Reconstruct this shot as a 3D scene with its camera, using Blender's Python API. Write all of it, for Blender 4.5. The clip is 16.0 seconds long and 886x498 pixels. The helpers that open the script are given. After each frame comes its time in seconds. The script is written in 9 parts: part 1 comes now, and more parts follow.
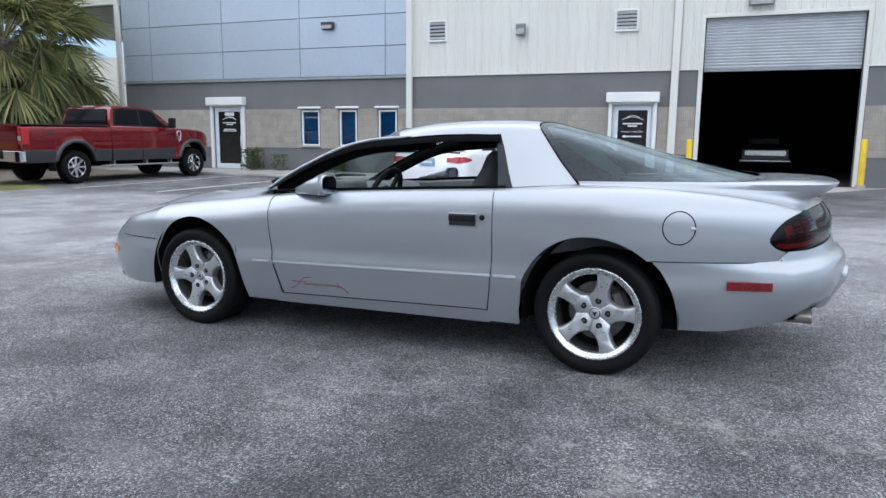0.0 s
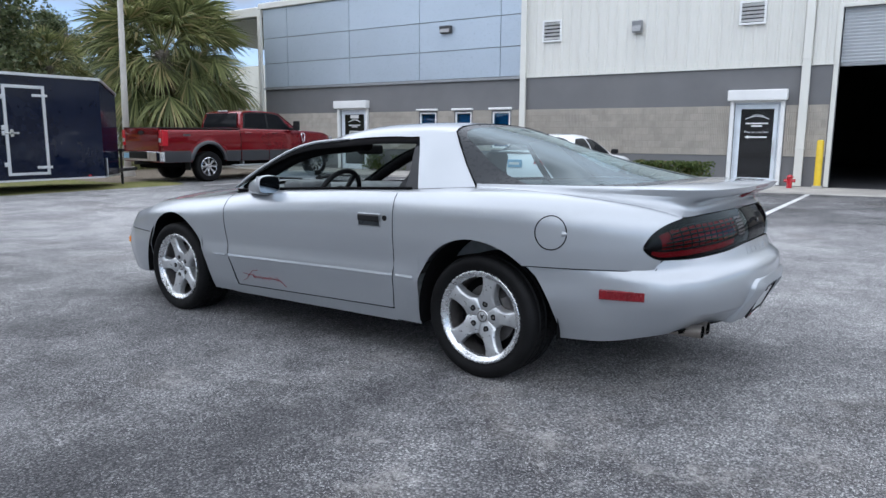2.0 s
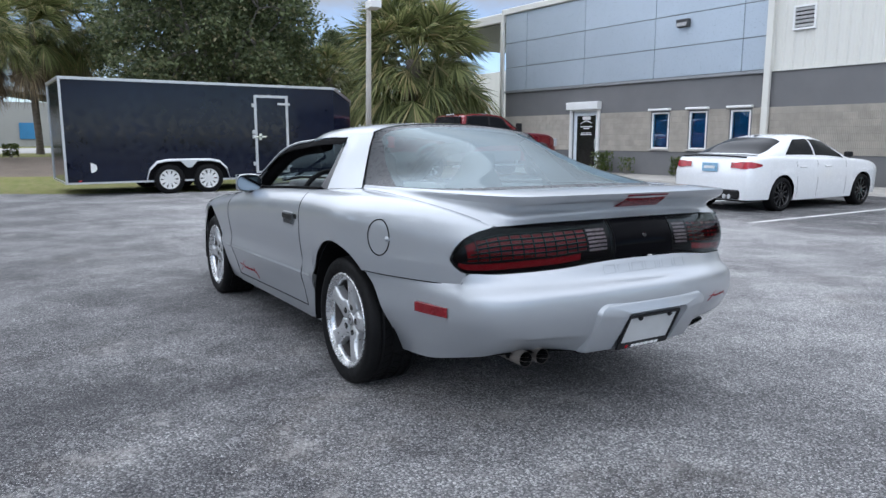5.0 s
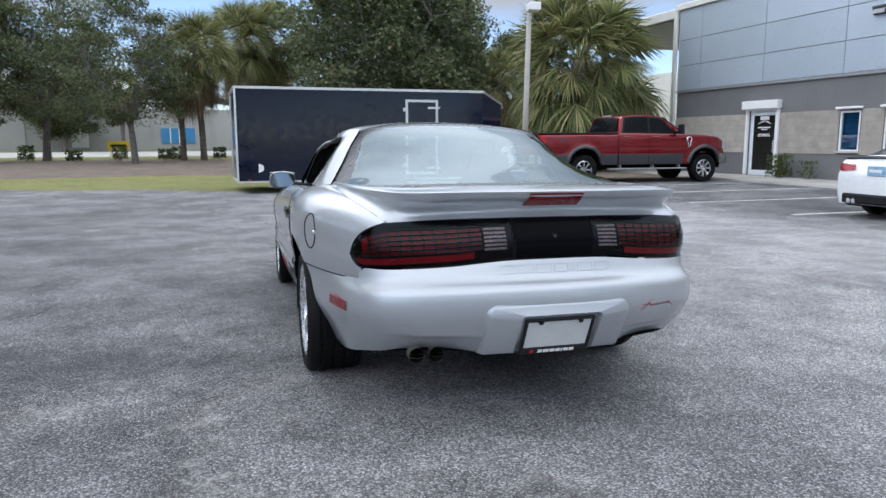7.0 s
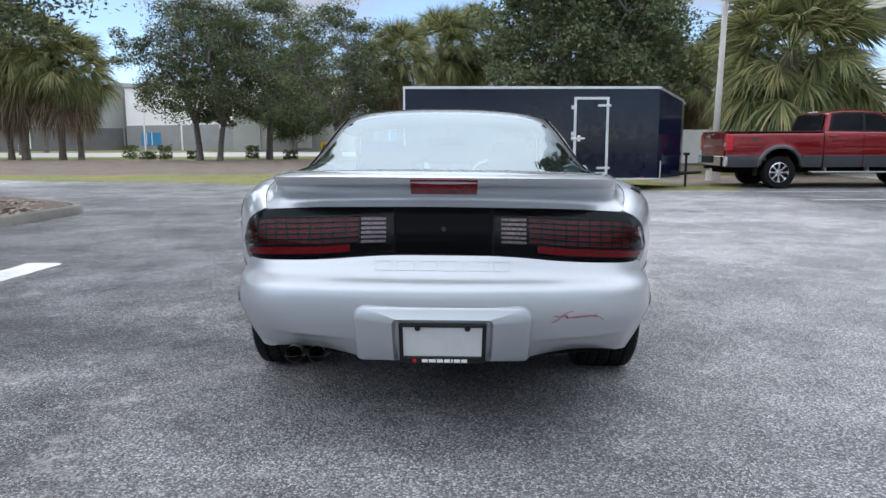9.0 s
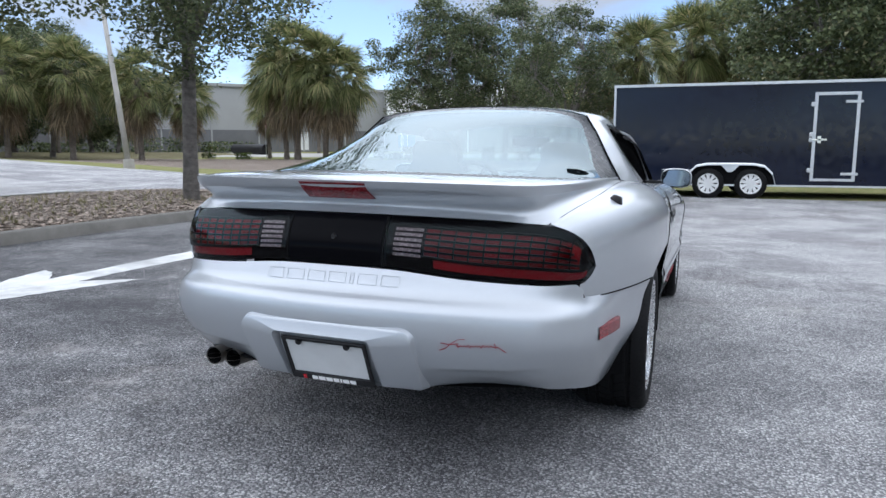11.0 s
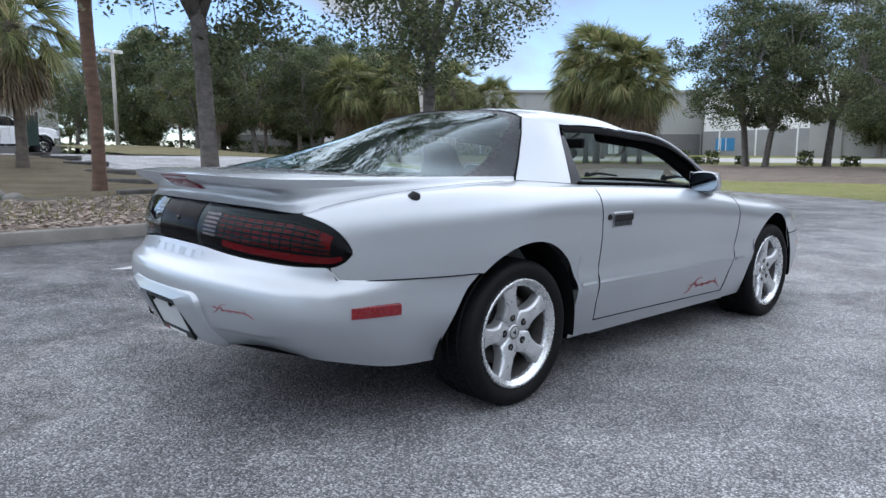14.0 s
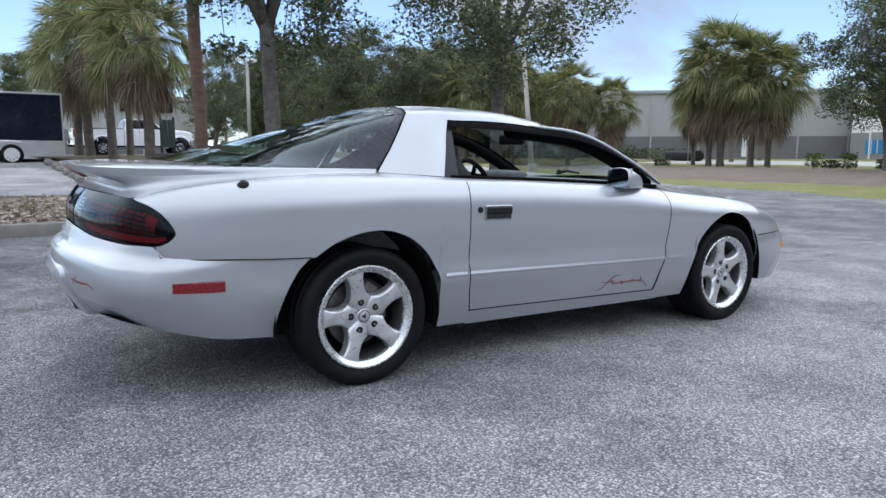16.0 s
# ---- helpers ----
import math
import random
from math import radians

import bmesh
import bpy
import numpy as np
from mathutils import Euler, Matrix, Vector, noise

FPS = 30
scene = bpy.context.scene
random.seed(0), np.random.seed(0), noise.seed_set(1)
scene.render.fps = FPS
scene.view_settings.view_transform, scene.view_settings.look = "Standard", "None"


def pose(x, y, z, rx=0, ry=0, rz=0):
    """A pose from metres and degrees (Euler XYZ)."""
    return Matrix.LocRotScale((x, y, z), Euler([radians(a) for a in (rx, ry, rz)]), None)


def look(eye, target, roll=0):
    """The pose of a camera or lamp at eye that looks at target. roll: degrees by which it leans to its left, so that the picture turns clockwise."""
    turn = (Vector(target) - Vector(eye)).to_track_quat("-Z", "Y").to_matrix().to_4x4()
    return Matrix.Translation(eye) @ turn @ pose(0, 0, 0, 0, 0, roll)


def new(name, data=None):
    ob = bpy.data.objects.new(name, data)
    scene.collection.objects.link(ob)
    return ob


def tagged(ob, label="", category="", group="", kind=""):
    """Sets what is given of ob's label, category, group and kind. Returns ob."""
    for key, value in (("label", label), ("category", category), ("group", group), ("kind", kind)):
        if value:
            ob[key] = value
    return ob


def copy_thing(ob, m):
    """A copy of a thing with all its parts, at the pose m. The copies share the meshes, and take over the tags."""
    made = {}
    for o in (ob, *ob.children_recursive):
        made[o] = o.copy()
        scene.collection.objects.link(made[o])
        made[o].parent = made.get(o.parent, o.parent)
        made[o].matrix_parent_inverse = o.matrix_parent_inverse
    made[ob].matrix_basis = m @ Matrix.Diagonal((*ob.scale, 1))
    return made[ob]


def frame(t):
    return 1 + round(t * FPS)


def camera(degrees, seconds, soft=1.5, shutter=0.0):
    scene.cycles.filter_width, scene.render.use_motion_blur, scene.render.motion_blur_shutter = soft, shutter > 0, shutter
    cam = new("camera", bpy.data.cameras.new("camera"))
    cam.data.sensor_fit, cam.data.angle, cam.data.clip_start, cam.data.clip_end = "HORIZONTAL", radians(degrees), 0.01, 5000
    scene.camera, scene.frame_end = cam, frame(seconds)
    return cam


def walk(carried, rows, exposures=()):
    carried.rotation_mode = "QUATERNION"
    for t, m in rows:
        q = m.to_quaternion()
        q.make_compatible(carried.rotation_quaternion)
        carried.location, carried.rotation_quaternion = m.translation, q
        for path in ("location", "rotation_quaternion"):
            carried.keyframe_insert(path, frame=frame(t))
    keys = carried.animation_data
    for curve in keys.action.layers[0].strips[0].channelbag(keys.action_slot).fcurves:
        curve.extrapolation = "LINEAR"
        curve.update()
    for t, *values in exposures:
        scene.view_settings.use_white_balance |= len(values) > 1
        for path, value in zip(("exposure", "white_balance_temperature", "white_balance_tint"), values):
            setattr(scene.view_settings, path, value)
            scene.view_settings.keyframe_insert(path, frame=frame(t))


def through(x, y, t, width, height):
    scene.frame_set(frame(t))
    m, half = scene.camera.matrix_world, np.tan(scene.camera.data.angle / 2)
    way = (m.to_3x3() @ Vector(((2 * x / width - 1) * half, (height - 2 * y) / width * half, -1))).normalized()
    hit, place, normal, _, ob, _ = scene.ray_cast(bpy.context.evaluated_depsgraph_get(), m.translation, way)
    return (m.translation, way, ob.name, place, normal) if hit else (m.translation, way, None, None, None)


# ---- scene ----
cam = camera(64.63, 16.0)
# seconds, place in metres, yaw, pitch and roll in degrees
ROWS = [
    (0.0, 0.482, -4.321, 1.192, 21.35, -9.19, -0.50),
    (0.5, 0.783, -4.224, 1.187, 24.60, -9.20, -0.46),
    (1.0, 1.090, -4.099, 1.197, 27.74, -9.17, -0.44),
    (1.5, 1.392, -3.966, 1.209, 30.56, -9.15, -0.42),
    (2.0, 1.662, -3.808, 1.209, 33.47, -9.19, -0.33),
    (2.5, 1.923, -3.613, 1.207, 35.96, -9.18, -0.29),
    (3.0, 2.184, -3.395, 1.204, 39.08, -9.15, -0.26),
    (3.5, 2.412, -3.138, 1.208, 42.76, -9.11, -0.21),
    (4.0, 2.612, -2.865, 1.207, 47.08, -9.11, -0.16),
    (6.5, 3.420, -1.626, 1.200, 67.42, -8.91, 0.18),
    (7.0, 3.519, -1.356, 1.179, 71.06, -8.81, 0.20),
    (7.5, 3.572, -1.047, 1.149, 76.38, -8.72, 0.22),
    (8.0, 3.587, -0.726, 1.114, 80.23, -8.69, 0.19),
    (8.5, 3.543, -0.435, 1.098, 84.01, -8.65, 0.16),
    (9.0, 3.446, -0.128, 1.097, 87.98, -8.60, 0.17),
    (9.5, 3.344, 0.169, 1.082, 92.50, -8.60, 0.17),
    (12.0, 2.818, 1.504, 1.087, 119.09, -8.26, 0.04),
    (12.5, 2.723, 1.801, 1.076, 124.06, -8.22, 0.08),
    (13.0, 2.627, 2.096, 1.083, 127.36, -8.12, 0.12),
    (13.5, 2.497, 2.379, 1.076, 130.55, -8.08, 0.16),
    (14.0, 2.333, 2.652, 1.066, 133.83, -8.03, 0.13),
    (14.5, 2.152, 2.910, 1.049, 136.96, -8.00, 0.09),
    (15.0, 1.956, 3.149, 1.032, 140.20, -7.96, 0.07),
    (15.5, 1.745, 3.357, 1.032, 141.90, -7.86, 0.05),
    (16.0, 1.542, 3.562, 1.024, 144.26, -7.80, 0.01),
]
walk(cam, [(t, pose(x, y, z, 90 + pitch, roll, yaw)) for t, x, y, z, yaw, pitch, roll in ROWS], exposures=[(0.0, 2.04, 5720, 12.0), (4.0, 2.00, 5720, 12.0), (9.0, 2.14, 5820, 12.0), (12.5, 2.08, 5660, 12.0), (16.0, 2.04, 5680, 12.0)])

# ---- light ----
SUN_EL, SUN_AZ = 70.0, 200.0      # degrees above the horizon; bearing the light comes from, clockwise from +y
world = bpy.data.worlds.new("sky")
scene.world = world
world.use_nodes = True
wn, wl = world.node_tree.nodes, world.node_tree.links
wn.clear()
sky = wn.new("ShaderNodeTexSky")
sky.sky_type, sky.sun_disc = "NISHITA", False
sky.sun_elevation, sky.sun_rotation = radians(SUN_EL), radians(SUN_AZ)
sky.air_density, sky.dust_density, sky.ozone_density = 0.8, 0.0, 1.2
skybg = wn.new("ShaderNodeBackground")
skybg.inputs["Strength"].default_value = 0.05
wl.new(sky.outputs[0], skybg.inputs["Color"])
# broken cloud cover
wtc = wn.new("ShaderNodeTexCoord")
wmap = wn.new("ShaderNodeMapping")
wmap.inputs["Scale"].default_value = (1.0, 1.0, 2.6)
wl.new(wtc.outputs["Generated"], wmap.inputs[0])
cn = wn.new("ShaderNodeTexNoise")
cn.inputs["Scale"].default_value, cn.inputs["Detail"].default_value, cn.inputs["Roughness"].default_value = 2.1, 9.0, 0.6
cn.inputs["Distortion"].default_value = 0.4
wl.new(wmap.outputs[0], cn.inputs["Vector"])
cr = wn.new("ShaderNodeValToRGB")
cr.color_ramp.elements[0].position, cr.color_ramp.elements[1].position = 0.50, 0.68
cr.color_ramp.elements[0].color = (0.22, 0.22, 0.22, 1)
# cover closes towards the zenith
wcov = wn.new("ShaderNodeMath")
wcov.operation = "MULTIPLY_ADD"
wcov.inputs[1].default_value = 0.42
wclose = wn.new("ShaderNodeMapRange")
wclose.interpolation_type = "SMOOTHSTEP"
wclose.inputs[1].default_value, wclose.inputs[2].default_value = 0.13, 0.36
wsep0 = wn.new("ShaderNodeSeparateXYZ")
wl.new(wtc.outputs["Generated"], wsep0.inputs[0])
wl.new(wsep0.outputs["Z"], wclose.inputs[0])
wl.new(wclose.outputs[0], wcov.inputs[0])
# and towards the north
wnorth = wn.new("ShaderNodeMath")
wnorth.operation = "MULTIPLY_ADD"
wnorth.inputs[1].default_value = 0.10
wl.new(wsep0.outputs["Y"], wnorth.inputs[0])
wl.new(cn.outputs[0], wnorth.inputs[2])
wl.new(wnorth.outputs[0], wcov.inputs[2])
wl.new(wcov.outputs[0], cr.inputs[0])
cn2 = wn.new("ShaderNodeTexNoise")
cn2.inputs["Scale"].default_value, cn2.inputs["Detail"].default_value = 5.0, 6.0
wl.new(wmap.outputs[0], cn2.inputs["Vector"])
cc = wn.new("ShaderNodeValToRGB")
cc.color_ramp.elements[0].color, cc.color_ramp.elements[1].color = (0.84, 0.89, 0.94, 1), (0.98, 0.985, 0.98, 1)
cc.color_ramp.elements[0].position, cc.color_ramp.elements[1].position = 0.3, 0.65
wl.new(cn2.outputs[0], cc.inputs[0])
cloudbg = wn.new("ShaderNodeBackground")
wl.new(cc.outputs[0], cloudbg.inputs["Color"])
# cloud light grows from the horizon to the zenith
wsep = wn.new("ShaderNodeSeparateXYZ")
wl.new(wtc.outputs["Generated"], wsep.inputs[0])
wz = wn.new("ShaderNodeMapRange")
wz.interpolation_type = "SMOOTHSTEP"
wz.inputs[1].default_value, wz.inputs[2].default_value, wz.inputs[3].default_value, wz.inputs[4].default_value = 0.20, 0.50, 0.135, 0.42
wl.new(wsep.outputs["Z"], wz.inputs[0])
# and is strongest about the veiled sun
_sd = (math.sin(radians(SUN_AZ)) * math.cos(radians(SUN_EL)), math.cos(radians(SUN_AZ)) * math.cos(radians(SUN_EL)), math.sin(radians(SUN_EL)))
wdot = wn.new("ShaderNodeVectorMath")
wdot.operation = "DOT_PRODUCT"
wdot.inputs[1].default_value = _sd
wl.new(wtc.outputs["Generated"], wdot.inputs[0])
wglow = wn.new("ShaderNodeMapRange")
wglow.interpolation_type = "SMOOTHSTEP"
wglow.inputs[1].default_value, wglow.inputs[2].default_value, wglow.inputs[3].default_value, wglow.inputs[4].default_value = 0.3, 1.0, 0.0, 0.05
wl.new(wdot.outputs["Value"], wglow.inputs[0])
wadd = wn.new("ShaderNodeMath")
# zenith strength lowered to hold back light on the roof and rear glass
wtop = wn.new("ShaderNodeMapRange")
wtop.interpolation_type = "SMOOTHSTEP"
wtop.inputs[1].default_value, wtop.inputs[2].default_value, wtop.inputs[3].default_value, wtop.inputs[4].default_value = 0.50, 0.88, 0.0, -0.17
wl.new(wsep.outputs["Z"], wtop.inputs[0])
wsum0 = wn.new("ShaderNodeMath")
wl.new(wz.outputs[0], wsum0.inputs[0])
wl.new(wtop.outputs[0], wsum0.inputs[1])
wl.new(wsum0.outputs[0], wadd.inputs[0])
wl.new(wglow.outputs[0], wadd.inputs[1])
wl.new(wadd.outputs[0], cloudbg.inputs["Strength"])
wmix = wn.new("ShaderNodeMixShader")
wl.new(cr.outputs[0], wmix.inputs[0])
wl.new(skybg.outputs[0], wmix.inputs[1])
wl.new(cloudbg.outputs[0], wmix.inputs[2])
wout = wn.new("ShaderNodeOutputWorld")
wl.new(wmix.outputs[0], wout.inputs[0])

sun = bpy.data.lights.new("sun", "SUN")
sun.energy, sun.angle, sun.color = 0.47, radians(140), (1.0, 0.96, 0.9)
sun_ob = new("sun", sun)
_d = Vector((math.sin(radians(SUN_AZ)) * math.cos(radians(SUN_EL)), math.cos(radians(SUN_AZ)) * math.cos(radians(SUN_EL)), math.sin(radians(SUN_EL))))
sun_ob.matrix_world = look(_d * 60, (0, 0, 0))


# ---- materials ----
def material(name):
    m = bpy.data.materials.new(name)
    m.use_nodes = True
    nt = m.node_tree
    return m, nt.nodes, nt.links, nt.nodes["Principled BSDF"]


def mixcol(nodes, links, fac, a, b, blend="MIX"):
    """A colour mix; a and b are colours or sockets, fac a number or a socket."""
    n = nodes.new("ShaderNodeMix")
    n.data_type, n.blend_type = "RGBA", blend
    for sock, v in ((n.inputs[0], fac), (n.inputs[6], a), (n.inputs[7], b)):
        if hasattr(v, "is_linked"):
            links.new(v, sock)
        elif sock == n.inputs[0]:
            sock.default_value = v
        else:
            sock.default_value = (*v, 1)
    return n.outputs[2]


def noise_tex(nodes, links, scale, detail=4, rough=0.55, vec=None, lo=0.35, hi=0.65):
    n = nodes.new("ShaderNodeTexNoise")
    n.inputs["Scale"].default_value, n.inputs["Detail"].default_value, n.inputs["Roughness"].default_value = scale, detail, rough
    if vec is not None:
        links.new(vec, n.inputs["Vector"])
    r = nodes.new("ShaderNodeMapRange")
    r.inputs[1].default_value, r.inputs[2].default_value = lo, hi
    links.new(n.outputs[0], r.inputs[0])
    return r.outputs[0]


def coords(nodes, links, scale=(1, 1, 1), world_space=True):
    """Metre coordinates: of the world, or of the object."""
    if world_space:
        out = nodes.new("ShaderNodeNewGeometry").outputs["Position"]
    else:
        out = nodes.new("ShaderNodeTexCoord").outputs["Object"]
    m = nodes.new("ShaderNodeMapping")
    m.inputs["Scale"].default_value = scale
    links.new(out, m.inputs[0])
    return m.outputs[0]


def bump(nodes, links, height, bsdf, strength=0.3, dist=0.01):
    b = nodes.new("ShaderNodeBump")
    b.inputs["Strength"].default_value, b.inputs["Distance"].default_value = strength, dist
    links.new(height, b.inputs["Height"])
    links.new(b.outputs[0], bsdf.inputs["Normal"])


def surface(name, col, rough=0.5, metal=0.0, vary=0.15, scale=3.0, fine=40.0, relief=0.15, dist=0.002, coat=0.0, dirt=None, dirt_amount=0.0, stretch=(1, 1, 1), spec=0.5, rand=0.0, local=False):
    """A plain surface whose colour varies broadly and finely, with fine relief and broad dirt."""
    m, n, l, b = material(name)
    v = coords(n, l, stretch, not local)
    dark = tuple(c * (1 - vary) for c in col)
    light = tuple(min(1, c * (1 + vary)) for c in col)
    broad = noise_tex(n, l, scale, 5, 0.6, v)
    grain = noise_tex(n, l, fine, 3, 0.6, v)
    c = mixcol(n, l, broad, dark, light)
    c = mixcol(n, l, 0.25 * min(1, vary * 4), c, mixcol(n, l, grain, tuple(x * 0.7 for x in col), light))
    if dirt:
        d = noise_tex(n, l, scale * 0.37, 7, 0.7, v, 0.45, 0.75)
        md = n.new("ShaderNodeMath")
        md.operation = "MULTIPLY"
        md.inputs[1].default_value = dirt_amount
        l.new(d, md.inputs[0])
        c = mixcol(n, l, md.outputs[0], c, dirt)
    if rand:
        oi = n.new("ShaderNodeObjectInfo")
        rr = n.new("ShaderNodeMapRange")
        rr.inputs[3].default_value, rr.inputs[4].default_value = 1 - rand, 1 + rand
        l.new(oi.outputs["Random"], rr.inputs[0])
        hs = n.new("ShaderNodeHueSaturation")
        l.new(rr.outputs[0], hs.inputs["Value"])
        l.new(c, hs.inputs["Color"])
        c = hs.outputs[0]
    l.new(c, b.inputs["Base Color"])
    rm = n.new("ShaderNodeMapRange")
    rm.inputs[3].default_value, rm.inputs[4].default_value = max(0.02, rough - 0.07), min(1, rough + 0.07)
    l.new(grain, rm.inputs[0])
    l.new(rm.outputs[0], b.inputs["Roughness"])
    b.inputs["Metallic"].default_value = metal
    b.inputs["Coat Weight"].default_value = coat
    b.inputs["Coat Roughness"].default_value = 0.03
    b.inputs["Specular IOR Level"].default_value = spec
    if relief:
        bump(n, l, grain, b, relief, dist)
    return m


def glass_pane(name, tint=(0.75, 0.8, 0.8), gloss_rough=0.0, ior=1.5):
    m, n, l, b = material(name)
    n.remove(b)
    t = n.new("ShaderNodeBsdfTransparent")
    t.inputs[0].default_value = (*tint, 1)
    g = n.new("ShaderNodeBsdfGlossy")
    g.inputs["Color"].default_value = (0.84, 0.96, 1.0, 1)
    g.inputs["Roughness"].default_value = gloss_rough
    r0 = ((ior - 1) / (ior + 1)) ** 2
    f = n.new("ShaderNodeLayerWeight")
    f.inputs[0].default_value = 0.5
    pw = n.new("ShaderNodeMath")
    pw.operation = "POWER"
    pw.inputs[1].default_value = 5.0
    l.new(f.outputs["Facing"], pw.inputs[0])
    ad = n.new("ShaderNodeMath")
    ad.operation = "MULTIPLY_ADD"
    ad.inputs[1].default_value, ad.inputs[2].default_value = 1 - r0, r0
    l.new(pw.outputs[0], ad.inputs[0])
    mx = n.new("ShaderNodeMixShader")
    l.new(ad.outputs[0], mx.inputs[0])
    l.new(t.outputs[0], mx.inputs[1])
    l.new(g.outputs[0], mx.inputs[2])
    l.new(mx.outputs[0], n["Material Output"].inputs[0])
    return m


def scaled(n, l, sock, k, lo=0.0):
    """lo + k * sock."""
    m = n.new("ShaderNodeMath")
    m.operation = "MULTIPLY_ADD"
    m.inputs[1].default_value, m.inputs[2].default_value = k, lo
    l.new(sock, m.inputs[0])
    return m.outputs[0]


def times(n, l, a, b):
    m = n.new("ShaderNodeMath")
    m.operation = "MULTIPLY"
    l.new(a, m.inputs[0])
    l.new(b, m.inputs[1])
    return m.outputs[0]


def stones(n, l, v, scale, share, r0, r1):
    """Rounded stones: a share of the cells of a Voronoi pattern."""
    vo = n.new("ShaderNodeTexVoronoi")
    vo.inputs["Scale"].default_value = scale
    l.new(v, vo.inputs["Vector"])
    st = n.new("ShaderNodeMapRange")
    st.inputs[1].default_value, st.inputs[2].default_value, st.inputs[3].default_value, st.inputs[4].default_value = r0, r1, 1, 0
    l.new(vo.outputs["Distance"], st.inputs[0])
    sel = n.new("ShaderNodeSeparateColor")
    l.new(vo.outputs["Color"], sel.inputs[0])
    pick = n.new("ShaderNodeMapRange")
    pick.inputs[1].default_value, pick.inputs[2].default_value = 1 - share - 0.15, 1 - share + 0.15
    l.new(sel.outputs[0], pick.inputs[0])
    return times(n, l, st.outputs[0], pick.outputs[0]), sel.outputs[1]


# centre, radius, width and tone of scrubbed tyre arcs
TYRE_ARCS = ((-3.2, -8.0, 5.8, 0.14, (0.24, 0.24, 0.245)), (-3.2, -8.0, 5.2, 0.14, (0.23, 0.23, 0.235)), (-8.2, 3.0, 2.6, 0.15, (0.24, 0.24, 0.245)), (-8.2, 3.0, 4.0, 0.15, (0.24, 0.24, 0.245)))


def asphalt_material():
    m, n, l, b = material("worn_asphalt")
    v = coords(n, l)
    big = noise_tex(n, l, 0.14, 4, 0.55, v, 0.35, 0.65)
    mid = noise_tex(n, l, 1.1, 9, 0.74, v, 0.38, 0.62)
    fine = noise_tex(n, l, 60, 3, 0.75, v, 0.3, 0.7)
    c = mixcol(n, l, big, (0.068, 0.069, 0.072), (0.158, 0.159, 0.162))
    c = mixcol(n, l, mid, mixcol(n, l, 1.0, c, (0.50, 0.50, 0.52), "MULTIPLY"), c)
    c = mixcol(n, l, scaled(n, l, fine, 0.85), c, mixcol(n, l, 1.0, c, (0.20, 0.20, 0.21), "MULTIPLY"))
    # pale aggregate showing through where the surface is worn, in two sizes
    # paler from y -3.2 to 3.2, towards the workshop side
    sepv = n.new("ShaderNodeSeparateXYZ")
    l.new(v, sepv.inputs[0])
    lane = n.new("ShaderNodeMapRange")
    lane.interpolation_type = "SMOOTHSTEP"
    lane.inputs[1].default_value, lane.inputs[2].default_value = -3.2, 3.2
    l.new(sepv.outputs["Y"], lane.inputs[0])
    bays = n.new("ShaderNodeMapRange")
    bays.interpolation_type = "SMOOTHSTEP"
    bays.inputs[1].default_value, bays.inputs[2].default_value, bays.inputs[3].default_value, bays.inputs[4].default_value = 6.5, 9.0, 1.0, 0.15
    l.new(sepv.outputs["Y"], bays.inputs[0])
    # share of the northward paling, cut back over the workshop bays
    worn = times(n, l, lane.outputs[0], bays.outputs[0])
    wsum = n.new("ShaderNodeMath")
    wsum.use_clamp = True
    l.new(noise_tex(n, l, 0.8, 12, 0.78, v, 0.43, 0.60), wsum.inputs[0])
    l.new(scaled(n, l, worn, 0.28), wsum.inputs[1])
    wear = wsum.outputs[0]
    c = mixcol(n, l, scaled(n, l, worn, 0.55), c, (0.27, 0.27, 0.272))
    # paler too from x 0.5 to -6, west of the coupe
    west = n.new("ShaderNodeMapRange")
    west.interpolation_type = "SMOOTHSTEP"
    west.inputs[1].default_value, west.inputs[2].default_value = 0.5, -6.0
    l.new(sepv.outputs["X"], west.inputs[0])
    c = mixcol(n, l, scaled(n, l, times(n, l, west.outputs[0], bays.outputs[0]), 0.24), c, (0.27, 0.27, 0.272))
    # and paler from y -10.5 to -14, over the bays south of the island
    south = n.new("ShaderNodeMapRange")
    south.interpolation_type = "SMOOTHSTEP"
    south.inputs[1].default_value, south.inputs[2].default_value = -10.5, -14.0
    l.new(sepv.outputs["Y"], south.inputs[0])
    c = mixcol(n, l, scaled(n, l, south.outputs[0], 0.6), c, (0.30, 0.30, 0.305))
    # bedded stones of every tone with dark pits between them
    s0, t0 = stones(n, l, v, 95, 1.2, 0.40, 0.62)
    c = mixcol(n, l, 1.0, c, (2.02, 2.00, 1.97), "MULTIPLY")
    # darker and paler patches with ragged borders
    c = mixcol(n, l, noise_tex(n, l, 0.55, 14, 0.76, v, 0.44, 0.56), mixcol(n, l, 1.0, c, (0.80, 0.80, 0.81), "MULTIPLY"), mixcol(n, l, 1.0, c, (1.26, 1.26, 1.25), "MULTIPLY"))
    tone = mixcol(n, l, times(n, l, t0, t0), mixcol(n, l, 1.0, c, (0.74, 0.74, 0.74), "MULTIPLY"), mixcol(n, l, 1.0, c, (1.85, 1.84, 1.82), "MULTIPLY"))
    c = mixcol(n, l, s0, mixcol(n, l, 1.0, c, (0.40, 0.40, 0.42), "MULTIPLY"), tone)
    s1, t1 = stones(n, l, v, 100, 0.15, 0.30, 0.42)
    s2, t2 = stones(n, l, v, 165, 0.40, 0.30, 0.42)
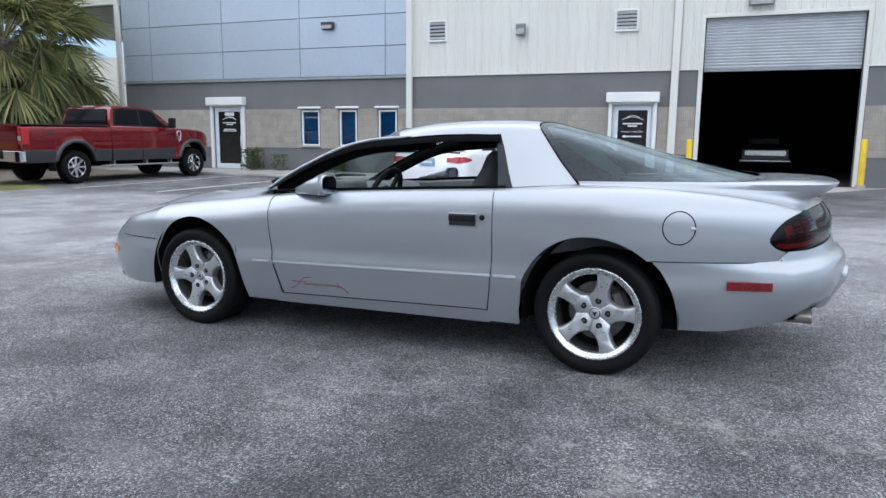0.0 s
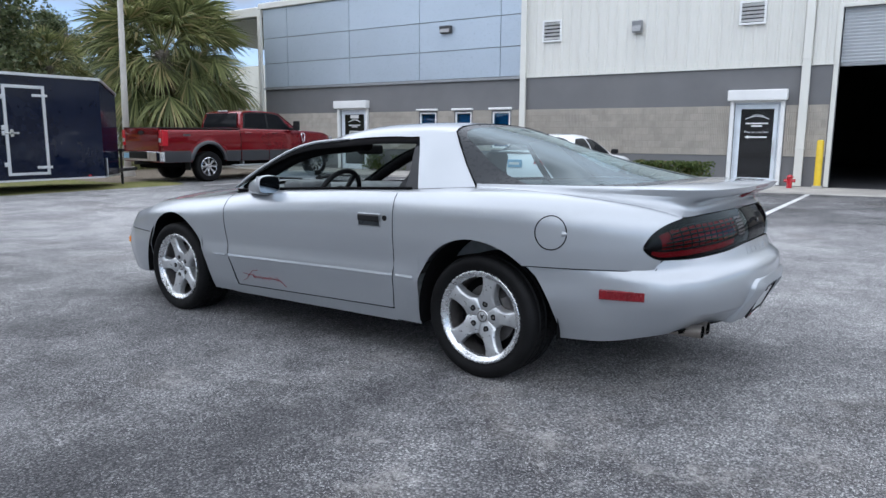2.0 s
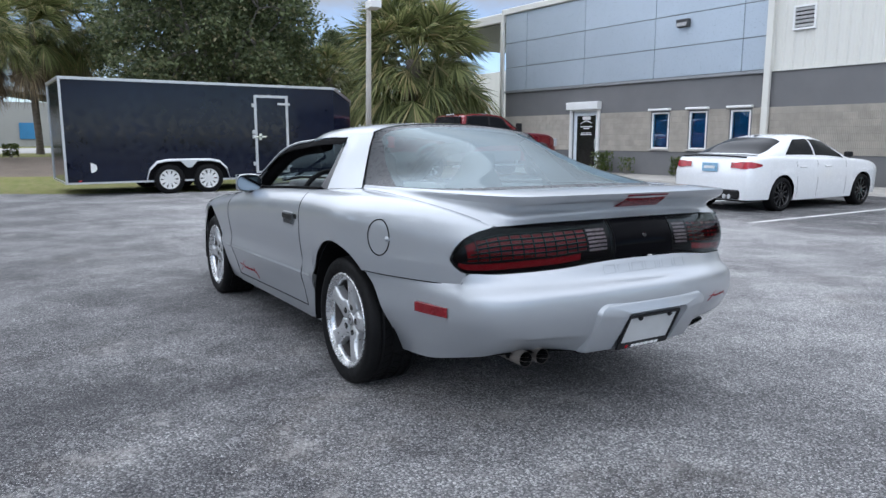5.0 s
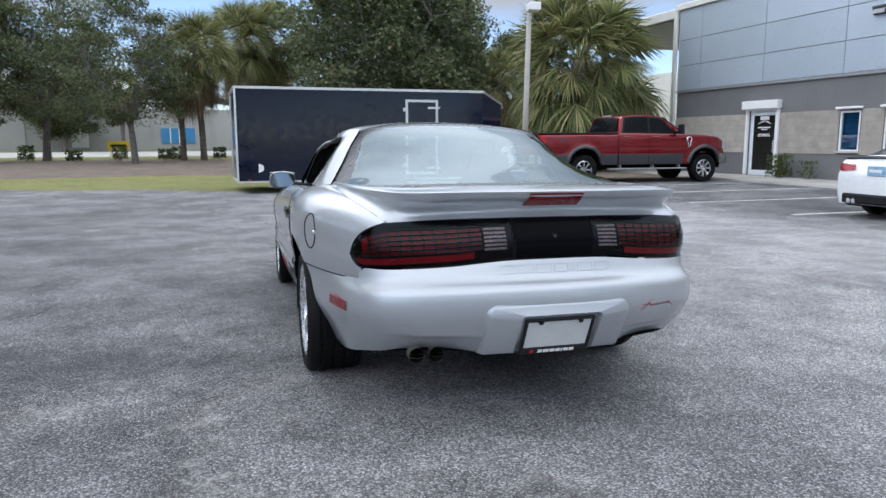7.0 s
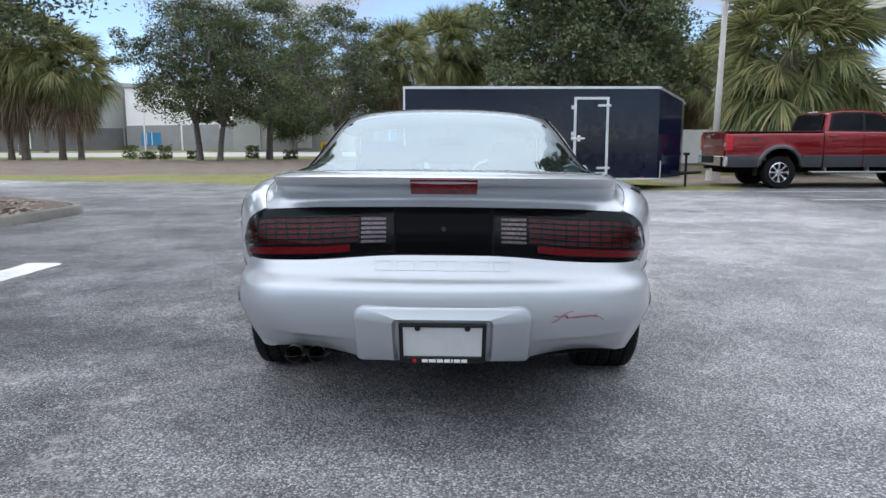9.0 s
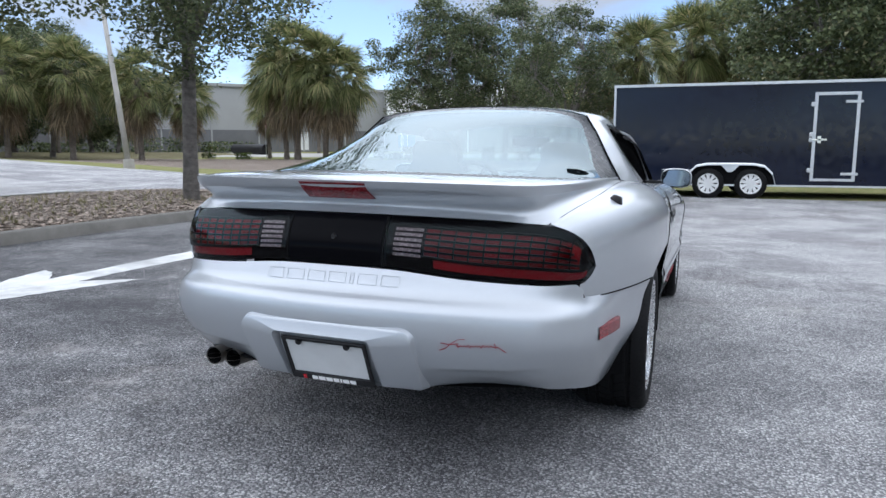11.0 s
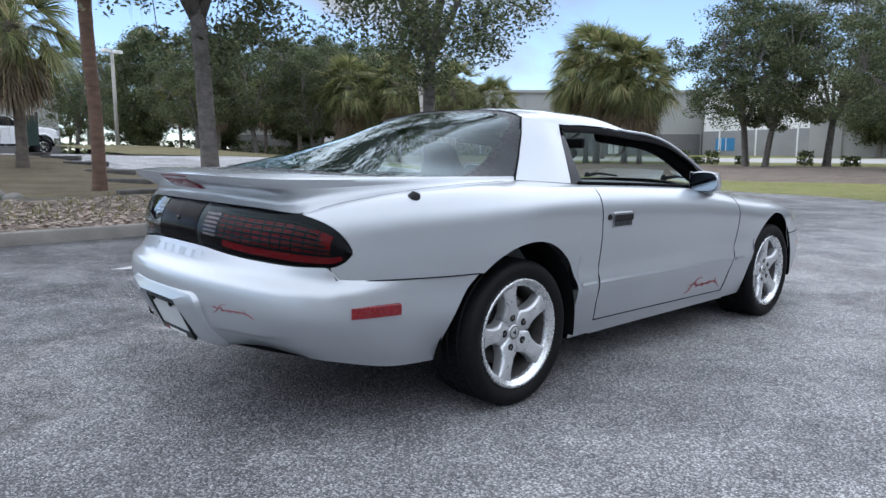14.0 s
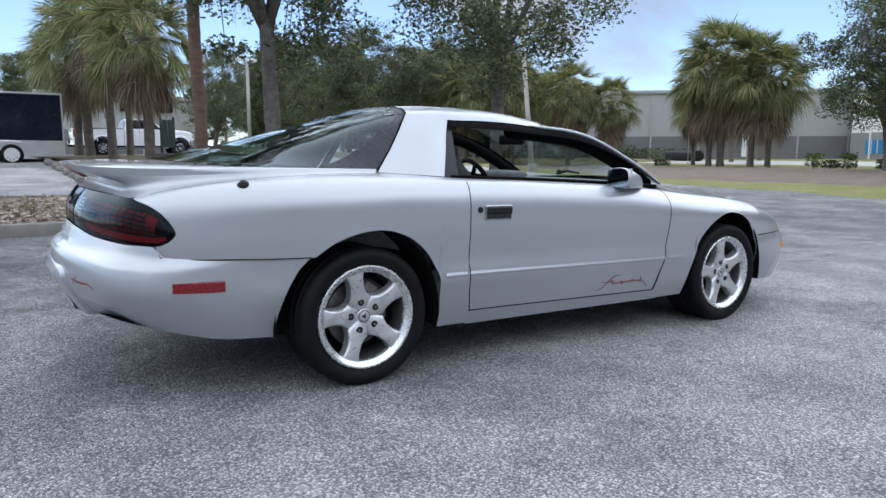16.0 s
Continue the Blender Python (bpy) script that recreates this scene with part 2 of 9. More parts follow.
    c = mixcol(n, l, times(n, l, s2, scaled(n, l, wear, 0.75, 0.22)), c, mixcol(n, l, t2, (0.26, 0.26, 0.265), (0.80, 0.79, 0.78)))
    c = mixcol(n, l, times(n, l, s1, scaled(n, l, wear, 0.90, 0.06)), c, mixcol(n, l, t1, (0.50, 0.495, 0.49), (0.95, 0.94, 0.93)))
    # bleached scuffs, brownish stains, dark oil
    sc = noise_tex(n, l, 1.9, 14, 0.84, v, 0.55, 0.64)
    sp = noise_tex(n, l, 0.42, 3, 0.5, v, 0.44, 0.58)
    c = mixcol(n, l, scaled(n, l, times(n, l, sc, sp), 0.75), c, (0.50, 0.485, 0.465))
    dk = noise_tex(n, l, 2.6, 12, 0.80, v, 0.53, 0.63)
    dp = noise_tex(n, l, 0.30, 3, 0.5, v, 0.42, 0.60)
    c = mixcol(n, l, scaled(n, l, times(n, l, dk, dp), 0.50), c, mixcol(n, l, 1.0, c, (0.34, 0.34, 0.35), "MULTIPLY"))
    stn = noise_tex(n, l, 0.45, 10, 0.72, v, 0.54, 0.70)
    c = mixcol(n, l, scaled(n, l, stn, 0.34), c, (0.150, 0.122, 0.096))
    oil = noise_tex(n, l, 0.9, 5, 0.6, v, 0.66, 0.74)
    c = mixcol(n, l, scaled(n, l, oil, 0.55), c, (0.035, 0.035, 0.038))
    # scrubbed tyre arcs
    for ax, ay, ar, aw, ac in TYRE_ARCS:
        shift = n.new("ShaderNodeVectorMath")
        shift.operation = "MULTIPLY_ADD"
        l.new(v, shift.inputs[0])
        shift.inputs[1].default_value, shift.inputs[2].default_value = (1, 1, 0), (-ax, -ay, 0)
        leng = n.new("ShaderNodeVectorMath")
        leng.operation = "LENGTH"
        l.new(shift.outputs[0], leng.inputs[0])
        off_ = n.new("ShaderNodeMath")
        off_.operation = "SUBTRACT"
        l.new(leng.outputs["Value"], off_.inputs[0])
        off_.inputs[1].default_value = ar
        absn = n.new("ShaderNodeMath")
        absn.operation = "ABSOLUTE"
        l.new(off_.outputs[0], absn.inputs[0])
        band = n.new("ShaderNodeMapRange")
        band.interpolation_type = "SMOOTHSTEP"
        band.inputs[1].default_value, band.inputs[2].default_value, band.inputs[3].default_value, band.inputs[4].default_value = aw * 0.3, aw, 1, 0
        l.new(absn.outputs[0], band.inputs[0])
        c = mixcol(n, l, scaled(n, l, times(n, l, band.outputs[0], noise_tex(n, l, 0.8, 5, 0.6, v, 0.42, 0.62)), 0.40), c, ac)
    # hairline cracks
    wv = n.new("ShaderNodeTexVoronoi")
    wv.feature = "DISTANCE_TO_EDGE"
    wv.inputs["Scale"].default_value = 0.22
    wob = n.new("ShaderNodeTexNoise")
    wob.inputs["Scale"].default_value, wob.inputs["Detail"].default_value = 1.5, 6
    l.new(v, wob.inputs["Vector"])
    l.new(mixcol(n, l, 0.12, v, wob.outputs["Color"], "ADD"), wv.inputs["Vector"])
    ck = n.new("ShaderNodeMapRange")
    ck.inputs[1].default_value, ck.inputs[2].default_value, ck.inputs[3].default_value, ck.inputs[4].default_value = 0.0008, 0.0022, 1, 0
    l.new(wv.outputs["Distance"], ck.inputs[0])
    c = mixcol(n, l, scaled(n, l, times(n, l, ck.outputs[0], mid), 0.32), c, (0.03, 0.03, 0.032))
    l.new(c, b.inputs["Base Color"])
    b.inputs["Roughness"].default_value = 0.8
    b.inputs["Specular IOR Level"].default_value = 0.3
    h = n.new("ShaderNodeMath")
    h.operation = "ADD"
    l.new(fine, h.inputs[0])
    l.new(s0, h.inputs[1])
    bump(n, l, h.outputs[0], b, 0.8, 0.006)
    return m


def ground_cover(name, a, b_, c_, s1, s2, relief=0.8, dist=0.03):
    m, n, l, b = material(name)
    v = coords(n, l)
    c = mixcol(n, l, noise_tex(n, l, s1, 6, 0.65, v), a, b_)
    c = mixcol(n, l, noise_tex(n, l, s2, 4, 0.7, v, 0.4, 0.65), c, c_)
    l.new(c, b.inputs["Base Color"])
    b.inputs["Roughness"].default_value = 0.95
    b.inputs["Specular IOR Level"].default_value = 0.2
    bump(n, l, noise_tex(n, l, s2 * 1.7, 4, 0.7, v, 0.2, 0.8), b, relief, dist)
    return m


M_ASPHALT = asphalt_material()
M_GRASS = ground_cover("mown_grass", (0.105, 0.145, 0.028), (0.19, 0.21, 0.055), (0.27, 0.225, 0.12), 0.7, 9)
M_MULCH = ground_cover("bark_mulch", (0.115, 0.085, 0.066), (0.25, 0.20, 0.16), (0.35, 0.30, 0.25), 0.9, 30, 1.0, 0.04)
M_ROAD = surface("pale_road", (0.38, 0.37, 0.35), 0.9, vary=0.12, scale=0.4, fine=12)
M_CONCRETE = surface("concrete", (0.44, 0.42, 0.385), 0.88, vary=0.14, scale=1.3, fine=60, relief=0.3, dist=0.003, dirt=(0.18, 0.16, 0.14), dirt_amount=0.55)
M_KERB = surface("kerb_concrete", (0.19, 0.18, 0.16), 0.9, vary=0.2, scale=2.0, fine=50, relief=0.4, dist=0.004, dirt=(0.08, 0.075, 0.065), dirt_amount=0.7)
M_PAINT_LINE = surface("worn_line_paint", (0.68, 0.68, 0.665), 0.75, vary=0.12, scale=4, fine=90, relief=0.4, dist=0.002, dirt=(0.17, 0.17, 0.175), dirt_amount=0.8)
M_PANEL = surface("blue_grey_panel", (0.43, 0.49, 0.555), 0.34, metal=0.25, vary=0.025, scale=0.5, fine=25, relief=0, rand=0.035)
M_DARKWALL = surface("dark_grey_wall_paint", (0.155, 0.155, 0.158), 0.75, vary=0.07, scale=0.8, fine=35, relief=0.2, dirt=(0.22, 0.21, 0.20), dirt_amount=0.25)
M_BLOCK = surface("buff_block", (0.42, 0.385, 0.335), 0.9, vary=0.10, scale=3, fine=60, relief=0.4, dist=0.004, rand=0.07)
M_MORTAR = surface("grey_mortar", (0.33, 0.31, 0.28), 0.95, vary=0.12, scale=4, fine=70, relief=0.4)
M_SIDING = surface("cream_metal_siding", (0.70, 0.69, 0.635), 0.42, vary=0.03, scale=0.7, fine=20, relief=0.04, dirt=(0.55, 0.53, 0.48), dirt_amount=0.25, stretch=(3, 3, 0.35))
M_WHITE = surface("white_paint", (0.78, 0.78, 0.77), 0.45, vary=0.04, scale=1.5, fine=30, relief=0.05)
M_GREYMETAL = surface("grey_painted_metal", (0.30, 0.31, 0.32), 0.45, metal=0.3, vary=0.08, scale=3)
M_ALU = surface("brushed_aluminium", (0.68, 0.69, 0.70), 0.35, metal=0.9, vary=0.06, scale=3, fine=80)
M_SHUTTER = surface("galvanised_shutter", (0.52, 0.54, 0.56), 0.42, metal=0.55, vary=0.06, scale=2, fine=30)
M_YELLOW = surface("yellow_bollard_paint", (0.72, 0.50, 0.02), 0.5, vary=0.08, scale=4, dirt=(0.3, 0.22, 0.05), dirt_amount=0.4)
M_BLACK = surface("black_rubber", (0.012, 0.012, 0.013), 0.6, vary=0.2, scale=6, fine=60, spec=0.2)
M_BLACKGLOSS = surface("black_gloss_trim", (0.012, 0.012, 0.013), 0.18, vary=0.1, scale=6, coat=0.5, relief=0)
# near-black throughout: the dimness inside the bay put into the colour
M_GARAGE = surface("garage_dim_tone", (0.045, 0.045, 0.05), 0.8, vary=0.15, scale=1)
M_WINDOW = glass_pane("window_glass", (0.45, 0.66, 0.80), 0.01, 1.9)


# ---- building tools ----
def link_mesh(name, verts, faces, mat=None, parent=None, smooth=False):
    me = bpy.data.meshes.new(name)
    me.from_pydata([tuple(v) for v in verts], [], faces)
    if mat:
        me.materials.append(mat)
    if smooth:
        me.polygons.foreach_set("use_smooth", [True] * len(me.polygons))
    ob = new(name, me)
    if parent:
        ob.parent = parent
    return ob


def part(name, bm, mat, parent=None, label="", smooth=False, angle=None, out=None):
    """Links a bmesh as one mesh object; out: the way an open sheet faces."""
    me = bpy.data.meshes.new(name)
    bmesh.ops.recalc_face_normals(bm, faces=bm.faces[:])
    if out:
        bm.normal_update()
        if sum((f.normal * f.calc_area() for f in bm.faces), Vector()).dot(Vector(out)) < 0:
            bmesh.ops.reverse_faces(bm, faces=bm.faces[:])
    if smooth:
        for f in bm.faces:
            f.smooth = True
        if angle:
            for e in bm.edges:
                if len(e.link_faces) == 2 and e.calc_face_angle(0) > radians(angle):
                    e.smooth = False
    bm.to_mesh(me)
    bm.free()
    for x in (mat if isinstance(mat, (list, tuple)) else [mat]):
        me.materials.append(x)
    ob = new(name, me)
    if parent:
        ob.parent = parent
    if label:
        ob["label"] = label
    return ob


def empty(name, m=None, **tags):
    ob = new(name)
    if m is not None:
        ob.matrix_world = m
    return tagged(ob, **tags)


def add_box(bm, lo, hi, bevel=0.0, m=None, seg=1):
    """A box between two corners, its edges rounded by bevel."""
    r = bmesh.ops.create_cube(bm, size=1)
    vs = r["verts"]
    c = [(a + b) / 2 for a, b in zip(lo, hi)]
    s = [abs(b - a) for a, b in zip(lo, hi)]
    for v in vs:
        v.co = Vector((v.co.x * s[0] + c[0], v.co.y * s[1] + c[1], v.co.z * s[2] + c[2]))
    if bevel:
        es = list({e for v in vs for e in v.link_edges})
        out = bmesh.ops.bevel(bm, geom=es, offset=min(bevel, 0.45 * min(s)), segments=seg, affect="EDGES", profile=0.6)
        vs = list({v for f in out["faces"] for v in f.verts} | {v for v in vs if v.is_valid})
        if m is not None:
            vs = list({v for v in vs} | {w for v in vs for e in v.link_edges for w in e.verts})
    if m is not None:
        for v in vs:
            v.co = m @ v.co
    return vs


def box(name, lo, hi, mat, parent=None, bevel=0.0, label="", seg=1):
    bm = bmesh.new()
    add_box(bm, lo, hi, bevel, None, seg)
    return part(name, bm, mat, parent, label)


def add_tube(bm, pts, radii, n=10, cap=True):
    """A round tube through points, with a radius at each."""
    pts = [Vector(p) for p in pts]
    if not isinstance(radii, (list, tuple)):
        radii = [radii] * len(pts)
    rings = []
    side = None
    for i, p in enumerate(pts):
        d = (pts[min(i + 1, len(pts) - 1)] - pts[max(i - 1, 0)]).normalized()
        if side is None:
            side = d.orthogonal().normalized()
        side = (side - d * side.dot(d)).normalized()
        up = d.cross(side)
        rings.append([bm.verts.new(p + (side * math.cos(a) + up * math.sin(a)) * radii[i]) for a in (2 * math.pi * k / n for k in range(n))])
    for a, b in zip(rings, rings[1:]):
        for k in range(n):
            bm.faces.new((a[k], a[(k + 1) % n], b[(k + 1) % n], b[k]))
    if cap:
        bm.faces.new(rings[0][::-1])
        bm.faces.new(rings[-1])
    return rings


def spline(keys, t):
    """Smooth value at t through keys (t, value or tuple), monotone in t (Catmull-Rom with limited slopes)."""
    if t <= keys[0][0]:
        return keys[0][1]
    if t >= keys[-1][0]:
        return keys[-1][1]
    i = max(k for k in range(len(keys) - 1) if keys[k][0] <= t)

    def slope(k):
        if k == 0 or k == len(keys) - 1:
            a, b = (0, 1) if k == 0 else (k - 1, k)
            return (keys[b][1] - keys[a][1]) / (keys[b][0] - keys[a][0])
        l_ = (keys[k][1] - keys[k - 1][1]) / (keys[k][0] - keys[k - 1][0])
        r_ = (keys[k + 1][1] - keys[k][1]) / (keys[k + 1][0] - keys[k][0])
        return 0.0 if l_ * r_ <= 0 else 2 * l_ * r_ / (l_ + r_)
    x0, y0 = keys[i]
    x1, y1 = keys[i + 1]
    h = x1 - x0
    s = (t - x0) / h
    m0, m1 = slope(i) * h, slope(i + 1) * h
    return (2 * s**3 - 3 * s**2 + 1) * y0 + (s**3 - 2 * s**2 + s) * m0 + (-2 * s**3 + 3 * s**2) * y1 + (s**3 - s**2) * m1


def curve_points(ctrl, n):
    """n points evenly along a smooth curve through control points."""
    P = [Vector(p) for p in ctrl]
    if len(P) == 2:
        return [P[0].lerp(P[1], i / (n - 1)) for i in range(n)]
    dense = []
    for i in range(len(P) - 1):
        a, b = P[i], P[i + 1]
        pa = P[i - 1] if i else a + (a - b)
        pb = P[i + 2] if i + 2 < len(P) else b + (b - a)
        for k in range(12):
            s = k / 12
            dense.append(0.5 * ((2 * a) + (b - pa) * s + (2 * pa - 5 * a + 4 * b - pb) * s * s + (3 * a - pa - 3 * b + pb) * s**3))
    dense.append(P[-1])
    L = [0.0]
    for a, b in zip(dense, dense[1:]):
        L.append(L[-1] + (b - a).length)
    out, j = [], 0
    for i in range(n):
        d = L[-1] * i / (n - 1)
        while j < len(L) - 2 and L[j + 1] < d:
            j += 1
        seg = L[j + 1] - L[j]
        out.append(dense[j].lerp(dense[j + 1], (d - L[j]) / seg if seg else 0))
    return out


def add_grid(bm, rows, flip=False):
    """A sheet of quads through rows of points."""
    V = [[bm.verts.new(p) for p in r] for r in rows]
    for a, b in zip(V, V[1:]):
        for k in range(len(a) - 1):
            q = (a[k], a[k + 1], b[k + 1], b[k])
            try:
                bm.faces.new(q[::-1] if flip else q)
            except ValueError:
                pass
    return V


def loft(bm, curves, nu, nv, flip=False):
    """A smooth sheet through control curves."""
    C = [curve_points(c, nu) for c in curves]
    cols = [curve_points([c[i] for c in C], nv) for i in range(nu)]
    return add_grid(bm, [[cols[i][j] for i in range(nu)] for j in range(nv)], flip)


def text_mesh(name, words, size, mat, parent, m, depth=0.002, align="CENTER"):
    cu = bpy.data.curves.new(name, "FONT")
    cu.body, cu.size, cu.extrude, cu.align_x, cu.align_y = words, size, depth, align, "CENTER"
    tmp = bpy.data.objects.new(name, cu)
    scene.collection.objects.link(tmp)
    dg = bpy.context.evaluated_depsgraph_get()
    me = bpy.data.meshes.new_from_object(tmp.evaluated_get(dg))
    bpy.data.objects.remove(tmp)
    me.materials.clear()
    me.materials.append(mat)
    ob = new(name, me)
    ob.parent = parent
    ob.matrix_basis = m
    return ob


# ---- ground ----
SLOPE_X, SLOPE_Y = 0.0150, -0.0112


def soft(v, lo, hi, k=0.04):
    """v held softly between lo and hi."""
    v = lo + k * math.log1p(math.exp(min(50, (v - lo) / k)))
    return hi - k * math.log1p(math.exp(min(50, (hi - v) / k)))


def lot_z(x, y):
    """Height of the paved lot, which climbs to the south."""
    z = soft(SLOPE_X * x + SLOPE_Y * y, -0.18, 0.24)
    if y < -13 and x > -34:
        a, b = min(1.0, (-13 - y) / 18), min(1.0, (x + 34) / 16)
        z += 0.64 * a * a * (3 - 2 * a) * b * b * (3 - 2 * b)
    return z


def ground_z(x, y):
    """Height of the land, which rises gently past the verge."""
    z = lot_z(x, y)
    if x < -20.5:
        d = -20.5 - x
        z += 0.20 * min(1, d / 14) + 0.006 * max(0, d - 14)
    return min(z, 1.6)


def sheet(name, x0, x1, y0, y1, nx, ny, lift, mat, height=ground_z, outline=None, **tags):
    bm = bmesh.new()
    V = {}
    for i in range(nx + 1):
        for j in range(ny + 1):
            x, y = x0 + (x1 - x0) * i / nx, y0 + (y1 - y0) * j / ny
            if outline:
                x, y = outline(x, y)
            V[i, j] = bm.verts.new((x, y, height(x, y) + lift))
    for i in range(nx):
        for j in range(ny):
            bm.faces.new((V[i, j], V[i + 1, j], V[i + 1, j + 1], V[i, j + 1]))
    ob = part(name, bm, mat, smooth=True)
    return tagged(ob, kind="structure", **tags)


def far_edges(k):
    s = abs(k)
    return math.copysign(s if s < 60 else 60 + (s - 60) ** 1.6, k)


def spread(x, y):
    return far_edges(x), far_edges(y)


sheet("ground", -240, 240, -240, 240, 120, 120, -0.03, M_GRASS, outline=spread, label="mown grass ground with dry patches reaching the horizon", category="ground")


def lot_outline(x, y):
    # the verge edge wanders a little
    if x < -20:
        x = -20.8 + 0.5 * math.sin(y * 0.11) + (0.55 if y < -20 else 0)
    return x, y


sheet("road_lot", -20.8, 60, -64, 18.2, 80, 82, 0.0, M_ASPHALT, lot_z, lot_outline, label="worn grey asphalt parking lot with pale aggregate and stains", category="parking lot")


VERGE = [(-13.0, -20.9), (-9.0, -20.2), (-4.0, -18.0), (1.0, -15.4), (3.0, -14.6), (8.6, -14.6), (9.4, -17.6), (13.0, -17.7), (15.5, -18.2)]


def verge_edge(u, y):
    k = max(i for i in range(len(VERGE) - 1) if VERGE[i][0] <= y + 1e-6)
    (ya, a), (yb, b) = VERGE[k], VERGE[k + 1]
    s = min(1.0, (y - ya) / (yb - ya))
    e = a + (b - a) * s * s * (3 - 2 * s)
    return -21.6 + (e + 21.6) * u, y


sheet("grass_verge", 0, 1, -13.0, 15.4, 8, 90, 0.022, M_GRASS, lambda x, y: ground_z(x, y) - (0.06 if abs(x - verge_edge(1, y)[0]) < 1e-4 or abs(x + 21.6) < 1e-4 else 0.0), verge_edge, label="mown grass verge under the trailer", category="grass")


def verge_strip(name, x0, x1, y0, y1, lift, mat, wob, label, category):
    def o(x, y):
        e = wob * (math.sin(y * 0.31) + 0.6 * math.sin(y * 0.83 + 1))
        return (x + e if abs(x - x0) < 1e-6 or abs(x - x1) < 1e-6 else x), y

    def sunk(x, y):
        e = wob * (math.sin(y * 0.31) + 0.6 * math.sin(y * 0.83 + 1))
        return ground_z(x, y) - (0.06 if min(abs(x - x0 - e), abs(x - x1 - e)) < 1e-4 else 0.0)
    return sheet(name, x0, x1, y0, y1, 12, 70, lift, mat, sunk, o, label=label, category=category)


M_SOIL = ground_cover("bare_sandy_soil", (0.20, 0.165, 0.13), (0.34, 0.29, 0.235), (0.16, 0.135, 0.10), 0.9, 20, 0.8, 0.03)
sheet("soil_strip", -22.5, -16.6, 7.2, 15.25, 12, 16, 0.034, M_SOIL, lambda x, y: ground_z(x, y) - (0.07 if x > -16.7 or y < 7.3 else 0.0), lambda x, y: (x + (0.35 * math.sin(y * 1.1) + 0.15 * math.sin(y * 2.9) if x > -16.7 else 0.0), y), label="bare sandy soil strip under the parked pickup", category="soil")
verge_strip("mulch_bed", -44.5, -24.5, -60, 13, 0.01, M_MULCH, 0.7, "brown bark mulch bed under the row of trees", "mulch bed")
verge_strip("road_street", -70, -52, -90, 80, 0.01, M_ROAD, 0.2, "pale sunlit street beyond the trees", "road")


# ---- the workshop building ----
WALL_Y = 17.74          # outer face of the wall
BASE_Z = -0.12          # pavement at its foot
X_W, X_S, X_E = -21.75, -9.32, 16.0    # west corner, seam between the two claddings, east end
ROOF_Z = 6.42


def wall_with_holes(name, x0, x1, z0, z1, holes, thick, mat, y=WALL_Y, **tags):
    """A wall along x, its openings cut through. holes: (x0, x1, z0, z1)."""
    xs = sorted({x0, x1, *[v for h in holes for v in h[:2] if x0 < v < x1]})
    zs = sorted({z0, z1, *[v for h in holes for v in h[2:] if z0 < v < z1]})
    bm = bmesh.new()
    solid = {}
    for i in range(len(xs) - 1):
        for j in range(len(zs) - 1):
            cx, cz = (xs[i] + xs[i + 1]) / 2, (zs[j] + zs[j + 1]) / 2
            solid[i, j] = not any(h[0] < cx < h[1] and h[2] < cz < h[3] for h in holes)
    V = {}

    def v(i, j, k):
        if (i, j, k) not in V:
            V[i, j, k] = bm.verts.new((xs[i], y + k * thick, zs[j]))
        return V[i, j, k]
    for (i, j), s in solid.items():
        if not s:
            continue
        bm.faces.new((v(i, j, 0), v(i + 1, j, 0), v(i + 1, j + 1, 0), v(i, j + 1, 0)))
        bm.faces.new((v(i, j, 1), v(i, j + 1, 1), v(i + 1, j + 1, 1), v(i + 1, j, 1)))
        for di, dj, a, b in ((-1, 0, (i, j), (i, j + 1)), (1, 0, (i + 1, j), (i + 1, j + 1)), (0, -1, (i, j), (i + 1, j)), (0, 1, (i, j + 1), (i + 1, j + 1))):
            if not solid.get((i + di, j + dj), False):
                bm.faces.new((v(*a, 0), v(*b, 0), v(*b, 1), v(*a, 1)))
    ob = part(name, bm, mat)
    return tagged(ob, kind="structure", **tags)


DOOR_A = (-17.50, -16.16, BASE_Z, 2.24)
DOOR_B = (-2.62, -1.42, BASE_Z, 2.22)
BAY = (-0.11, 3.93, BASE_Z, 4.56)
WINDOWS = [(-13.60, -12.88), (-12.05, -11.38), (-10.52, -9.84)]
WIN_Z = (0.80, 2.04)
HOLES = [DOOR_A, DOOR_B, BAY] + [(a, b, *WIN_Z) for a, b in WINDOWS]
wall_south = wall_with_holes("wall_south", X_W, X_E, BASE_Z, ROOF_Z, HOLES, 0.25, M_DARKWALL, label="two-tone dark grey workshop wall with a band of buff blocks", category="wall")
# side and back walls close the building; their near-black colour stands in for the bay's dimness
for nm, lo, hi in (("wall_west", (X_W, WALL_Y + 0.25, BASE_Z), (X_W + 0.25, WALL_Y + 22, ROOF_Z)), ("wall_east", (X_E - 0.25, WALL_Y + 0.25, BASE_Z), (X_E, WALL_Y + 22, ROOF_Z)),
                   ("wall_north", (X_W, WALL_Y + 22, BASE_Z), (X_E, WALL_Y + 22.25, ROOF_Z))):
    tagged(box(nm, lo, hi, M_GARAGE), label="plain workshop wall, near-black for the dim interior", category="wall", kind="structure")
tagged(box("floor", (X_W + 0.25, WALL_Y, BASE_Z - 0.25), (X_E - 0.25, WALL_Y + 22, BASE_Z + 0.002), M_GARAGE), label="workshop floor, near-black for the dim interior", category="floor", kind="structure")
tagged(box("ceiling", (X_W - 0.1, WALL_Y + 0.02, ROOF_Z + 0.003), (X_E + 0.1, WALL_Y + 22.3, ROOF_Z + 0.2), M_GARAGE), label="workshop ceiling under the roof, near-black for the dim interior", category="ceiling", kind="structure")
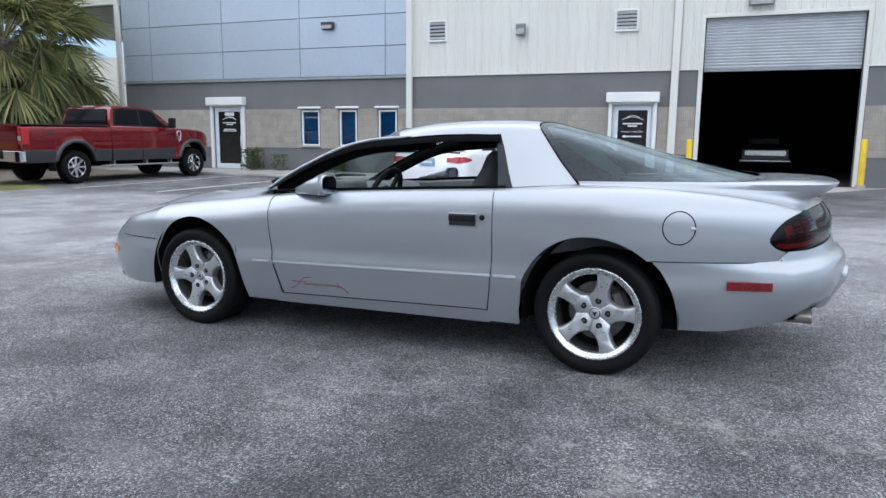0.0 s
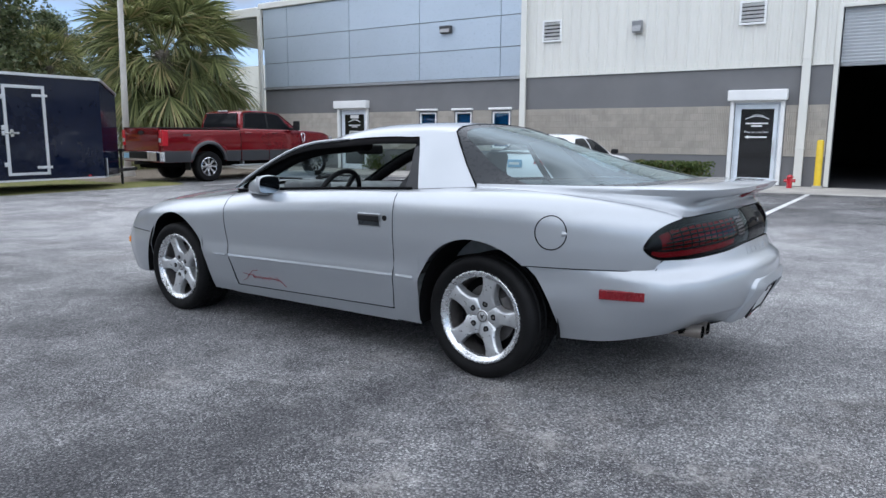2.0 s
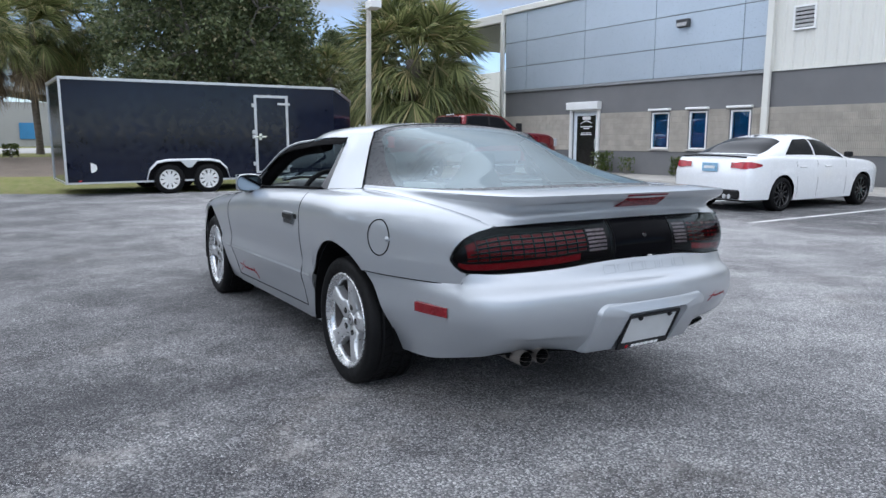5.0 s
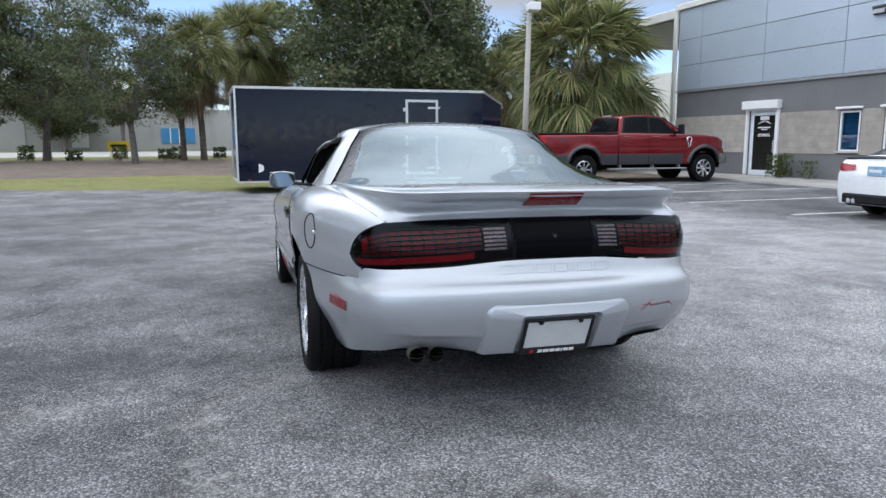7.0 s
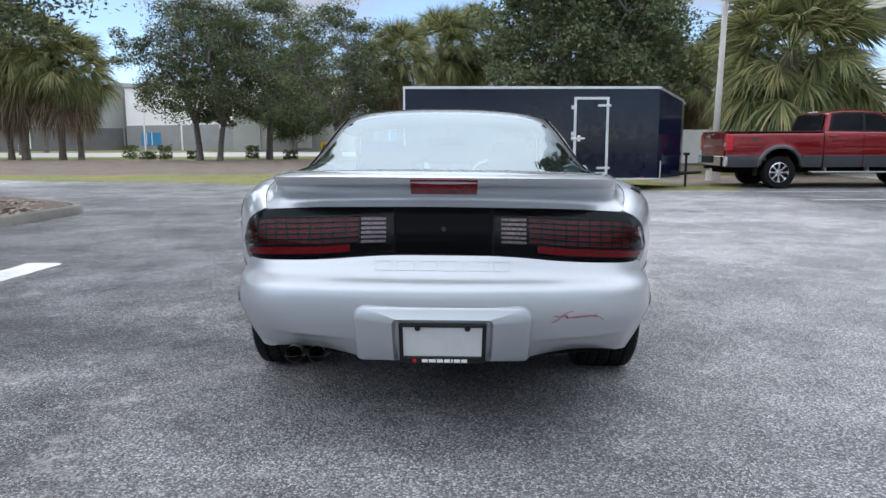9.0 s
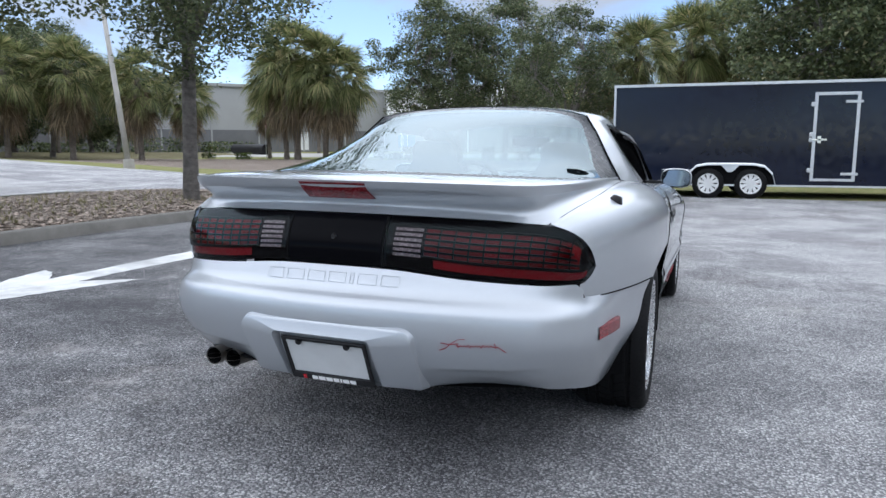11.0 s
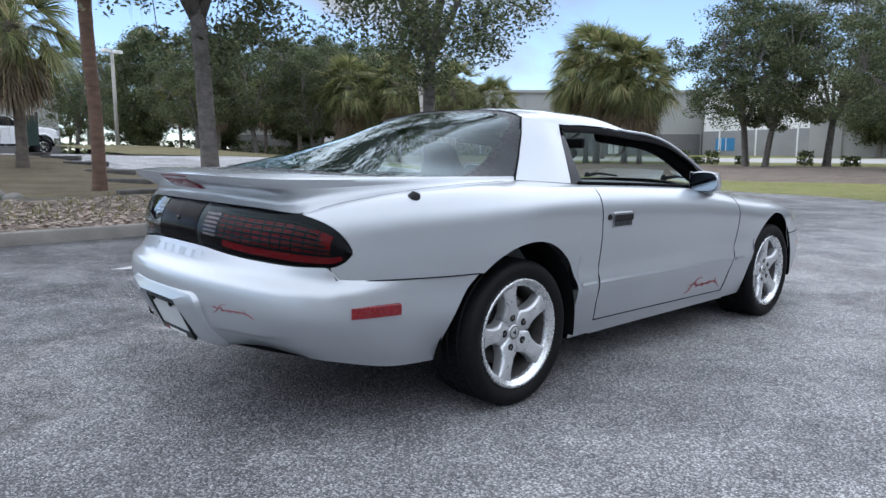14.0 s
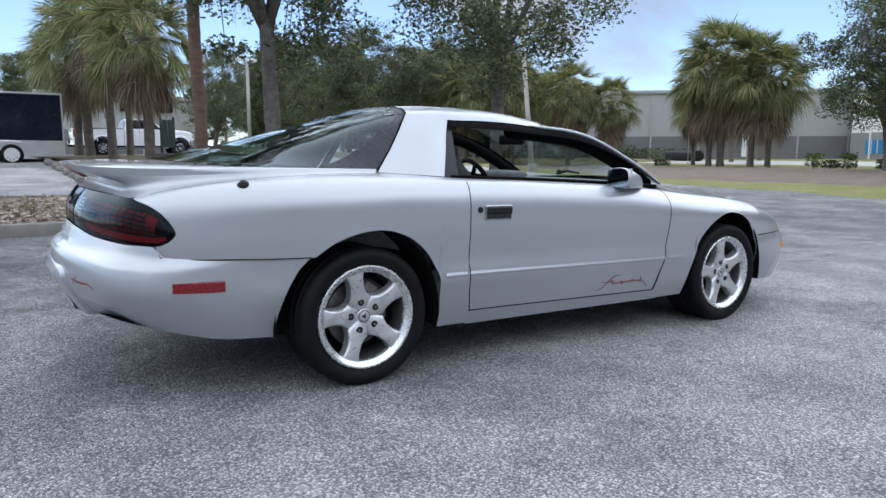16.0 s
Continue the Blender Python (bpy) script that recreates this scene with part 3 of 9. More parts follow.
tagged(box("wall_inner", (-5.2, WALL_Y + 0.25, BASE_Z), (-5.0, WALL_Y + 22, ROOF_Z), M_GARAGE), label="inner partition wall, near-black for the dim interior", category="wall", kind="structure")
tagged(box("wall_inner", (8.0, WALL_Y + 0.25, BASE_Z), (8.2, WALL_Y + 22, ROOF_Z), M_GARAGE), label="inner partition wall, near-black for the dim interior", category="wall", kind="structure")
trim_coping = tagged(box("trim_coping", (X_W - 0.15, WALL_Y - 0.16, ROOF_Z + 0.004), (X_E + 0.1, WALL_Y + 0.0, ROOF_Z + 0.24), M_SIDING, bevel=0.02), label="pale metal eaves trim along the roof edge", category="trim", kind="structure")

# blue-grey panels, each its own piece with open joints
PX = [X_W + 0.02, -20.33, -16.95, -13.60, -10.24, X_S]
PZ = [3.20, 4.18, 5.21, ROOF_Z]
for i in range(5):
    for j in range(3):
        bm = bmesh.new()
        add_box(bm, (PX[i] + 0.011, WALL_Y - 0.05, PZ[j] + 0.011), (PX[i + 1] - 0.011, WALL_Y - 0.001, PZ[j + 1] - 0.011), 0.005)
        part("panel", bm, M_PANEL, wall_south, "blue-grey metal cladding panel" if i == j == 0 else "")
box("ledge", (X_W - 0.02, WALL_Y - 0.09, 3.10), (X_S + 0.02, WALL_Y - 0.001, 3.19), M_GREYMETAL, wall_south, 0.01, "grey metal ledge under the panels")
# cream ribbed siding
bm = bmesh.new()


def add_siding(bm, x0, x1, z0, z1, pitch=0.305):
    """Upright metal sheeting with raised ribs."""
    prof, x = [], x0
    while x < x1 - 0.01:
        for dx, dy in ((0.0, 0.0), (0.03, -0.032), (0.07, -0.032), (0.10, 0.0), (0.19, 0.0), (0.20, -0.008), (0.215, 0.0)):
            if x + dx < x1:
                prof.append((x + dx, WALL_Y - 0.012 + dy))
        x += pitch
    prof.append((x1, WALL_Y - 0.012))
    lo = [bm.verts.new((a, b, z0)) for a, b in prof]
    hi = [bm.verts.new((a, b, z1)) for a, b in prof]
    for k in range(len(prof) - 1):
        bm.faces.new((lo[k], lo[k + 1], hi[k + 1], hi[k]))


SID_Z = 3.16
add_siding(bm, X_S + 0.02, BAY[0] - 0.12, SID_Z, ROOF_Z)
add_siding(bm, BAY[0] - 0.12, BAY[1] + 0.12, BAY[3] + 0.10, ROOF_Z)
add_siding(bm, BAY[1] + 0.12, X_E, SID_Z, ROOF_Z)
part("siding", bm, M_SIDING, wall_south, "cream ribbed metal siding")
for a, b in ((X_S + 0.02, BAY[0] - 0.12), (BAY[1] + 0.12, X_E)):
    box("drip_edge", (a, WALL_Y - 0.055, SID_Z - 0.035), (b, WALL_Y - 0.001, SID_Z - 0.001), M_SIDING, wall_south, 0.004)

# fluted block band
BLK_Z0, BLK_Z1, BW, BH = 0.70, 2.09, 0.405, 0.1985
solid_x = [(X_W, DOOR_A[0] - 0.13), (DOOR_A[1] + 0.13, WINDOWS[0][0] - 0.05), (WINDOWS[0][1] + 0.05, WINDOWS[1][0] - 0.05), (WINDOWS[1][1] + 0.05, WINDOWS[2][0] - 0.05),
           (WINDOWS[2][1] + 0.05, DOOR_B[0] - 0.13), (DOOR_B[1] + 0.13, BAY[0] - 0.14), (BAY[1] + 0.14, X_E)]


def block_geometry(w, h, fluted):
    """One split-face block, its face cut with upright flutes."""
    d, verts, faces = 0.030, [], []
    n = max(1, round(w / 0.052)) if fluted else 1
    prof = []
    for k in range(n):
        a, b = w * k / n, w * (k + 1) / n
        if fluted:
            prof += [(a + 0.004, 0.008), (a + 0.012, d), (b - 0.012, d), (b - 0.004, 0.008)]
        else:
            prof += [(a + 0.004, d - 0.004), (a + 0.008, d), (b - 0.008, d), (b - 0.004, d - 0.004)]
    prof = [(0.004, 0.0)] + prof + [(w - 0.004, 0.0)]
    for x, y in prof:
        verts += [(x, -y, 0.004), (x, -y, h - 0.004)]
    for k in range(len(prof) - 1):
        faces.append((2 * k, 2 * k + 2, 2 * k + 3, 2 * k + 1))
    faces.append(tuple(range(0, 2 * len(prof), 2))[::-1])
    faces.append(tuple(range(1, 2 * len(prof), 2)))
    return verts, faces


block_meshes = {}
rest_v, rest_f, made = [], [], 0
blocks = []
for a, b in solid_x:
    nrow = round((BLK_Z1 - BLK_Z0) / BH)
    for r in range(nrow):
        x = a
        while x < b - 0.02:
            shift = BW / 2 * (r % 2)
            w = (math.floor((x - shift + 0.03) / BW) + 1) * BW + shift - x
            w = min(w, b - x)
            blocks.append((x, BLK_Z0 + r * BH, round(w, 3), a < -17.6))
            x += w
blocks.sort(key=lambda q: abs(q[0] + 6.5))
for x, z, w, plain in blocks:
    key = (w, plain)
    if key not in block_meshes:
        v, f = block_geometry(w, BH, not plain)
        me = bpy.data.meshes.new("block")
        me.from_pydata(v, [], f)
        me.materials.append(M_BLOCK)
        block_meshes[key] = (me, v, f)
    me, v, f = block_meshes[key]
    if made < 300:
        ob = new("block", me)
        ob.parent = wall_south
        ob.location = (x, WALL_Y - 0.001, z)
        made += 1
    else:
        o = len(rest_v)
        rest_v += [(x + p[0], WALL_Y - 0.001 + p[1], z + p[2]) for p in v]
        rest_f += [tuple(o + i for i in q) for q in f]
tagged(link_mesh("blocks", rest_v, rest_f, M_BLOCK, wall_south), label="more buff blocks of the same band", kind="stuff")
for a, b in solid_x:
    box("mortar_bed", (a, WALL_Y - 0.006, BLK_Z0 - 0.002), (b, WALL_Y - 0.0005, BLK_Z1 + 0.002), M_MORTAR, wall_south)


# doors
M_STILE = surface("anodised_pale_frame", (0.72, 0.77, 0.82), 0.45, metal=0.1, vary=0.06, scale=4, fine=60, relief=0.02)


def shop_door(name, h, number, label):
    """An aluminium glass door with a white shutter hood and guide rails over it."""
    x0, x1, z0, z1 = h
    d = empty(name, label=label, category="door", kind="structure")
    y = WALL_Y
    for nm, lo, hi in (("guide_rail", (x0 - 0.11, y - 0.10, z0 + 0.02), (x0 - 0.001, y - 0.002, z1)), ("guide_rail", (x1 + 0.001, y - 0.10, z0 + 0.02), (x1 + 0.11, y - 0.002, z1))):
        box(nm, lo, hi, M_WHITE, d, 0.01)
    bm = bmesh.new()
    add_box(bm, (x0 - 0.17, y - 0.26, z1 + 0.002), (x1 + 0.17, y - 0.002, z1 + 0.30), 0.035, None, 2)
    part("shutter_hood", bm, M_WHITE, d, "white roller shutter hood")
    box("shutter_slat", (x0, y - 0.07, z1 - 0.05), (x1, y - 0.04, z1 + 0.001), M_WHITE, d, 0.008)
    fw = 0.055
    for lo, hi in (((x0, y + 0.05, z0), (x0 + fw, y + 0.12, z1)), ((x1 - fw, y + 0.05, z0), (x1, y + 0.12, z1)), ((x0 + fw, y + 0.05, z1 - fw - 0.03), (x1 - fw, y + 0.12, z1))):
        box("frame", lo, hi, M_STILE, d, 0.006)
    a, b, t = x0 + fw + 0.004, x1 - fw - 0.004, z1 - fw - 0.035
    for lo, hi in (((a, y + 0.04, z0 + 0.01), (a + 0.11, y + 0.09, t)), ((b - 0.11, y + 0.04, z0 + 0.01), (b, y + 0.09, t)), ((a + 0.11, y + 0.04, z0 + 0.01), (b - 0.11, y + 0.09, z0 + 0.20)), ((a + 0.11, y + 0.04, t - 0.13), (b - 0.11, y + 0.09, t))):
        box("stile", lo, hi, M_STILE, d, 0.006)
    box("pane", (a + 0.10, y + 0.06, z0 + 0.19), (b - 0.10, y + 0.072, t - 0.12), M_BLACKGLOSS, d)
    bm = bmesh.new()
    add_tube(bm, [(b - 0.07, y + 0.03, 0.72), (b - 0.07, y - 0.03, 0.74), (b - 0.07, y - 0.03, 1.12), (b - 0.07, y + 0.03, 1.14)], 0.014, 8)
    part("pull_handle", bm, M_ALU, d, smooth=True)
    return d, (a + b) / 2, t


def sign_car(bm, cx, cz, w, y):
    """An outline of a low car over the lettering."""
    for h0, h1 in ((0.0, 0.55), (0.42, 1.0)):
        pts = [(cx + w * (-0.5 + k / 14), y, cz + w * 0.13 * math.sin(math.pi * (k / 14)) * (1 if h0 == 0 else 1.45) * (1 if h0 == 0 or 3 < k < 12 else 0.7)) for k in range(15)]
        add_tube(bm, pts, 0.012, 4)


def faces_south(x, y, z):
    return pose(x, y, z, 90, 0, 0)


def bars(name, x, z, widths, h, gap, y, mat, parent):
    """Lines of lettering too small to read."""
    bm = bmesh.new()
    for k, w in enumerate(widths):
        add_box(bm, (x - w / 2, y - 0.002, z - k * (h + gap) - h / 2), (x + w / 2, y, z - k * (h + gap) + h / 2), 0)
    return part(name, bm, mat, parent)


door_a, xa, ta = shop_door("door_1", DOOR_A, True, "aluminium glass entrance door with white shutter hood, black sign on the glass")
bm = bmesh.new()
sign_car(bm, xa, 1.72, 0.62, WALL_Y + 0.056)
part("sign_emblem", bm, M_WHITE, door_a)
bars("number_bar", xa, 1.93, [0.42], 0.13, 0.02, WALL_Y + 0.058, M_WHITE, door_a)
bars("lettering_bar", xa, 1.60, [0.60, 0.30], 0.035, 0.03, WALL_Y + 0.058, M_WHITE, door_a)
bars("lettering_bar", xa, 1.36, [0.52, 0.60], 0.03, 0.03, WALL_Y + 0.058, M_WHITE, door_a)
door_b, xb, tb = shop_door("door_2", DOOR_B, False, "aluminium glass door with white shutter hood and arrow sign")
bm = bmesh.new()
sign_car(bm, xb, 1.72, 0.62, WALL_Y + 0.056)
part("sign_emblem", bm, M_WHITE, door_b)
bars("lettering_bar", xb, 1.60, [0.58, 0.28], 0.04, 0.03, WALL_Y + 0.058, M_WHITE, door_b)
text_mesh("lettering", "Please Use Other Door", 0.065, M_WHITE, door_b, faces_south(xb, WALL_Y + 0.056, 1.36), 0.001)
bm = bmesh.new()
ay, az = WALL_Y + 0.056, 1.22
av = [bm.verts.new((xb + p, ay, az + q)) for p, q in ((-0.30, 0), (-0.20, 0.055), (-0.20, 0.02), (0.28, 0.02), (0.28, -0.02), (-0.20, -0.02), (-0.20, -0.055))]
bm.faces.new(av)
part("arrow", bm, M_WHITE, door_b)


def shop_window(i, x0, x1):
    z0, z1 = WIN_Z
    w = empty("window_%d" % i, label="narrow blue-tinted window with white frame and small hood", category="window", kind="structure")
    y, f = WALL_Y, 0.05
    for lo, hi in (((x0, y - 0.012, z0), (x0 + f, y + 0.10, z1)), ((x1 - f, y - 0.012, z0), (x1, y + 0.10, z1)), ((x0 + f, y - 0.012, z0), (x1 - f, y + 0.10, z0 + f)), ((x0 + f, y - 0.012, z1 - f), (x1 - f, y + 0.10, z1))):
        box("window_frame", lo, hi, M_WHITE, w, 0.006)
    box("window_sill", (x0 - 0.08, y - 0.09, z0 - 0.06), (x1 + 0.08, y - 0.002, z0 - 0.002), M_CONCRETE, w, 0.01)
    box("hood", (x0 - 0.11, y - 0.15, z1 + 0.06), (x1 + 0.11, y - 0.033, z1 + 0.135), M_WHITE, w, 0.02)
    p = box("pane", (x0 + f, y + 0.03, z0 + f), (x1 - f, y + 0.036, z1 - f), M_WINDOW, w)
    p.visible_shadow = False
    box("blind", (x0 + f, y + 0.14, z0 + f), (x1 - f, y + 0.15, z1 - f), M_WINBACK, w)


M_WINBACK = surface("window_blue_shade", (0.07, 0.19, 0.28), 0.5, vary=0.4, scale=4)
for i, (a, b) in enumerate(WINDOWS):
    shop_window(i + 1, a, b)

# roller door over the bay
bay = empty("roller_door", label="half-raised galvanised roller door over a dark workshop bay", category="roller door", kind="structure")
bm = bmesh.new()
SH_Z = 3.10
zz, k = SH_Z + 0.06, 0
rows = []
while zz < BAY[3] + 0.3:
    for dz, dy in ((0, 0.0), (0.018, -0.018), (0.05, -0.022), (0.07, 0.0)):
        rows.append([(BAY[0] + 0.02, WALL_Y + 0.16 + dy, zz + dz), (BAY[1] - 0.02, WALL_Y + 0.16 + dy, zz + dz)])
    zz += 0.085
add_grid(bm, rows)
part("curtain", bm, M_SHUTTER, bay)
box("bottom_bar", (BAY[0] + 0.02, WALL_Y + 0.13, SH_Z - 0.02), (BAY[1] - 0.02, WALL_Y + 0.19, SH_Z + 0.06), M_GREYMETAL, bay, 0.008)
for lo, hi in (((BAY[0] - 0.12, WALL_Y - 0.05, BASE_Z + 0.02), (BAY[0] - 0.001, WALL_Y + 0.2, BAY[3] + 0.1)), ((BAY[1] + 0.001, WALL_Y - 0.05, BASE_Z + 0.02), (BAY[1] + 0.12, WALL_Y + 0.2, BAY[3] + 0.1)), ((BAY[0] - 0.001, WALL_Y - 0.05, BAY[3] + 0.001), (BAY[1] + 0.001, WALL_Y + 0.2, BAY[3] + 0.1))):
    box("jamb", lo, hi, M_SIDING, bay, 0.01)


def downspout(x, w, z0, z1):
    d = empty("downspout", label="cream square rainwater downspout fixed to the wall", category="downspout", group="downspouts")
    bm = bmesh.new()
    add_box(bm, (x - w / 2, WALL_Y - 0.17, z0), (x + w / 2, WALL_Y - 0.062, z1), 0.015, None, 2)
    part("pipe", bm, M_SIDING, d)
    for z in (0.9, 3.3, 5.4):
        box("strap", (x - w / 2 - 0.03, WALL_Y - 0.18, z), (x + w / 2 + 0.03, WALL_Y - 0.05, z + 0.03), M_SIDING, d, 0.004)


downspout(-9.32, 0.20, -0.10, ROOF_Z)
downspout(-0.86, 0.21, -0.10, ROOF_Z)
downspout(X_W - 0.12, 0.20, -0.10, ROOF_Z)


def louvre_vent(x0, x1, z0, z1):
    v = empty("wall_vent", label="white louvred wall vent on cream siding", category="vent", group="wall vents")
    y = WALL_Y - 0.05
    for lo, hi in (((x0, y - 0.05, z0), (x0 + 0.06, y, z1)), ((x1 - 0.06, y - 0.05, z0), (x1, y, z1)), ((x0 + 0.06, y - 0.05, z0), (x1 - 0.06, y, z0 + 0.06)), ((x0 + 0.06, y - 0.05, z1 - 0.06), (x1 - 0.06, y, z1))):
        box("frame", lo, hi, M_WHITE, v, 0.006)
    box("backing", (x0 + 0.05, y - 0.006, z0 + 0.05), (x1 - 0.05, y + 0.002, z1 - 0.05), M_BLACK, v)
    n = 5
    for k in range(n):
        z = z0 + 0.06 + (z1 - z0 - 0.12) * (k + 0.5) / n
        bm = bmesh.new()
        add_box(bm, (x0 + 0.06, -0.003, -0.04), (x1 - 0.06, 0.003, 0.04), 0, pose(0, y - 0.03, z, 42, 0, 0))
        part("slat", bm, M_WHITE, v)


louvre_vent(-8.67, -8.00, 4.22, 4.90)
louvre_vent(-2.66, -1.96, 4.29, 4.93)


M_LAMPGREY = surface("dark_lamp_paint", (0.07, 0.072, 0.076), 0.6, vary=0.1, scale=4)
M_LENSGREY = surface("dull_prismatic_lens", (0.28, 0.285, 0.29), 0.25, vary=0.2, scale=20)


def wall_lamp(x, z, w, h, label):
    la = empty("wall_lamp", label=label, category="wall lamp")
    bm = bmesh.new()
    add_box(bm, (x - w / 2, WALL_Y - 0.24, z - h / 2), (x + w / 2, WALL_Y - 0.055, z + h / 2), 0.03, None, 2)
    for v in bm.verts:
        if v.co.z < z and v.co.y < WALL_Y - 0.15:
            v.co.y += 0.07
    part("housing", bm, M_LAMPGREY if "dark" in label else M_GREYMETAL, la)
    box("bracket", (x - 0.05, WALL_Y - 0.07, z - 0.05), (x + 0.05, WALL_Y - 0.01, z + 0.05), M_GREYMETAL, la, 0.005)
    bm = bmesh.new()
    add_box(bm, (x - w * 0.42, -0.004, -h * 0.36), (x + w * 0.42, 0.004, h * 0.30), 0, pose(0, WALL_Y - 0.222, z - h * 0.05, -18, 0, 0))
    part("lens", bm, M_LENSGREY, la, "pale prismatic lamp lens")


wall_lamp(-12.40, 4.90, 0.46, 0.26, "dark floodlight on the blue-grey panels")
wall_lamp(-5.52, 4.47, 0.30, 0.36, "grey box lamp on the cream siding")
wall_lamp(1.30, 4.93, 0.66, 0.22, "grey lamp above the roller door")


def bollard(x, y, h, r=0.085):
    z = lot_z(x, y) + 0.10
    b = empty("bollard", pose(x, y, z), label="yellow painted steel bollard beside the roller door", category="bollard", group="bay bollards")
    bm = bmesh.new()
    add_tube(bm, [(0, 0, -0.08), (0, 0, h - 0.04), (0, 0, h - 0.01), (0, 0, h)], [r, r, r * 0.8, r * 0.3], 20)
    part("post", bm, M_YELLOW, b, smooth=True, angle=50)
    bm = bmesh.new()
    add_tube(bm, [(0, 0, -0.09), (0, 0, 0.02)], r * 1.5, 16)
    part("footing", bm, M_CONCRETE, b)


bollard(-0.32, 17.15, 1.22)
bollard(4.02, 17.05, 1.22)


# pavement along the wall, with kerb and turquoise ramp edge
def pavement():
    bm = bmesh.new()
    prof = [(15.30, 0), (15.33, 1), (15.45, 1), (WALL_Y, 1)]
    rows = []
    for i in range(61):
        x = X_W - 3 + (X_E + 3 - X_W) * i / 60
        ramp = 1.0 if not (-2.9 < x < 6) else 0.12
        rows.append([(x, y, (lot_z(x, y) - 0.05) if k == 0 else min(BASE_Z + 0.004, lot_z(x, 15.4) + 0.02 + 0.13 * ramp) if y < 16 else BASE_Z + 0.004) for y, k in prof])
    add_grid(bm, rows)
    ob = part("pavement", bm, M_CONCRETE)
    return tagged(ob, label="pale concrete pavement and kerb along the workshop", category="pavement", kind="structure")


pavement()
M_TURQ = surface("turquoise_kerb_paint", (0.10, 0.52, 0.47), 0.7, vary=0.15, scale=5, dirt=(0.3, 0.35, 0.33), dirt_amount=0.5)
tagged(box("trim_kerb_paint", (-3.25, 15.22, lot_z(-3, 15.2) - 0.01), (-2.65, 15.32, lot_z(-3, 15.2) + 0.11), M_TURQ, bevel=0.01), label="turquoise painted kerb end", category="kerb paint", kind="structure")


# parking lines
def stripe(x0, y0, x1, y1, w, name="parking_line", label="worn white parking bay line", cat="road marking"):
    d = Vector((x1 - x0, y1 - y0, 0))
    n_ = max(2, int(d.length / 0.4))
    s = Vector((-d.y, d.x, 0)).normalized() * w / 2
    rows = []
    for i in range(n_ + 1):
        p = Vector((x0, y0, 0)) + d * i / n_
        rows.append([(q.x, q.y, lot_z(q.x, q.y) + 0.004) for q in (p - s, p + s)])
    bm = bmesh.new()
    add_grid(bm, rows)
    return tagged(part(name, bm, M_PAINT_LINE), label=label, category=cat, kind="structure")


for x in (-14.4, -11.8, -9.08, -6.25, -3.35, -0.35):
    stripe(x, 8.6 if x < -5 else 7.7, x + 0.05, 15.2, 0.11)


# ---- coupe materials ----
def car_paint():
    m, n, l, b = material("silver_metallic_paint")
    v = coords(n, l, (1, 1, 1), False)
    flake = noise_tex(n, l, 900, 2, 0.5, v, 0.3, 0.7)
    broad = noise_tex(n, l, 1.6, 4, 0.5, v)
    c = mixcol(n, l, flake, (0.385, 0.405, 0.427), (0.490, 0.515, 0.543))
    c = mixcol(n, l, broad, c, mixcol(n, l, 1.0, c, (0.95, 0.95, 0.955), "MULTIPLY"))
    l.new(c, b.inputs["Base Color"])
    b.inputs["Metallic"].default_value = 0.56
    b.inputs["Roughness"].default_value = 0.38
    b.inputs["Coat Weight"].default_value = 0.9
    b.inputs["Coat Roughness"].default_value = 0.04
    return m


M_SILVER = car_paint()
M_CARGLASS = glass_pane("car_side_glass", (0.55, 0.62, 0.60), 0.0, 1.5)
M_REARGLASS = glass_pane("car_rear_glass", (0.42, 0.54, 0.55), 0.0, 1.60)
M_FRIT = surface("glass_frit_edge", (0.030, 0.033, 0.037), 0.30, vary=0.1, scale=5, relief=0, spec=0.2)
M_SMOKE = glass_pane("smoked_lens", (0.42, 0.36, 0.37), 0.0, 1.24)
M_REDLENS = surface("deep_red_lens", (0.30, 0.005, 0.010), 0.2, vary=0.35, scale=14, fine=120, relief=0.2, coat=0.8)
M_REDSTRIPE = surface("bright_red_reflector", (0.42, 0.005, 0.015), 0.25, vary=0.15, scale=30, fine=200, relief=0.3, coat=0.8)
M_CLEARLENS = surface("ribbed_clear_lens", (0.50, 0.51, 0.52), 0.25, metal=0.4, vary=0.25, scale=20, fine=150, relief=0.4, coat=0.6)
M_LAMPBACK = surface("lamp_housing_black", (0.006, 0.006, 0.007), 0.9, vary=0.2, scale=6, relief=0, spec=0.1)
M_CENTRE = surface("polished_black_acrylic", (0.003, 0.003, 0.004), 0.05, vary=0.1, scale=6, relief=0, spec=0.03)
M_MARKER = surface("dark_red_marker_lens", (0.17, 0.004, 0.009), 0.25, vary=0.25, scale=40, fine=160, relief=0.2, coat=0.25)
M_HANDLE = surface("black_handle_plastic", (0.012, 0.012, 0.013), 0.5, vary=0.2, scale=20, relief=0, spec=0.25)
M_TRIM = surface("matt_black_trim", (0.004, 0.004, 0.0045), 0.85, vary=0.1, scale=6, relief=0, spec=0.06)
M_QUARTER = surface("grey_quarter_glass", (0.018, 0.019, 0.022), 0.2, vary=0.1, scale=6, relief=0, spec=0.3)
M_AMBER = surface("amber_lens", (0.75, 0.24, 0.02), 0.2, vary=0.2, scale=20, coat=0.8)
M_TYRE = surface("tyre_rubber", (0.006, 0.006, 0.0065), 0.6, vary=0.3, scale=5, fine=70, relief=0.3, dist=0.002, dirt=(0.03, 0.029, 0.027), dirt_amount=0.1, local=True, spec=0.15)
M_RIM = surface("silver_alloy", (0.60, 0.61, 0.62), 0.34, metal=0.72, vary=0.02, scale=8, fine=60, relief=0, coat=0.3, local=True)
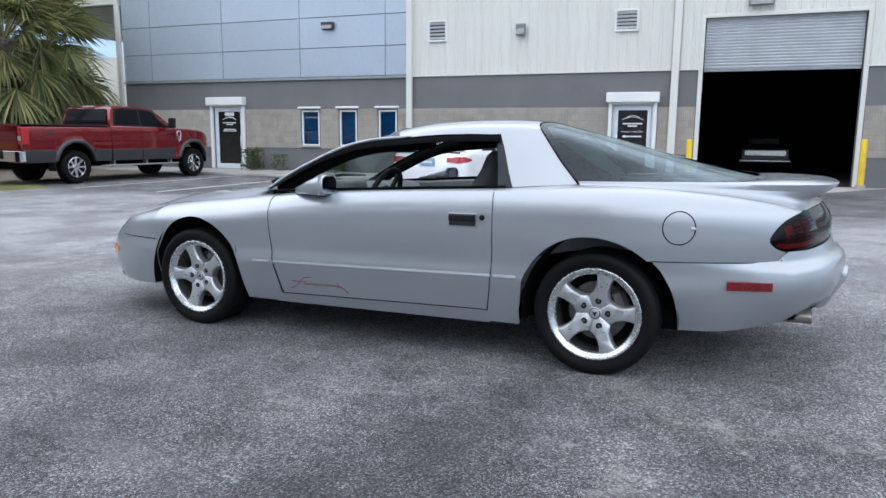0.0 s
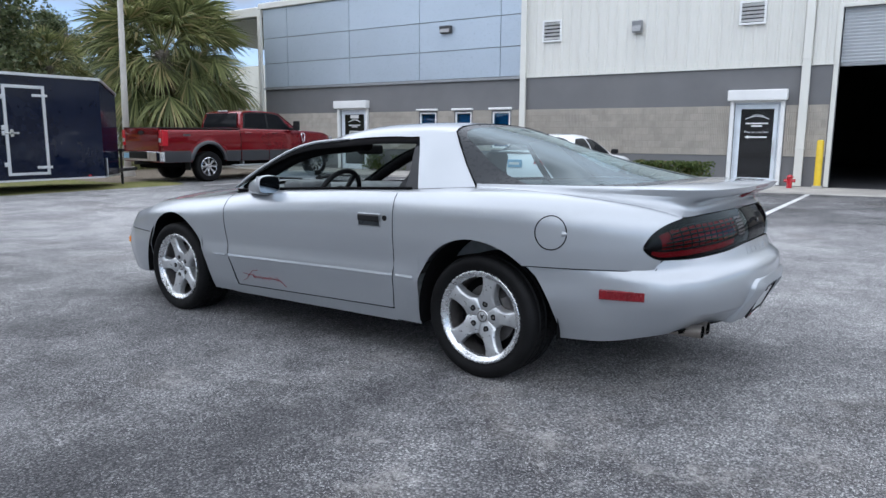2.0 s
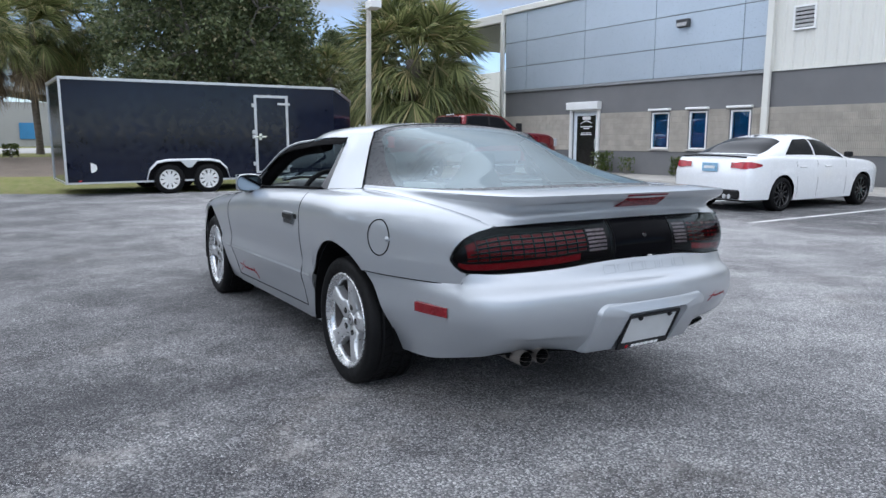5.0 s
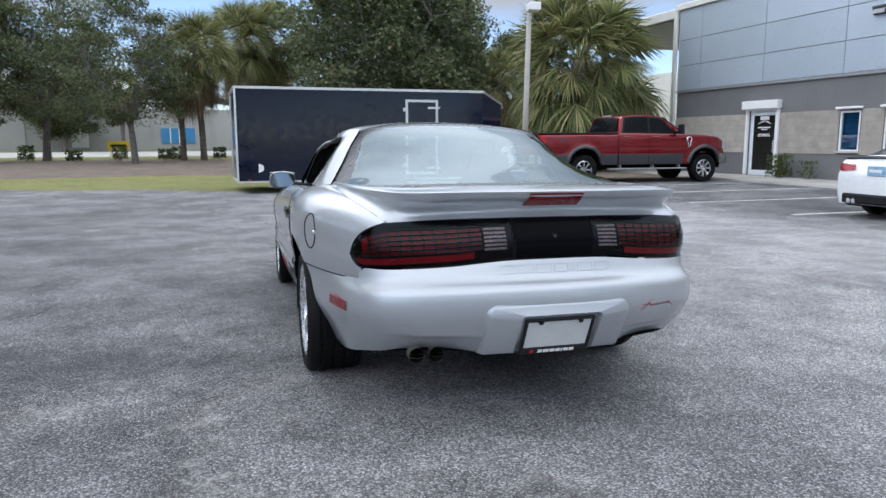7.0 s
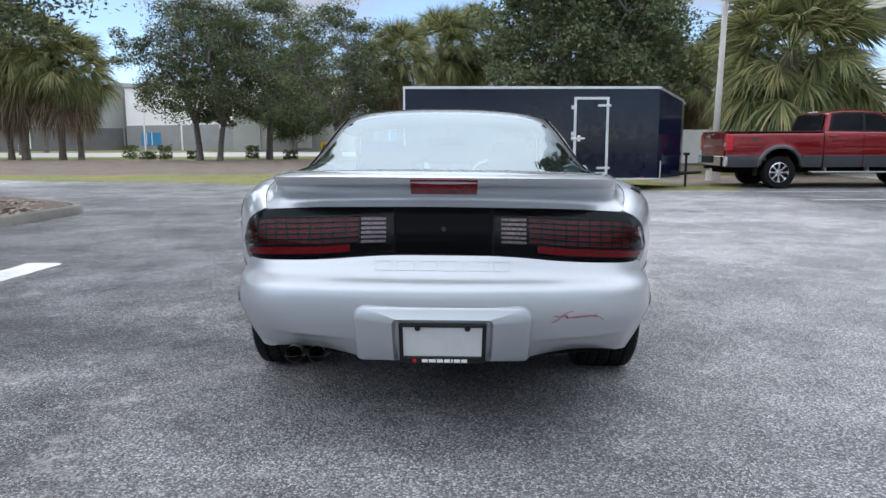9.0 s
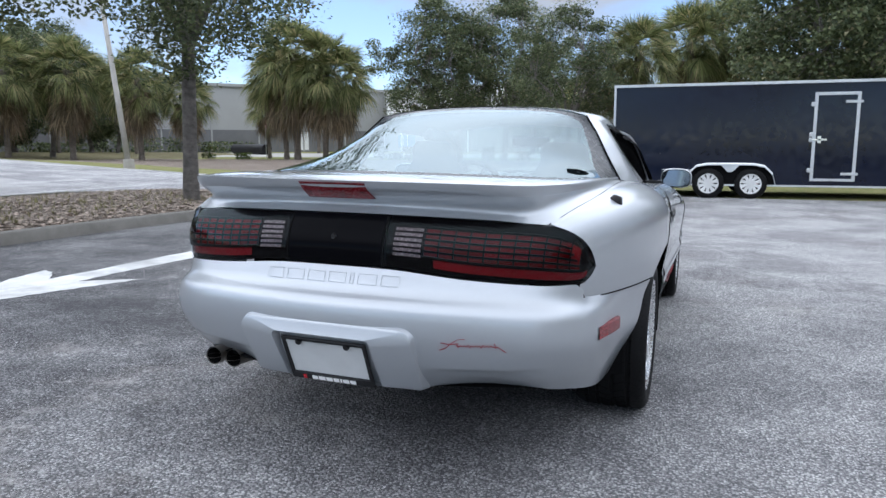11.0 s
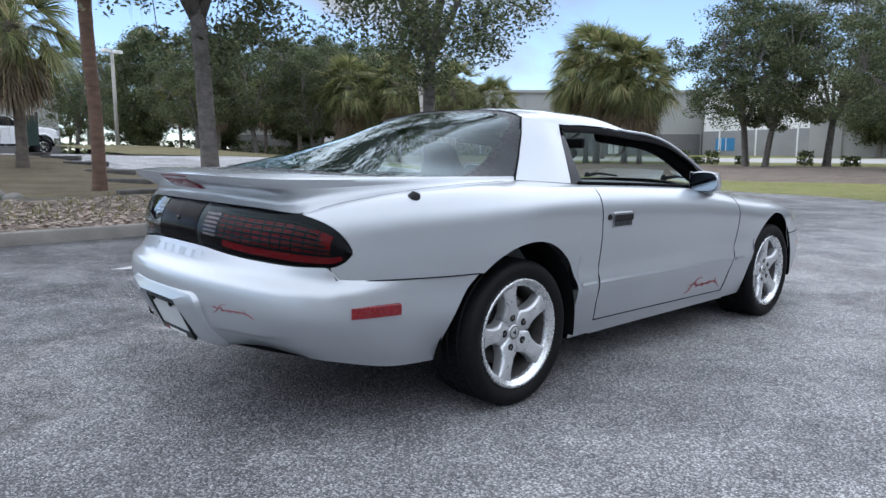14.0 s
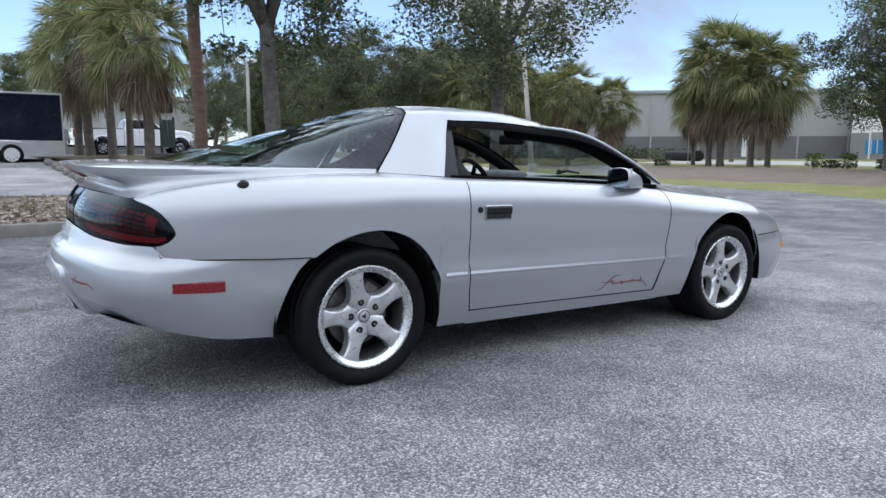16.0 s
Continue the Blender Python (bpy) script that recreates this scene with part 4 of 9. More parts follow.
M_RIMLIP = surface("polished_rim_lip", (0.66, 0.67, 0.68), 0.26, metal=0.85, vary=0.05, scale=8, relief=0, local=True)
M_DISC = surface("brake_disc_iron", (0.16, 0.15, 0.145), 0.5, metal=0.7, vary=0.3, scale=10, local=True)
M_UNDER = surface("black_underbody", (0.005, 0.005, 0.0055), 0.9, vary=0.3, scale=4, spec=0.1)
M_CABIN = surface("grey_cabin_trim", (0.20, 0.21, 0.215), 0.8, vary=0.2, scale=8, fine=150, relief=0.4)
M_SEAT = surface("dark_grey_seat_cloth", (0.05, 0.051, 0.054), 0.9, vary=0.2, scale=9, fine=220, relief=0.5)
M_EXHAUST = surface("stained_exhaust_steel", (0.33, 0.30, 0.27), 0.38, metal=0.9, vary=0.3, scale=12)
M_PLATE = surface("blank_plate", (0.55, 0.56, 0.56), 0.45, vary=0.05, scale=8, local=True)
M_SCRIPT = surface("red_decal", (0.24, 0.006, 0.014), 0.4, vary=0.1, scale=20, relief=0)
M_MIRROR = surface("mirror_glass", (0.26, 0.32, 0.38), 0.02, metal=1.0, vary=0.0, relief=0)



# ---- kerbed island with mulch ----
ISL_N, ISL_S, ISL_W, ISL_E = -5.75, -11.2, -10.0, 14.0


def island_outline(n=14):
    """Plan of the island, rounded at its west tip."""
    pts = [(ISL_E, ISL_N + 0.25)]
    pts += [(x, ISL_N - 0.10 * math.sin((x + 9) * 0.35)) for x in steps_(1.5, -8.2, 14)]
    r = (ISL_N - ISL_S) / 2
    for k in range(1, n):
        a = math.pi * k / n
        pts.append((-8.2 - 1.9 * math.sin(a), (ISL_N + ISL_S) / 2 + r * math.cos(a)))
    pts += [(x, ISL_S) for x in steps_(-8.2, ISL_E, 14)]
    return pts


def steps_(a, b, n):
    return [a + (b - a) * i / n for i in range(n + 1)]


ISLE = island_outline()


def isle_inset(d):
    cx, cy = 0.0, (ISL_N + ISL_S) / 2
    out = []
    for i, (x, y) in enumerate(ISLE):
        a, b = Vector(ISLE[i - 1] if i else ISLE[i]), Vector(ISLE[(i + 1) % len(ISLE)] if i + 1 < len(ISLE) else ISLE[i])
        t = (b - a).normalized()
        n = Vector((t.y, -t.x))
        if n.dot(Vector((max(-8, min(x, 8)) - x, cy - y))) < 0:
            n = -n
        out.append((x + n.x * d, y + n.y * d))
    return out


rows = []
for d, dz in ((0.0, -0.04), (0.012, 0.11), (0.035, 0.135), (0.15, 0.14), (0.165, 0.10)):
    rows.append([(x, y, lot_z(x, y) + dz) for x, y in isle_inset(d)])
bm = bmesh.new()
add_grid(bm, rows)
tagged(part("kerb_island", bm, M_KERB, smooth=True, angle=40), label="weathered concrete kerb round the planted island", category="kerb", kind="structure")


def isle_z(x, y):
    e = max(0.0, min(1.0, (ISL_N - y) / 2.2, (y - ISL_S) / 1.5))
    return lot_z(x, y) + 0.10 + 0.10 * e


bm = bmesh.new()
ins = isle_inset(0.155)
nw = len(ins)
half = [(a, b) for a, b in zip(ins[:nw // 2], ins[::-1][:nw // 2])]
rows = []
for a, b in half:
    rows.append([(a[0] + (b[0] - a[0]) * k / 14, a[1] + (b[1] - a[1]) * k / 14, isle_z(a[0] + (b[0] - a[0]) * k / 14, a[1] + (b[1] - a[1]) * k / 14)) for k in range(15)])
add_grid(bm, rows)
tagged(part("mulch_island", bm, M_MULCH, smooth=True), label="bark mulch and dry grass on the kerbed island", category="mulch", kind="structure")
# loose bark chips along the kerb
rng = np.random.default_rng(5)
cv, cf = [], []
for k in range(5200):
    x = rng.uniform(-9.2, 4)
    y = ISL_N - 0.2 - rng.gamma(1.6, 0.9)
    if y < ISL_S + 0.2 or (x < -8 and (y > -6.6 or y < -10.3)):
        continue
    a, l_, w = rng.uniform(0, 6.28), rng.uniform(0.02, 0.06), rng.uniform(0.008, 0.02)
    z = isle_z(x, y) + rng.uniform(0.004, 0.02)
    c, s = math.cos(a), math.sin(a)
    t1, t2 = rng.uniform(-0.012, 0.012, 2)
    o = len(cv)
    cv += [(x + c * l_ - s * w, y + s * l_ + c * w, z + t1), (x - c * l_ - s * w, y - s * l_ + c * w, z - t1), (x - c * l_ + s * w, y - s * l_ - c * w, z + t2), (x + c * l_ + s * w, y + s * l_ - c * w, z + 0.008)]
    cf.append((o, o + 1, o + 2, o + 3))
M_CHIP = surface("bark_chips", (0.36, 0.29, 0.235), 0.9, vary=0.5, scale=9, fine=60)
tagged(link_mesh("bark_chips", cv, cf, M_CHIP), label="loose brown bark chips on the island", category="bark chips", kind="stuff")


M_STOP = surface("old_stop_concrete", (0.095, 0.090, 0.085), 0.95, vary=0.3, scale=3.0, fine=40, relief=0.5, dist=0.005, dirt=(0.06, 0.055, 0.05), dirt_amount=0.6)


def stop_block(x, y, rz):
    b = empty("wheel_stop", pose(x, y, lot_z(x, y), 0, 0, rz), label="dark weathered concrete wheel stop", category="wheel stop", group="wheel stops")
    bm = bmesh.new()
    add_box(bm, (-0.9, -0.10, -0.02), (0.9, 0.10, 0.16), 0.045, None, 3)
    part("block", bm, M_STOP, b, smooth=True, angle=40)


for x, y, r in ((-4.6, -12.9, 4), (-7.0, -12.6, 4), (-5.4, -16.7, 118), (-6.3, -20.0, 118), (-6.8, -23.4, 118), (-7.1, -26.8, 118), (-7.6, -31.9, 118)):
    stop_block(x, y, r)
# bay lines and arrow south of the coupe
for k in range(5):
    stripe(-9.0 - 0.1 * k, -13.2 - 2.8 * k, -14.5 - 0.1 * k, -13.9 - 2.8 * k, 0.11)
stripe(-6.5, -16.2, -12, -17.0, 0.11)
for y in (-16.8, -19.4, -22.0):
    stripe(-1.1, y, 4.2, y, 0.11)
M_VERGE2 = ground_cover("rough_dry_grass", (0.12, 0.125, 0.045), (0.22, 0.205, 0.10), (0.20, 0.16, 0.11), 0.5, 26, 1.0, 0.04)
M_STRIP = ground_cover("patchy_mulch_and_grass", (0.105, 0.078, 0.060), (0.21, 0.165, 0.13), (0.16, 0.15, 0.075), 0.9, 26, 1.0, 0.04)
sheet("mulch_strip", -7.0, -1.75, -35.0, -11.1, 10, 40, 0.05, M_STRIP, lot_z, label="bare mulch strip with thin grass under the palms", category="mulch bed")


def south_edge(x, y):
    e = 0.25 * math.sin(x * 0.7) + 0.15 * math.sin(x * 1.9 + 1)
    return x, y + (e - 4.5 * max(0.0, (x + 17) / 4) if y > -33.5 else 0.0)


sheet("south_grass", -62, -13.0, -63.0, -33.4, 60, 30, 0.03, M_VERGE2, lambda x, y: lot_z(x, y) + 0.55 * min(1.0, max(0.0, (-34.0 - y) / 13.0)), south_edge, label="rough grass strip before the southern wood", category="grass")
rk = np.random.default_rng(8)
for k in range(17):   # a row of rocks edging the strip
    y = -12.6 - 0.78 * k
    bm = bmesh.new()
    bmesh.ops.create_icosphere(bm, subdivisions=2, radius=0.2)
    f = rk.uniform(2, 5, 3)
    for v in bm.verts:
        v.co *= 0.85 + 0.22 * math.sin(v.co.x * 9 + f[0]) * math.cos(v.co.y * 8 + f[1]) + 0.12 * math.sin(v.co.z * 14 + f[2])
        v.co.z *= 0.62
    ob = part("edging_rock", bm, M_KERB, smooth=True, angle=45)
    ob.matrix_world = pose(-1.65 + 0.06 * math.sin(k * 2.3), y, lot_z(-1.65, y) + 0.07, 0, 0, 57 * k)
    tagged(ob, label="rough grey rock edging the mulch strip", category="rock", group="edging rocks")


def ground_arrow():
    """A broad painted lane arrow pointing east, scuffed at its edges."""
    pts = [(0.01, -3.60), (-0.47, -3.76), (-1.13, -4.05), (-1.58, -4.16), (-1.50, -4.00), (-1.24, -3.77), (-2.24, -3.78), (-3.13, -3.78), (-3.17, -3.67), (-3.12, -3.45), (-2.62, -3.47), (-1.85, -3.50), (-1.26, -3.49), (-1.55, -3.10), (-1.08, -3.26), (-0.65, -3.40), (-0.24, -3.49)]
    cx, cy = -0.90, -3.60
    bm = bmesh.new()
    c = bm.verts.new((cx, cy, lot_z(cx, cy) + 0.004))
    V = []
    for i, p in enumerate(pts):
        q = pts[(i + 1) % len(pts)]
        for k in range(6):
            x, y = p[0] + (q[0] - p[0]) * k / 6, p[1] + (q[1] - p[1]) * k / 6
            x += 0.012 * math.sin(37 * x + 21 * y)
            y += 0.012 * math.sin(29 * x - 17 * y)
            V.append(bm.verts.new((x, y, lot_z(x, y) + 0.004)))
    for i in range(len(V)):
        bm.faces.new((c, V[i], V[(i + 1) % len(V)]))
    tagged(part("arrow_marking", bm, M_PAINT_LINE), label="worn white lane arrow painted on the asphalt", category="road marking", kind="structure")


ground_arrow()


# ---- vehicles ----
M_RED = surface("candy_red_paint", (0.20, 0.004, 0.010), 0.16, metal=0.5, vary=0.05, scale=1.5, relief=0, coat=0.9)
M_TRUCKGREY = surface("magnetic_grey_paint", (0.040, 0.042, 0.047), 0.4, metal=0.2, vary=0.06, scale=2, coat=0.4, relief=0)
M_CHROME = surface("chrome", (0.75, 0.76, 0.78), 0.12, metal=1.0, vary=0.04, scale=3, relief=0)
M_AUTOWHITE = surface("white_car_paint", (0.80, 0.81, 0.82), 0.25, vary=0.02, scale=1.5, relief=0, coat=0.8)
M_NAVY = surface("navy_trailer_skin", (0.004, 0.007, 0.020), 0.10, vary=0.25, scale=0.5, fine=6, relief=0.03, coat=0.0, spec=0.35)
M_AUTOGLASS = surface("dark_auto_glass", (0.008, 0.009, 0.011), 0.06, vary=0.1, scale=2, relief=0, coat=0.0, spec=0.08)
M_BLUEPLATE = surface("blue_plate", (0.24, 0.42, 0.58), 0.4, vary=0.3, scale=30)


def arc(cx, cz, r, a0, a1, n=14):
    return [(cx + r * math.cos(radians(a0 + (a1 - a0) * k / n)), cz + r * math.sin(radians(a0 + (a1 - a0) * k / n))) for k in range(n + 1)]


def road_wheel(R, W, RR, rim_mat, spokes, parent, m, spoke_w=0.05, ring=True, dish=0.0):
    """A plain road wheel, its outer face towards +x."""
    w = empty("wheel", None)
    w.parent = parent
    w.matrix_basis = m
    bm = bmesh.new()

    def turn(prof, n=36):
        V = [[bm.verts.new((x, r * math.cos(2 * math.pi * k / n), r * math.sin(2 * math.pi * k / n))) for k in range(n)] for r, x in prof]
        for a, b in zip(V, V[1:]):
            for k in range(n):
                bm.faces.new((a[k], a[(k + 1) % n], b[(k + 1) % n], b[k]))
    turn([(RR, W * 0.40), (RR + 0.02, W * 0.5), (R - 0.035, W * 0.5), (R - 0.008, W * 0.40), (R, W * 0.25), (R, -W * 0.35), (R - 0.03, -W * 0.5), (RR, -W * 0.45)])
    part("tyre", bm, M_TYRE, w, smooth=True, angle=40)
    bm = bmesh.new()
    turn([(RR + 0.004, W * 0.42), (RR - 0.012, W * 0.44), (RR - 0.022, W * 0.36), (RR - 0.03, -W * 0.3)])
    rim = part("rim", bm, rim_mat, w, smooth=True, angle=40)
    bm = bmesh.new()
    turn([(0.0005, 0.0), (RR * 0.95, 0.0)], 24)
    part("wheel_back", bm, M_BLACK, w)
    bm = bmesh.new()
    for k in range(spokes):
        rot = Matrix.Rotation(2 * math.pi * k / spokes, 4, "X")
        sw = spoke_w
        add_grid(bm, [[rot @ Vector((W * 0.34 - dish + o, y, z)) for y, o in ((-sw * f - sw * 0.2, -0.03), (-sw * f, 0.0), (sw * f, 0.0), (sw * f + sw * 0.2, -0.03))] for z, f in ((RR * 0.12, 0.5), (RR * 0.5, 0.36), (RR * 0.8, 0.5), (RR * 0.96, 0.8))])
    part("spokes", bm, rim_mat, rim, smooth=True, angle=40)
    bm = bmesh.new()
    turn([(RR * 0.24, W * 0.2 - dish), (RR * 0.22, W * 0.37 - dish), (0.0005, W * 0.38 - dish)], 20)
    part("hub", bm, rim_mat, rim, smooth=True, angle=40)
    return w


def pickup(m, paint, two_tone, label, group=""):
    """A crew-cab pickup truck; it faces +y, rear axle at the origin, ground at z 0."""
    t = empty("pickup_truck", m, label=label, category="pickup truck")
    if group:
        t["group"] = group
    WB2, R, ARCH, AX = 4.03, 0.425, 0.535, 0.47
    wide = [(-1.40, 0.985), (-1.30, 1.0), (0.0, 1.012), (1.1, 1.005), (3.4, 1.005), (4.1, 0.995), (4.5, 0.955), (4.74, 0.88), (4.86, 0.79)]
    CAB = 1.10

    def sill(s):
        z = 0.56
        for c in (0.0, WB2):
            if abs(s - c) < ARCH:
                z = max(z, AX + 0.06 + math.sqrt(ARCH * ARCH - (s - c) ** 2) * 1.02)
        return z

    def side_x(s, z):
        """Half width: swelling at the shoulder, a dent below it, tucked at the sill."""
        x = lerp_table(wide, s) - 0.030 * ((z - 1.02) / 0.45) ** 2
        x -= 0.016 * math.exp(-((z - 0.93) / 0.07) ** 2)
        for c in (0.0, WB2):
            d = math.hypot(s - c, z - AX - 0.04)
            x += 0.022 * math.exp(-((d - ARCH - 0.03) / 0.07) ** 2)
        return x

    def shell_part(name, s0, s1, top, mat):
        st = sorted({s0, s1, *[s0 + (s1 - s0) * k / 24 for k in range(25)], *[c + ARCH * math.sin(a * math.pi / 24) for c in (0.0, WB2) for a in range(-12, 13) if s0 < c + ARCH * math.sin(a * math.pi / 24) < s1]})
        rings = []
        for s in st:
            zb, T = sill(s), lerp_table(top, s)
            pts = [(side_x(s, z), z) for z in (zb + (T - 0.05 - zb) * i / 9 for i in range(10))]
            x = pts[-1][0]
            pts += [(x - 0.012, T - 0.022), (x - 0.040, T - 0.004), (x - 0.085, T), (x * 0.6, T + 0.012), (0.0, T + 0.018)]
            pts += [(-p, z) for p, z in pts[-2::-1]]
            rings.append([(p, s, z) for p, z in pts])
        bm = bmesh.new()
        add_grid(bm, rings)
        for ring in (rings[0], rings[-1]):
            bm.faces.new([bm.verts.new(p) for p in ring])
        bmesh.ops.remove_doubles(bm, verts=bm.verts[:], dist=0.0005)
        return part(name, bm, mat, t, smooth=True, angle=42)

    shell_part("bed", -1.38, CAB - 0.02, [(-1.38, 1.455), (CAB, 1.465)], paint)
    shell_part("cab_body", CAB, 4.86, [(CAB, 1.50), (3.20, 1.465), (3.30, 1.455), (3.9, 1.435), (4.35, 1.40), (4.62, 1.34), (4.78, 1.25), (4.86, 1.12)], paint)
    bm = bmesh.new()
    for sgn in (-1, 1):
        add_box(bm, (sgn * 0.945 - 0.055, -1.37, 1.462), (sgn * 0.945 + 0.055, CAB - 0.03, 1.492), 0.012)
    add_box(bm, (-0.93, -1.38, 1.468), (0.93, -1.32, 1.492), 0.01)
    part("bed_rail", bm, M_BLACK, t)
    box("bed_cover", (-0.89, -1.31, 1.478), (0.89, CAB - 0.05, 1.487), M_BLACK, t)
    # greenhouse
    crest = [(CAB, 1.50), (CAB + 0.05, 1.72), (CAB + 0.10, 1.93), (CAB + 0.17, 2.005), (1.55, 2.045), (2.05, 2.045), (2.45, 2.015), (2.62, 1.965), (2.95, 1.72), (3.32, 1.455)]

    def house(s, u, off=0.0):
        """The cab above the belt: u from 0 at the belt to 1 at the roof's middle."""
        zt = lerp_table(crest, s)
        zb = 1.49 - 0.015 * (s - CAB)
        h = max(0.0, zt - zb)
        side = min(u / 0.55, 1.0)
        over = max(0.0, (u - 0.55) / 0.45)
        w = 0.955 - 0.20 * (h * side) - 0.035 * (1 - math.cos(min(1, over * 4) * math.pi / 2)) * (h > 0.05)
        x = w * (1 - over) if over > 0 else w
        z = zb + (h - 0.035 * min(1, h * 4)) * side + 0.035 * min(1, h * 4) * math.sin(min(1, over * 2.2) * math.pi / 2)
        return x + off, s, z + off * 0.3

    us = [0, 0.08, 0.18, 0.28, 0.38, 0.48, 0.55, 0.58, 0.62, 0.68, 0.78, 0.9, 1.0]
    ss = sorted({*[CAB + 0.01 + (3.31 - CAB - 0.01) * k / 40 for k in range(41)], *[p for p, _ in crest[:-1] if p > CAB + 0.01]})
    bm = bmesh.new()
    add_grid(bm, [[house(s, u) for u in us] + [(-q[0], q[1], q[2]) for q in (house(s, u) for u in us[-2::-1])] for s in ss])
    bm.faces.new([bm.verts.new(p) for p in [house(ss[0], u) for u in us] + [(-q[0], q[1], q[2]) for q in (house(ss[0], u) for u in us[-2::-1])]])
    bmesh.ops.remove_doubles(bm, verts=bm.verts[:], dist=0.0005)
    part("cab_roof", bm, paint, t, smooth=True, angle=40)

    def pane(name, foot0, foot1, head0, head1, mat=M_AUTOGLASS, off=0.006, u0=0.03, u1=0.47):
        for sgn in (-1, 1):
            bm = bmesh.new()
            rows = []
            for j in range(7):
                f = j / 6
                rows.append([(sgn * q[0], q[1], q[2]) for q in (house((foot0 + (head0 - foot0) * f) * (1 - k / 10) + (foot1 + (head1 - foot1) * f) * k / 10, u0 + (u1 - u0) * f, off) for k in range(11))])
            add_grid(bm, rows)
            part(name, bm, mat, t, smooth=True, out=(sgn, 0, 0))
    pane("window_surround", 1.20, 3.20, 1.30, 2.66, M_BLACK, 0.004, 0.0, 0.51)
    pane("rear_door_window", 1.26, 2.08, 1.36, 2.08)
    pane("front_door_window", 2.15, 3.05, 2.15, 2.60)
    bm = bmesh.new()
    add_grid(bm, [[(x * (0.83 - 0.10 * f), CAB - 0.012 + 0.095 * f ** 1.3, 1.52 + 0.42 * f) for x in (-1, -0.5, 0, 0.5, 1)] for f in (0, 0.25, 0.5, 0.75, 1.0)])
    part("rear_glass", bm, M_AUTOGLASS, t, out=(0, -1, 0.2))
    bm = bmesh.new()
    add_grid(bm, [[(x * (0.90 - 0.14 * f), 3.30 - 0.63 * f + 0.02, 1.475 + 0.475 * f + 0.012) for x in (-1, -0.5, 0, 0.5, 1)] for f in (0, 0.25, 0.5, 0.75, 1.0)])
    part("windscreen", bm, M_AUTOGLASS, t, out=(0, 1, 1))
    for sgn in (-1, 1):
        for cx in (0.0, WB2):
            pts = arc(cx, AX + 0.06, ARCH + 0.03, 8, 172, 24)
            bm = bmesh.new()
            rows = []
            for s, z in pts:
                n = Vector((0, s - cx, z - AX - 0.06)).normalized()
                p = Vector((sgn * (side_x(min(s, 4.6), min(z, 1.2)) + 0.004), s, z))
                rows.append([p + n * e + Vector((sgn * o, 0, 0)) for e, o in ((-0.055, -0.05), (-0.045, 0.028), (-0.01, 0.030), (0.035, 0.016), (0.05, -0.01))])
            add_grid(bm, rows)
            part("arch_flare", bm, two_tone, t, smooth=True, angle=50)
        for p, q in ((-1.38, -ARCH - 0.03), (ARCH + 0.03, CAB - 0.03), (CAB + 0.01, 2.10), (2.12, 3.28), (WB2 + ARCH + 0.03, 4.72)):
            bm = bmesh.new()
            add_grid(bm, [[(sgn * (side_x(s, z) + o), s, z) for s in steps_(p, q, 6)] for z, o in ((0.56, -0.02), (0.565, 0.010), (0.70, 0.014), (0.84, 0.012), (0.865, 0.012), (0.872, -0.004))])
            part("lower_body", bm, two_tone, t, smooth=True, angle=40)
        bm = bmesh.new()
        add_box(bm, (sgn * 1.0 - 0.10, 0.78, 0.415), (sgn * 1.0 + 0.08, WB2 - 0.66, 0.455), 0.015)
        for y in (1.2, 2.3, 3.2):
            add_box(bm, (sgn * 0.85 - 0.10, y, 0.44), (sgn * 0.85 + 0.06, y + 0.05, 0.58), 0.01)
        part("side_step", bm, M_GREYMETAL, t)
        bm = bmesh.new()
        add_box(bm, (sgn * 0.80 - 0.10, 4.70, 1.00), (sgn * 0.80 + 0.07, 4.87, 1.27), 0.03, None, 2)
        part("head_lamp", bm, M_CLEARLENS, t)
        bm = bmesh.new()
        add_box(bm, (sgn * 0.915 - 0.075, -1.415, 1.00), (sgn * 0.915 + 0.086, -1.22, 1.42), 0.025, None, 2)
        lamp = part("tail_lamp", bm, M_REDSTRIPE, t)
        box("reversing_lens", (sgn * 0.905 - 0.05, -1.424, 1.10), (sgn * 0.905 + 0.05, -1.414, 1.20), M_CLEARLENS, lamp)
        for s0 in (1.22, 2.22):
            x = side_x(s0, 1.36)
            box("door_handle", (sgn * (x + 0.012) - 0.016, s0, 1.345), (sgn * (x + 0.012) + 0.016, s0 + 0.24, 1.385), paint, t, 0.012)
        for s0, z0 in ((CAB - 0.006, 0.58), (2.105, 0.58), (3.29, 0.86)):
            bm = bmesh.new()
            add_tube(bm, [(sgn * (side_x(s0, z) - 0.001), s0, z) for z in steps_(z0, 1.46, 10)], 0.006, 4)
            part("shut_line", bm, M_UNDER, t)
        bm = bmesh.new()
        add_box(bm, (sgn * 1.07, 3.00, 1.45), (sgn * 1.27, 3.12, 1.74), 0.035, None, 2)
        add_tube(bm, [(sgn * 0.93, 3.00, 1.50), (sgn * 1.12, 3.06, 1.53)], 0.03, 6)
        part("mirror", bm, M_BLACK, t)
        box("mirror_lamp", (sgn * 1.17 - 0.09, 3.115, 1.49), (sgn * 1.17 + 0.09, 3.135, 1.53), M_CHROME, t, 0.006)
        bm = bmesh.new()
        vent = [(3.40, 1.36), (3.53, 1.36), (3.55, 1.30), (3.50, 1.10), (3.42, 1.06), (3.44, 1.14), (3.43, 1.22), (3.40, 1.24), (3.40, 1.36)]
        add_tube(bm, [(sgn * (side_x(s, z) + 0.008), s, z) for s, z in vent], 0.016, 5)
        part("fender_vent", bm, M_CHROME, t, smooth=True)
